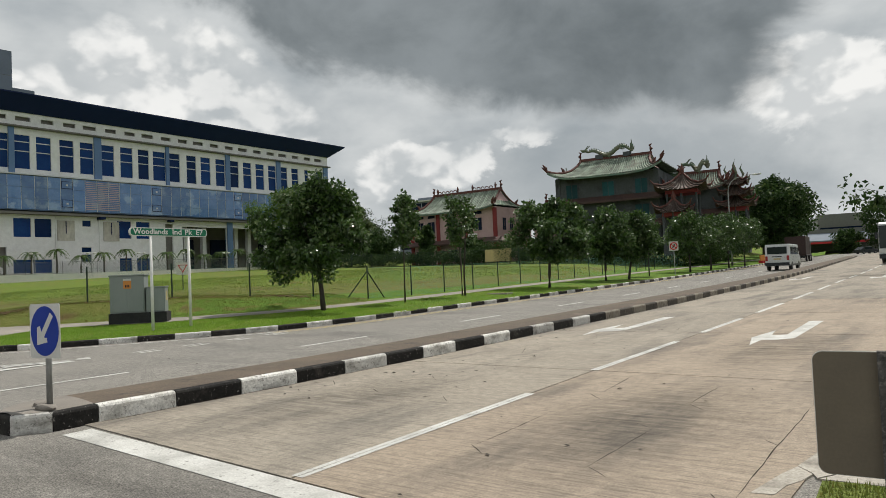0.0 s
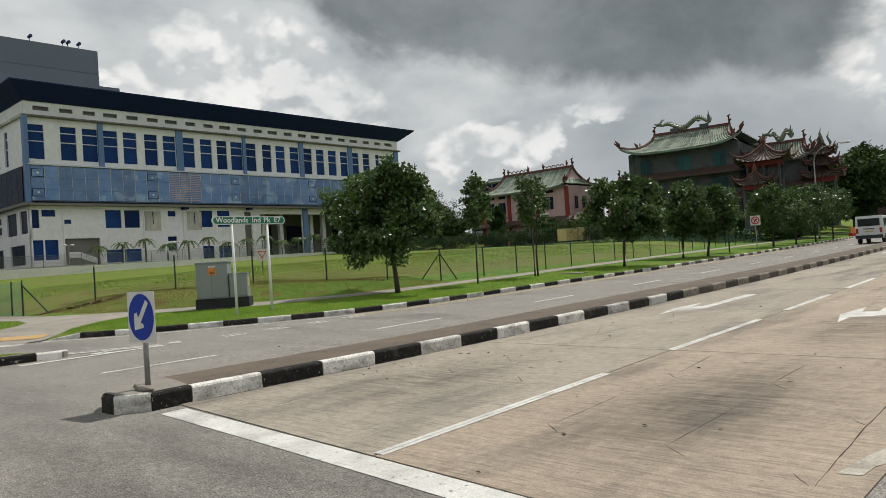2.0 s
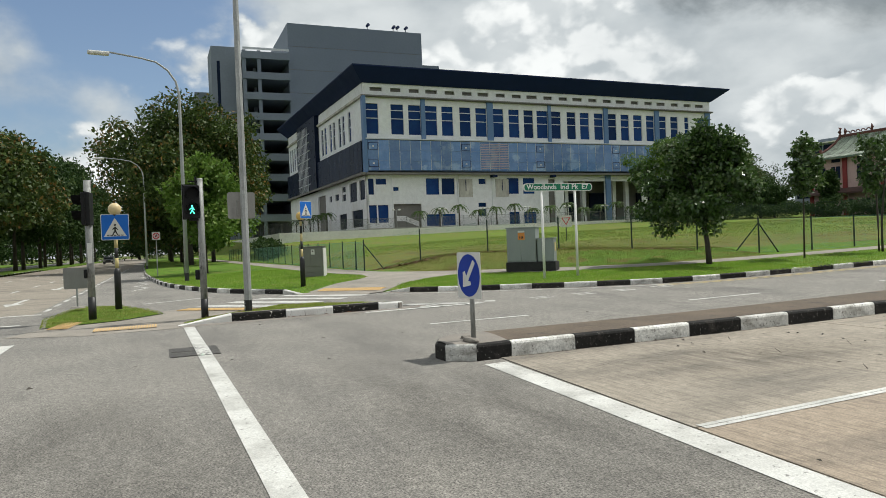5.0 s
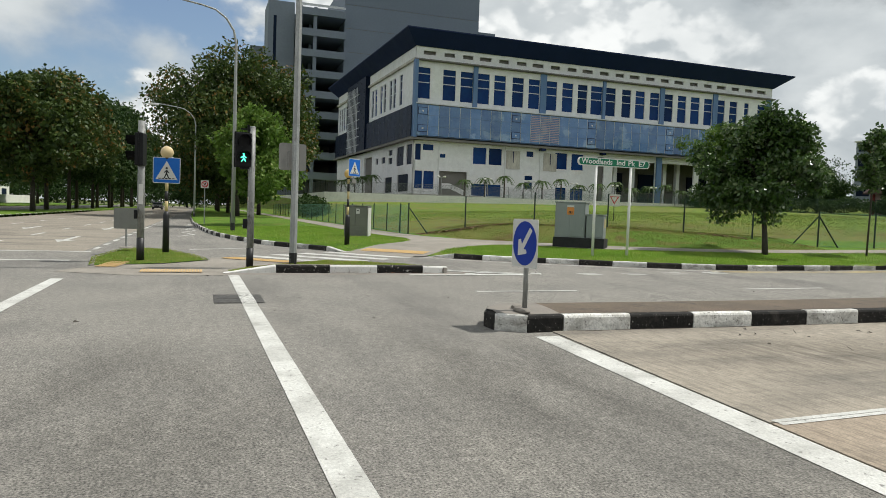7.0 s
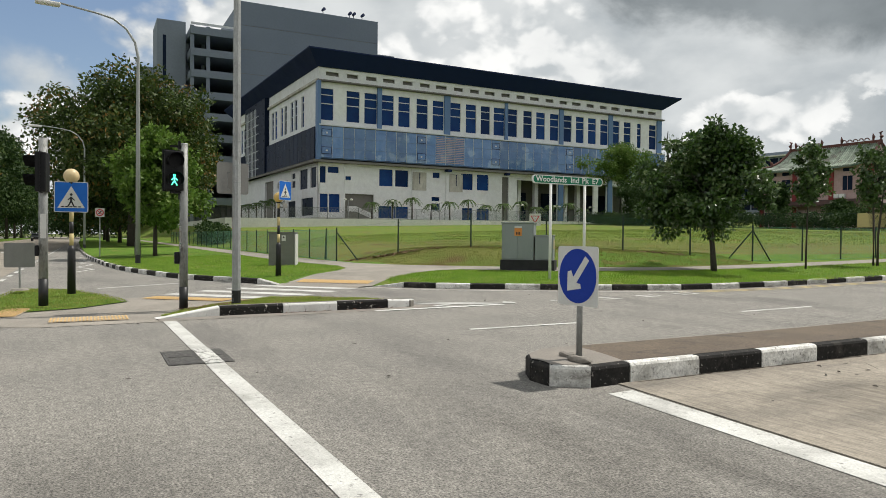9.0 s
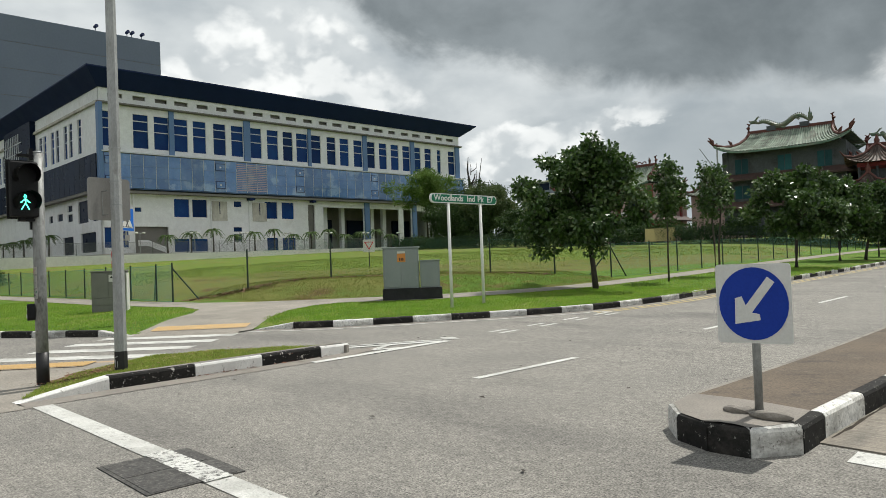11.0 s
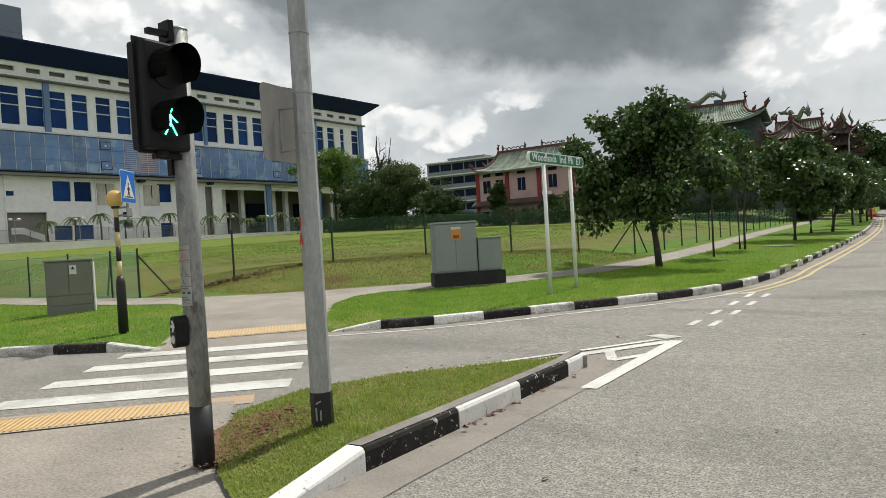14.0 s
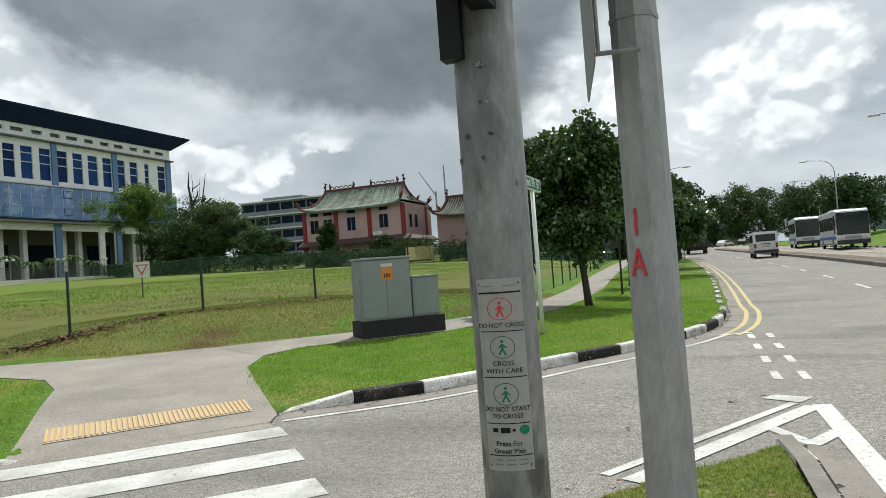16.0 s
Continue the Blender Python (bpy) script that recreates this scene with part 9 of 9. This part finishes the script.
low_works = thing("warehouse", "long pale low warehouse beyond the far carriageway", "building", (-210.0, -62.0, 0.1))
part("wall", boxed(0.0, 0.0, 0.0, 150.0, 14.0, 5.0), M_FARWALL, low_works, "pale rendered wall")
part("roof", prismed([(-0.6, 5.0), (7.0, 6.6), (14.6, 5.0)], "x", -0.5, 150.5), M_CLAD, low_works, "grey metal roof")
for k in range(18):
    part("window", boxed(3.0 + 8.2 * k, 13.96, 1.4, 7.4 + 8.2 * k, 14.05, 3.4), M_WIN_D, low_works)
bound = structure("wall_boundary", boxed(-200.0, -40.2, 0.1, -38.0, -40.0, 1.9), M_FARWALL, "pale boundary wall beyond the far carriageway", "wall")
hoard = structure("hoarding", boxed(-112.0, -39.9, 0.1, -100.0, -39.8, 3.0), M_NET_G, "green hoarding before the boundary wall", "hoarding")

# bare soil scar along the foot of the corner fence
scar = [(-30.0, 9.3), (-28.5, 10.75), (-27.1, 13.3), (-25.5, 15.9), (-23.8, 18.4), (-22.4, 20.5)]

# ---- tyre dirt on the roads ----


def stain_material(name, colour, most, scale, stretch, seed):
    """Dirt rubbed into a surface: patchy, strongest in the middle of its patch and fading out to nothing."""
    m = bpy.data.materials.new(name)
    m.use_nodes = True
    nt = m.node_tree
    N, L = nt.nodes.new, nt.links.new
    bsdf = nt.nodes["Principled BSDF"]
    bsdf.inputs["Base Color"].default_value = (*colour, 1)
    bsdf.inputs["Roughness"].default_value = 0.92
    tc = N("ShaderNodeTexCoord")
    mp = N("ShaderNodeMapping")
    mp.inputs[1].default_value, mp.inputs[3].default_value = (seed, seed * 0.7, 0), (stretch[0], stretch[1], 1)
    L(tc.outputs["Object"], mp.inputs[0])
    nz = N("ShaderNodeTexNoise")
    nz.inputs["Scale"].default_value, nz.inputs["Detail"].default_value, nz.inputs["Roughness"].default_value = scale, 8.0, 0.65
    L(mp.outputs[0], nz.inputs["Vector"])
    patchy = N("ShaderNodeMapRange")
    L(nz.outputs[0], patchy.inputs[0])
    patchy.inputs[1].default_value, patchy.inputs[2].default_value = 0.34, 0.72
    mid = N("ShaderNodeMapping")
    mid.inputs[1].default_value, mid.inputs[3].default_value = (-1, -1, 0), (2, 2, 0)
    L(tc.outputs["Generated"], mid.inputs[0])
    ball = N("ShaderNodeVectorMath")
    ball.operation = "LENGTH"
    L(mid.outputs[0], ball.inputs[0])
    fade = N("ShaderNodeMapRange")
    fade.interpolation_type = "SMOOTHSTEP"
    L(ball.outputs["Value"], fade.inputs[0])
    for q, v in zip((1, 2, 3, 4), (0.15, 1.0, most, 0.0)):
        fade.inputs[q].default_value = v
    mul = N("ShaderNodeMath")
    mul.operation = "MULTIPLY"
    L(patchy.outputs[0], mul.inputs[0])
    L(fade.outputs[0], mul.inputs[1])
    L(mul.outputs[0], bsdf.inputs["Alpha"])
    return m


def stain(label, x0, y0, x1, y1, up, mat):
    xs, ys = [x0 + (x1 - x0) * k / 6 for k in range(7)], [y0 + (y1 - y0) * k / 6 for k in range(7)]
    structure("tyre_dirt", grid_sheet(xs, ys, lambda x, y: road_z(y) + up), mat, label, "stain")


M_DIRT_A = stain_material("asphalt_dirt", (0.060, 0.056, 0.050), 0.42, 0.9, (0.45, 1.3), 2.0)
M_DIRT_C = stain_material("concrete_dirt", (0.080, 0.070, 0.056), 0.50, 3.4, (0.30, 2.6), 5.0)
stain("dark tyre dirt rubbed into the asphalt before the stop line", -10.0, 0.9, 1.0, 4.4, 0.0035, M_DIRT_A)
stain("dark tyre dirt rubbed into the asphalt at the junction", -8.4, -2.2, -1.0, 1.2, 0.0035, M_DIRT_A)
stain("dark oily streak on the concrete lane", -6.9, 3.9, -4.4, 8.6, 0.0135, M_DIRT_C)
stain("dark oily streak on the concrete lane", -3.5, 3.8, -0.9, 9.4, 0.0135, M_DIRT_C)
stain("dark oily streak on the concrete lane", -3.4, 9.0, -1.1, 15.5, 0.0135, M_DIRT_C)

# ---- fallen leaves, cracks and grass ----


def blades(name, label, poly, density, height, zfun, mat, seed, lean=0.5, wide=1.0):
    """Single grass blades scattered inside an outline."""
    rng = np.random.default_rng(seed)
    xs, ys = np.array([p[0] for p in poly]), np.array([p[1] for p in poly])
    x0, x1, y0, y1 = xs.min(), xs.max(), ys.min(), ys.max()
    n = int((x1 - x0) * (y1 - y0) * density)
    px, py = rng.uniform(x0, x1, n), rng.uniform(y0, y1, n)
    inside = np.zeros(n, bool)
    j = len(poly) - 1
    for i in range(len(poly)):
        c = ((ys[i] > py) != (ys[j] > py)) & (px < (xs[j] - xs[i]) * (py - ys[i]) / (ys[j] - ys[i] + 1e-12) + xs[i])
        inside ^= c
        j = i
    px, py = px[inside], py[inside]
    clump = np.sin(px * 7.1 + 1.3 * np.sin(py * 5.3)) * np.sin(py * 6.7) + rng.normal(size=len(px)) * 0.6
    keep_it = clump > -0.75
    px, py = px[keep_it], py[keep_it]
    n = len(px)
    pz = np.array([zfun(a, b) for a, b in zip(px, py)]) - 0.005
    a = rng.uniform(0, 2 * math.pi, n)
    h = height * (0.5 + rng.random(n))
    tilt = lean * rng.random(n)
    dx, dy = np.cos(a) * h * tilt, np.sin(a) * h * tilt
    w = (0.004 + 0.004 * rng.random(n) + height * 0.02) * wide
    sx, sy = -np.sin(a) * w, np.cos(a) * w
    v = np.stack([np.stack([px - sx, py - sy, pz], 1), np.stack([px + sx, py + sy, pz], 1), np.stack([px + dx, py + dy, pz + h * 0.9], 1)], 1).reshape(-1, 3)
    return tagged(put_mesh(name, raw_mesh(name, v, np.arange(3 * n).reshape(-1, 3)), mat), label, "grass", "", "stuff")


blades("grass_blades", "short green grass blades on the island", isl_grass, 4500, 0.03, isl_z, M_BLADE_I, 1, 0.9)
near_verge = [(-20.1, 6.9), (-19.0, 7.7), (-18.0, 9.1), (-17.0, 10.65), (-16.1, 12.2), (-15.45, 13.9), (-15.25, 16.0), (-15.2, 19.0), (-19.0, 19.0), (-19.1, 16.6), (-19.7, 14.4), (-20.5, 12.5), (-21.9, 11.2), (-22.6, 10.5), (-22.7, 9.7), (-22.2, 8.5), (-21.2, 7.2)]
blades("grass_blades", "cut green grass blades on the verge", near_verge, 1300, 0.042, verge_z, M_BLADE, 2)
blades("grass_blades", "cut green grass blades on the verge", [(-15.25, 19.0), (-15.7, 34.0), (-20.0, 34.0), (-19.0, 19.0)], 300, 0.055, verge_z, M_BLADE, 3)
west_verge = [(-21.9, 4.35), (-22.9, 3.75), (-24.2, 2.9), (-27.0, 1.75), (-32.0, 0.75), (-40.0, 0.1), (-40.0, 6.6), (-32.6, 6.6), (-28.3, 7.0), (-26.6, 7.45), (-25.2, 7.3), (-24.2, 6.6), (-22.95, 5.25)]
blades("grass_blades", "cut green grass blades beside the ramp", west_verge, 560, 0.05, verge_z, M_BLADE, 4)
blades("grass_blades", "dry grass blades on the bank", [(-30.0, 9.3), (-26.3, 9.8), (-24.6, 10.9), (-22.5, 12.7), (-21.2, 14.4), (-20.5, 16.2), (-20.45, 22.5), (-24.0, 22.5), (-28.5, 16.0), (-31.0, 11.0)], 620, 0.05, verge_z, M_BLADE_DRY, 5, 0.9)
blades("grass_tufts", "yellow-green tufts of mown grass on the field", [(-46.0, 10.0), (-30.5, 10.6), (-25.0, 17.0), (-22.5, 26.0), (-23.0, 40.0), (-25.0, 66.0), (-62.0, 66.0), (-68.0, 40.0), (-58.0, 12.0)], 34, 0.085, field_z, M_BLADE_F, 15, 0.9, 3.0)
blades("grass_blades", "grass blades on the wedge island", isl2, 1200, 0.035, lambda x, y: 0.016, M_BLADE_I, 6)
blades("grass_blades", "yellowish grass blades at the near corner", [(-0.5, 5.33), (-0.35, 5.35), (0.1, 5.36), (1.2, 5.24), (1.2, 4.52), (0.0, 4.32), (-0.45, 4.62)], 2600, 0.035, lambda x, y: 0.025, M_BLADE_DRY, 7)


def litter(name, label, spots, n, spread, size, zfun, mat, seed):
    rng = np.random.default_rng(seed)
    vs = []
    for k in range(n):
        cx, cy = spots[rng.integers(len(spots))]
        x, y = cx + rng.normal() * spread[0], cy + rng.normal() * spread[1]
        a, s = rng.uniform(0, 6.28), size * (0.5 + rng.random())
        z = zfun(x, y) + 0.012
        c, d = math.cos(a) * s, math.sin(a) * s
        t1, t2 = rng.random() * 0.5 * s, rng.random() * 0.5 * s
        vs += [(x - c, y - d, z), (x + d * 0.4, y - c * 0.4, z + t1), (x + c, y + d, z + t2 * 0.5), (x - d * 0.4, y + c * 0.4, z + 0.002)]
    return tagged(put_mesh(name, raw_mesh(name, vs, np.arange(len(vs)).reshape(-1, 4)), mat), label, "leaves", "", "stuff")


litter("fallen_leaves", "brown dead leaves gathered in the gutter", [(-14.62, 2.9), (-14.66, 3.4), (-14.7, 3.9), (-14.75, 4.4), (-14.82, 4.8)], 240, (0.05, 0.22), 0.03, flat_road, M_LITTER, 1)
litter("fallen_leaves", "red-brown leaf litter heaped on bare soil", [(-15.95, 1.85), (-16.2, 1.95), (-15.8, 1.55), (-15.55, 1.25)], 1500, (0.17, 0.15), 0.017, isl_z, M_LITTER, 12)
litter("fallen_leaves", "brown dead leaves scattered over the island", [(-15.6, 1.6), (-15.9, 1.9), (-15.3, 2.8), (-15.5, 3.6)], 220, (0.4, 0.5), 0.02, isl_z, M_LITTER, 2)
litter("soil_crumbs", "crumbs of bare brown soil along the fence foot", [(a[0] + (b[0] - a[0]) * q / 8, a[1] + (b[1] - a[1]) * q / 8) for a, b in zip(scar, scar[1:]) for q in range(8) if (q * 5) % 8 < 6], 2600, (0.16, 0.2), 0.055, verge_z, M_SOIL, 9)
litter("fallen_leaves", "a few brown leaves on the asphalt", [(-10.0, 4.0), (-12.5, 3.0), (-9.0, 8.0), (-14.0, 10.0), (-12.0, 1.0), (-17.0, 7.0)], 70, (2.0, 3.0), 0.032, flat_road, M_BARK, 3)
litter("fallen_leaves", "dry twigs and leaves on the concrete road", [(-5.5, 9.0), (-6.5, 7.0), (-2.5, 8.0), (-4.5, 14.0), (-6.8, 12.0)], 90, (0.8, 2.5), 0.03, lambda x, y: road_z(y) + 0.009, M_BARK, 4)


def crack_lines(name, label, paths, width, up, mat, seed):
    """Narrow wandering cracks."""
    rng = random.Random(seed)
    vs, fs = [], []
    for (ax, ay), (bx, by) in paths:
        n = max(4, int(math.hypot(bx - ax, by - ay) / 0.12))
        d = Vector((bx - ax, by - ay)).normalized()
        nx, ny = -d.y, d.x
        off, prev = 0.0, None
        for k in range(n + 1):
            t = k / n
            off = 0.85 * off + rng.uniform(-0.006, 0.006)
            x, y = ax + (bx - ax) * t + nx * off, ay + (by - ay) * t + ny * off
            w = width * rng.uniform(0.4, 1.2) * (0.3 + min(1, 4 * t, 4 * (1 - t)))
            z = road_z(y) + up
            vs += [(x - nx * w, y - ny * w, z), (x + nx * w, y + ny * w, z)]
            if prev is not None:
                fs.append((prev, prev + 1, prev + 3, prev + 2))
            prev = len(vs) - 2
    me = raw_mesh(name, vs, fs)
    return tagged(put_mesh(name, me, mat), label, "crack", "", "stuff")


rc = random.Random(4)
cr = [((-1.96, 4.96), (-1.99, 6.27)), ((-1.73, 4.79), (-1.96, 4.96)), ((-1.99, 6.27), (-2.21, 6.44)), ((-2.07, 7.45), (-2.09, 8.62)), ((-2.07, 7.45), (-1.85, 7.21)), ((-0.88, 4.59), (-1.03, 8.0)), ((-1.05, 4.79), (-0.9, 4.6)),
      ((-1.09, 6.3), (-0.94, 6.14)), ((-3.23, 7.62), (-2.96, 7.33)), ((-3.15, 7.79), (-3.3, 9.01)), ((-3.1, 5.12), (-2.84, 4.9)), ((-3.05, 5.11), (-3.13, 6.47)), ((-5.85, 8.04), (-5.53, 7.73)), ((-4.73, 6.84), (-4.47, 6.56)), ((-5.92, 6.92), (-5.62, 6.7)), ((-7.0, 7.24), (-6.66, 6.94))]
for k in range(12):
    x, y = rc.uniform(-7.0, -0.9), rc.uniform(9.0, 24)
    cr.append(((x, y), (x + rc.uniform(-0.5, 0.5), y + rc.uniform(-0.7, 0.7))))
crack_lines("cracks", "dark cracks in the concrete slabs", cr, 0.0042, 0.0135, M_CRACK, 1)
gutter_dirt = [((-7.262 + bend(4.1 + 0.9 * k), 4.1 + 0.9 * k), (-7.262 + bend(5.2 + 0.9 * k), 5.2 + 0.9 * k)) for k in range(24)]
crack_lines("gutter_dirt", "dark dirt gathered at the foot of the median kerb", gutter_dirt, 0.016, 0.0137, M_CRACK, 3)
litter("kerb_debris", "dark soil and leaf bits along the far kerb", [(p[0] + 0.05, p[1]) for p in along(line_far, 0.3) if p[1] < 30], 900, (0.03, 0.14), 0.022, flat_road, M_CRACK, 21)
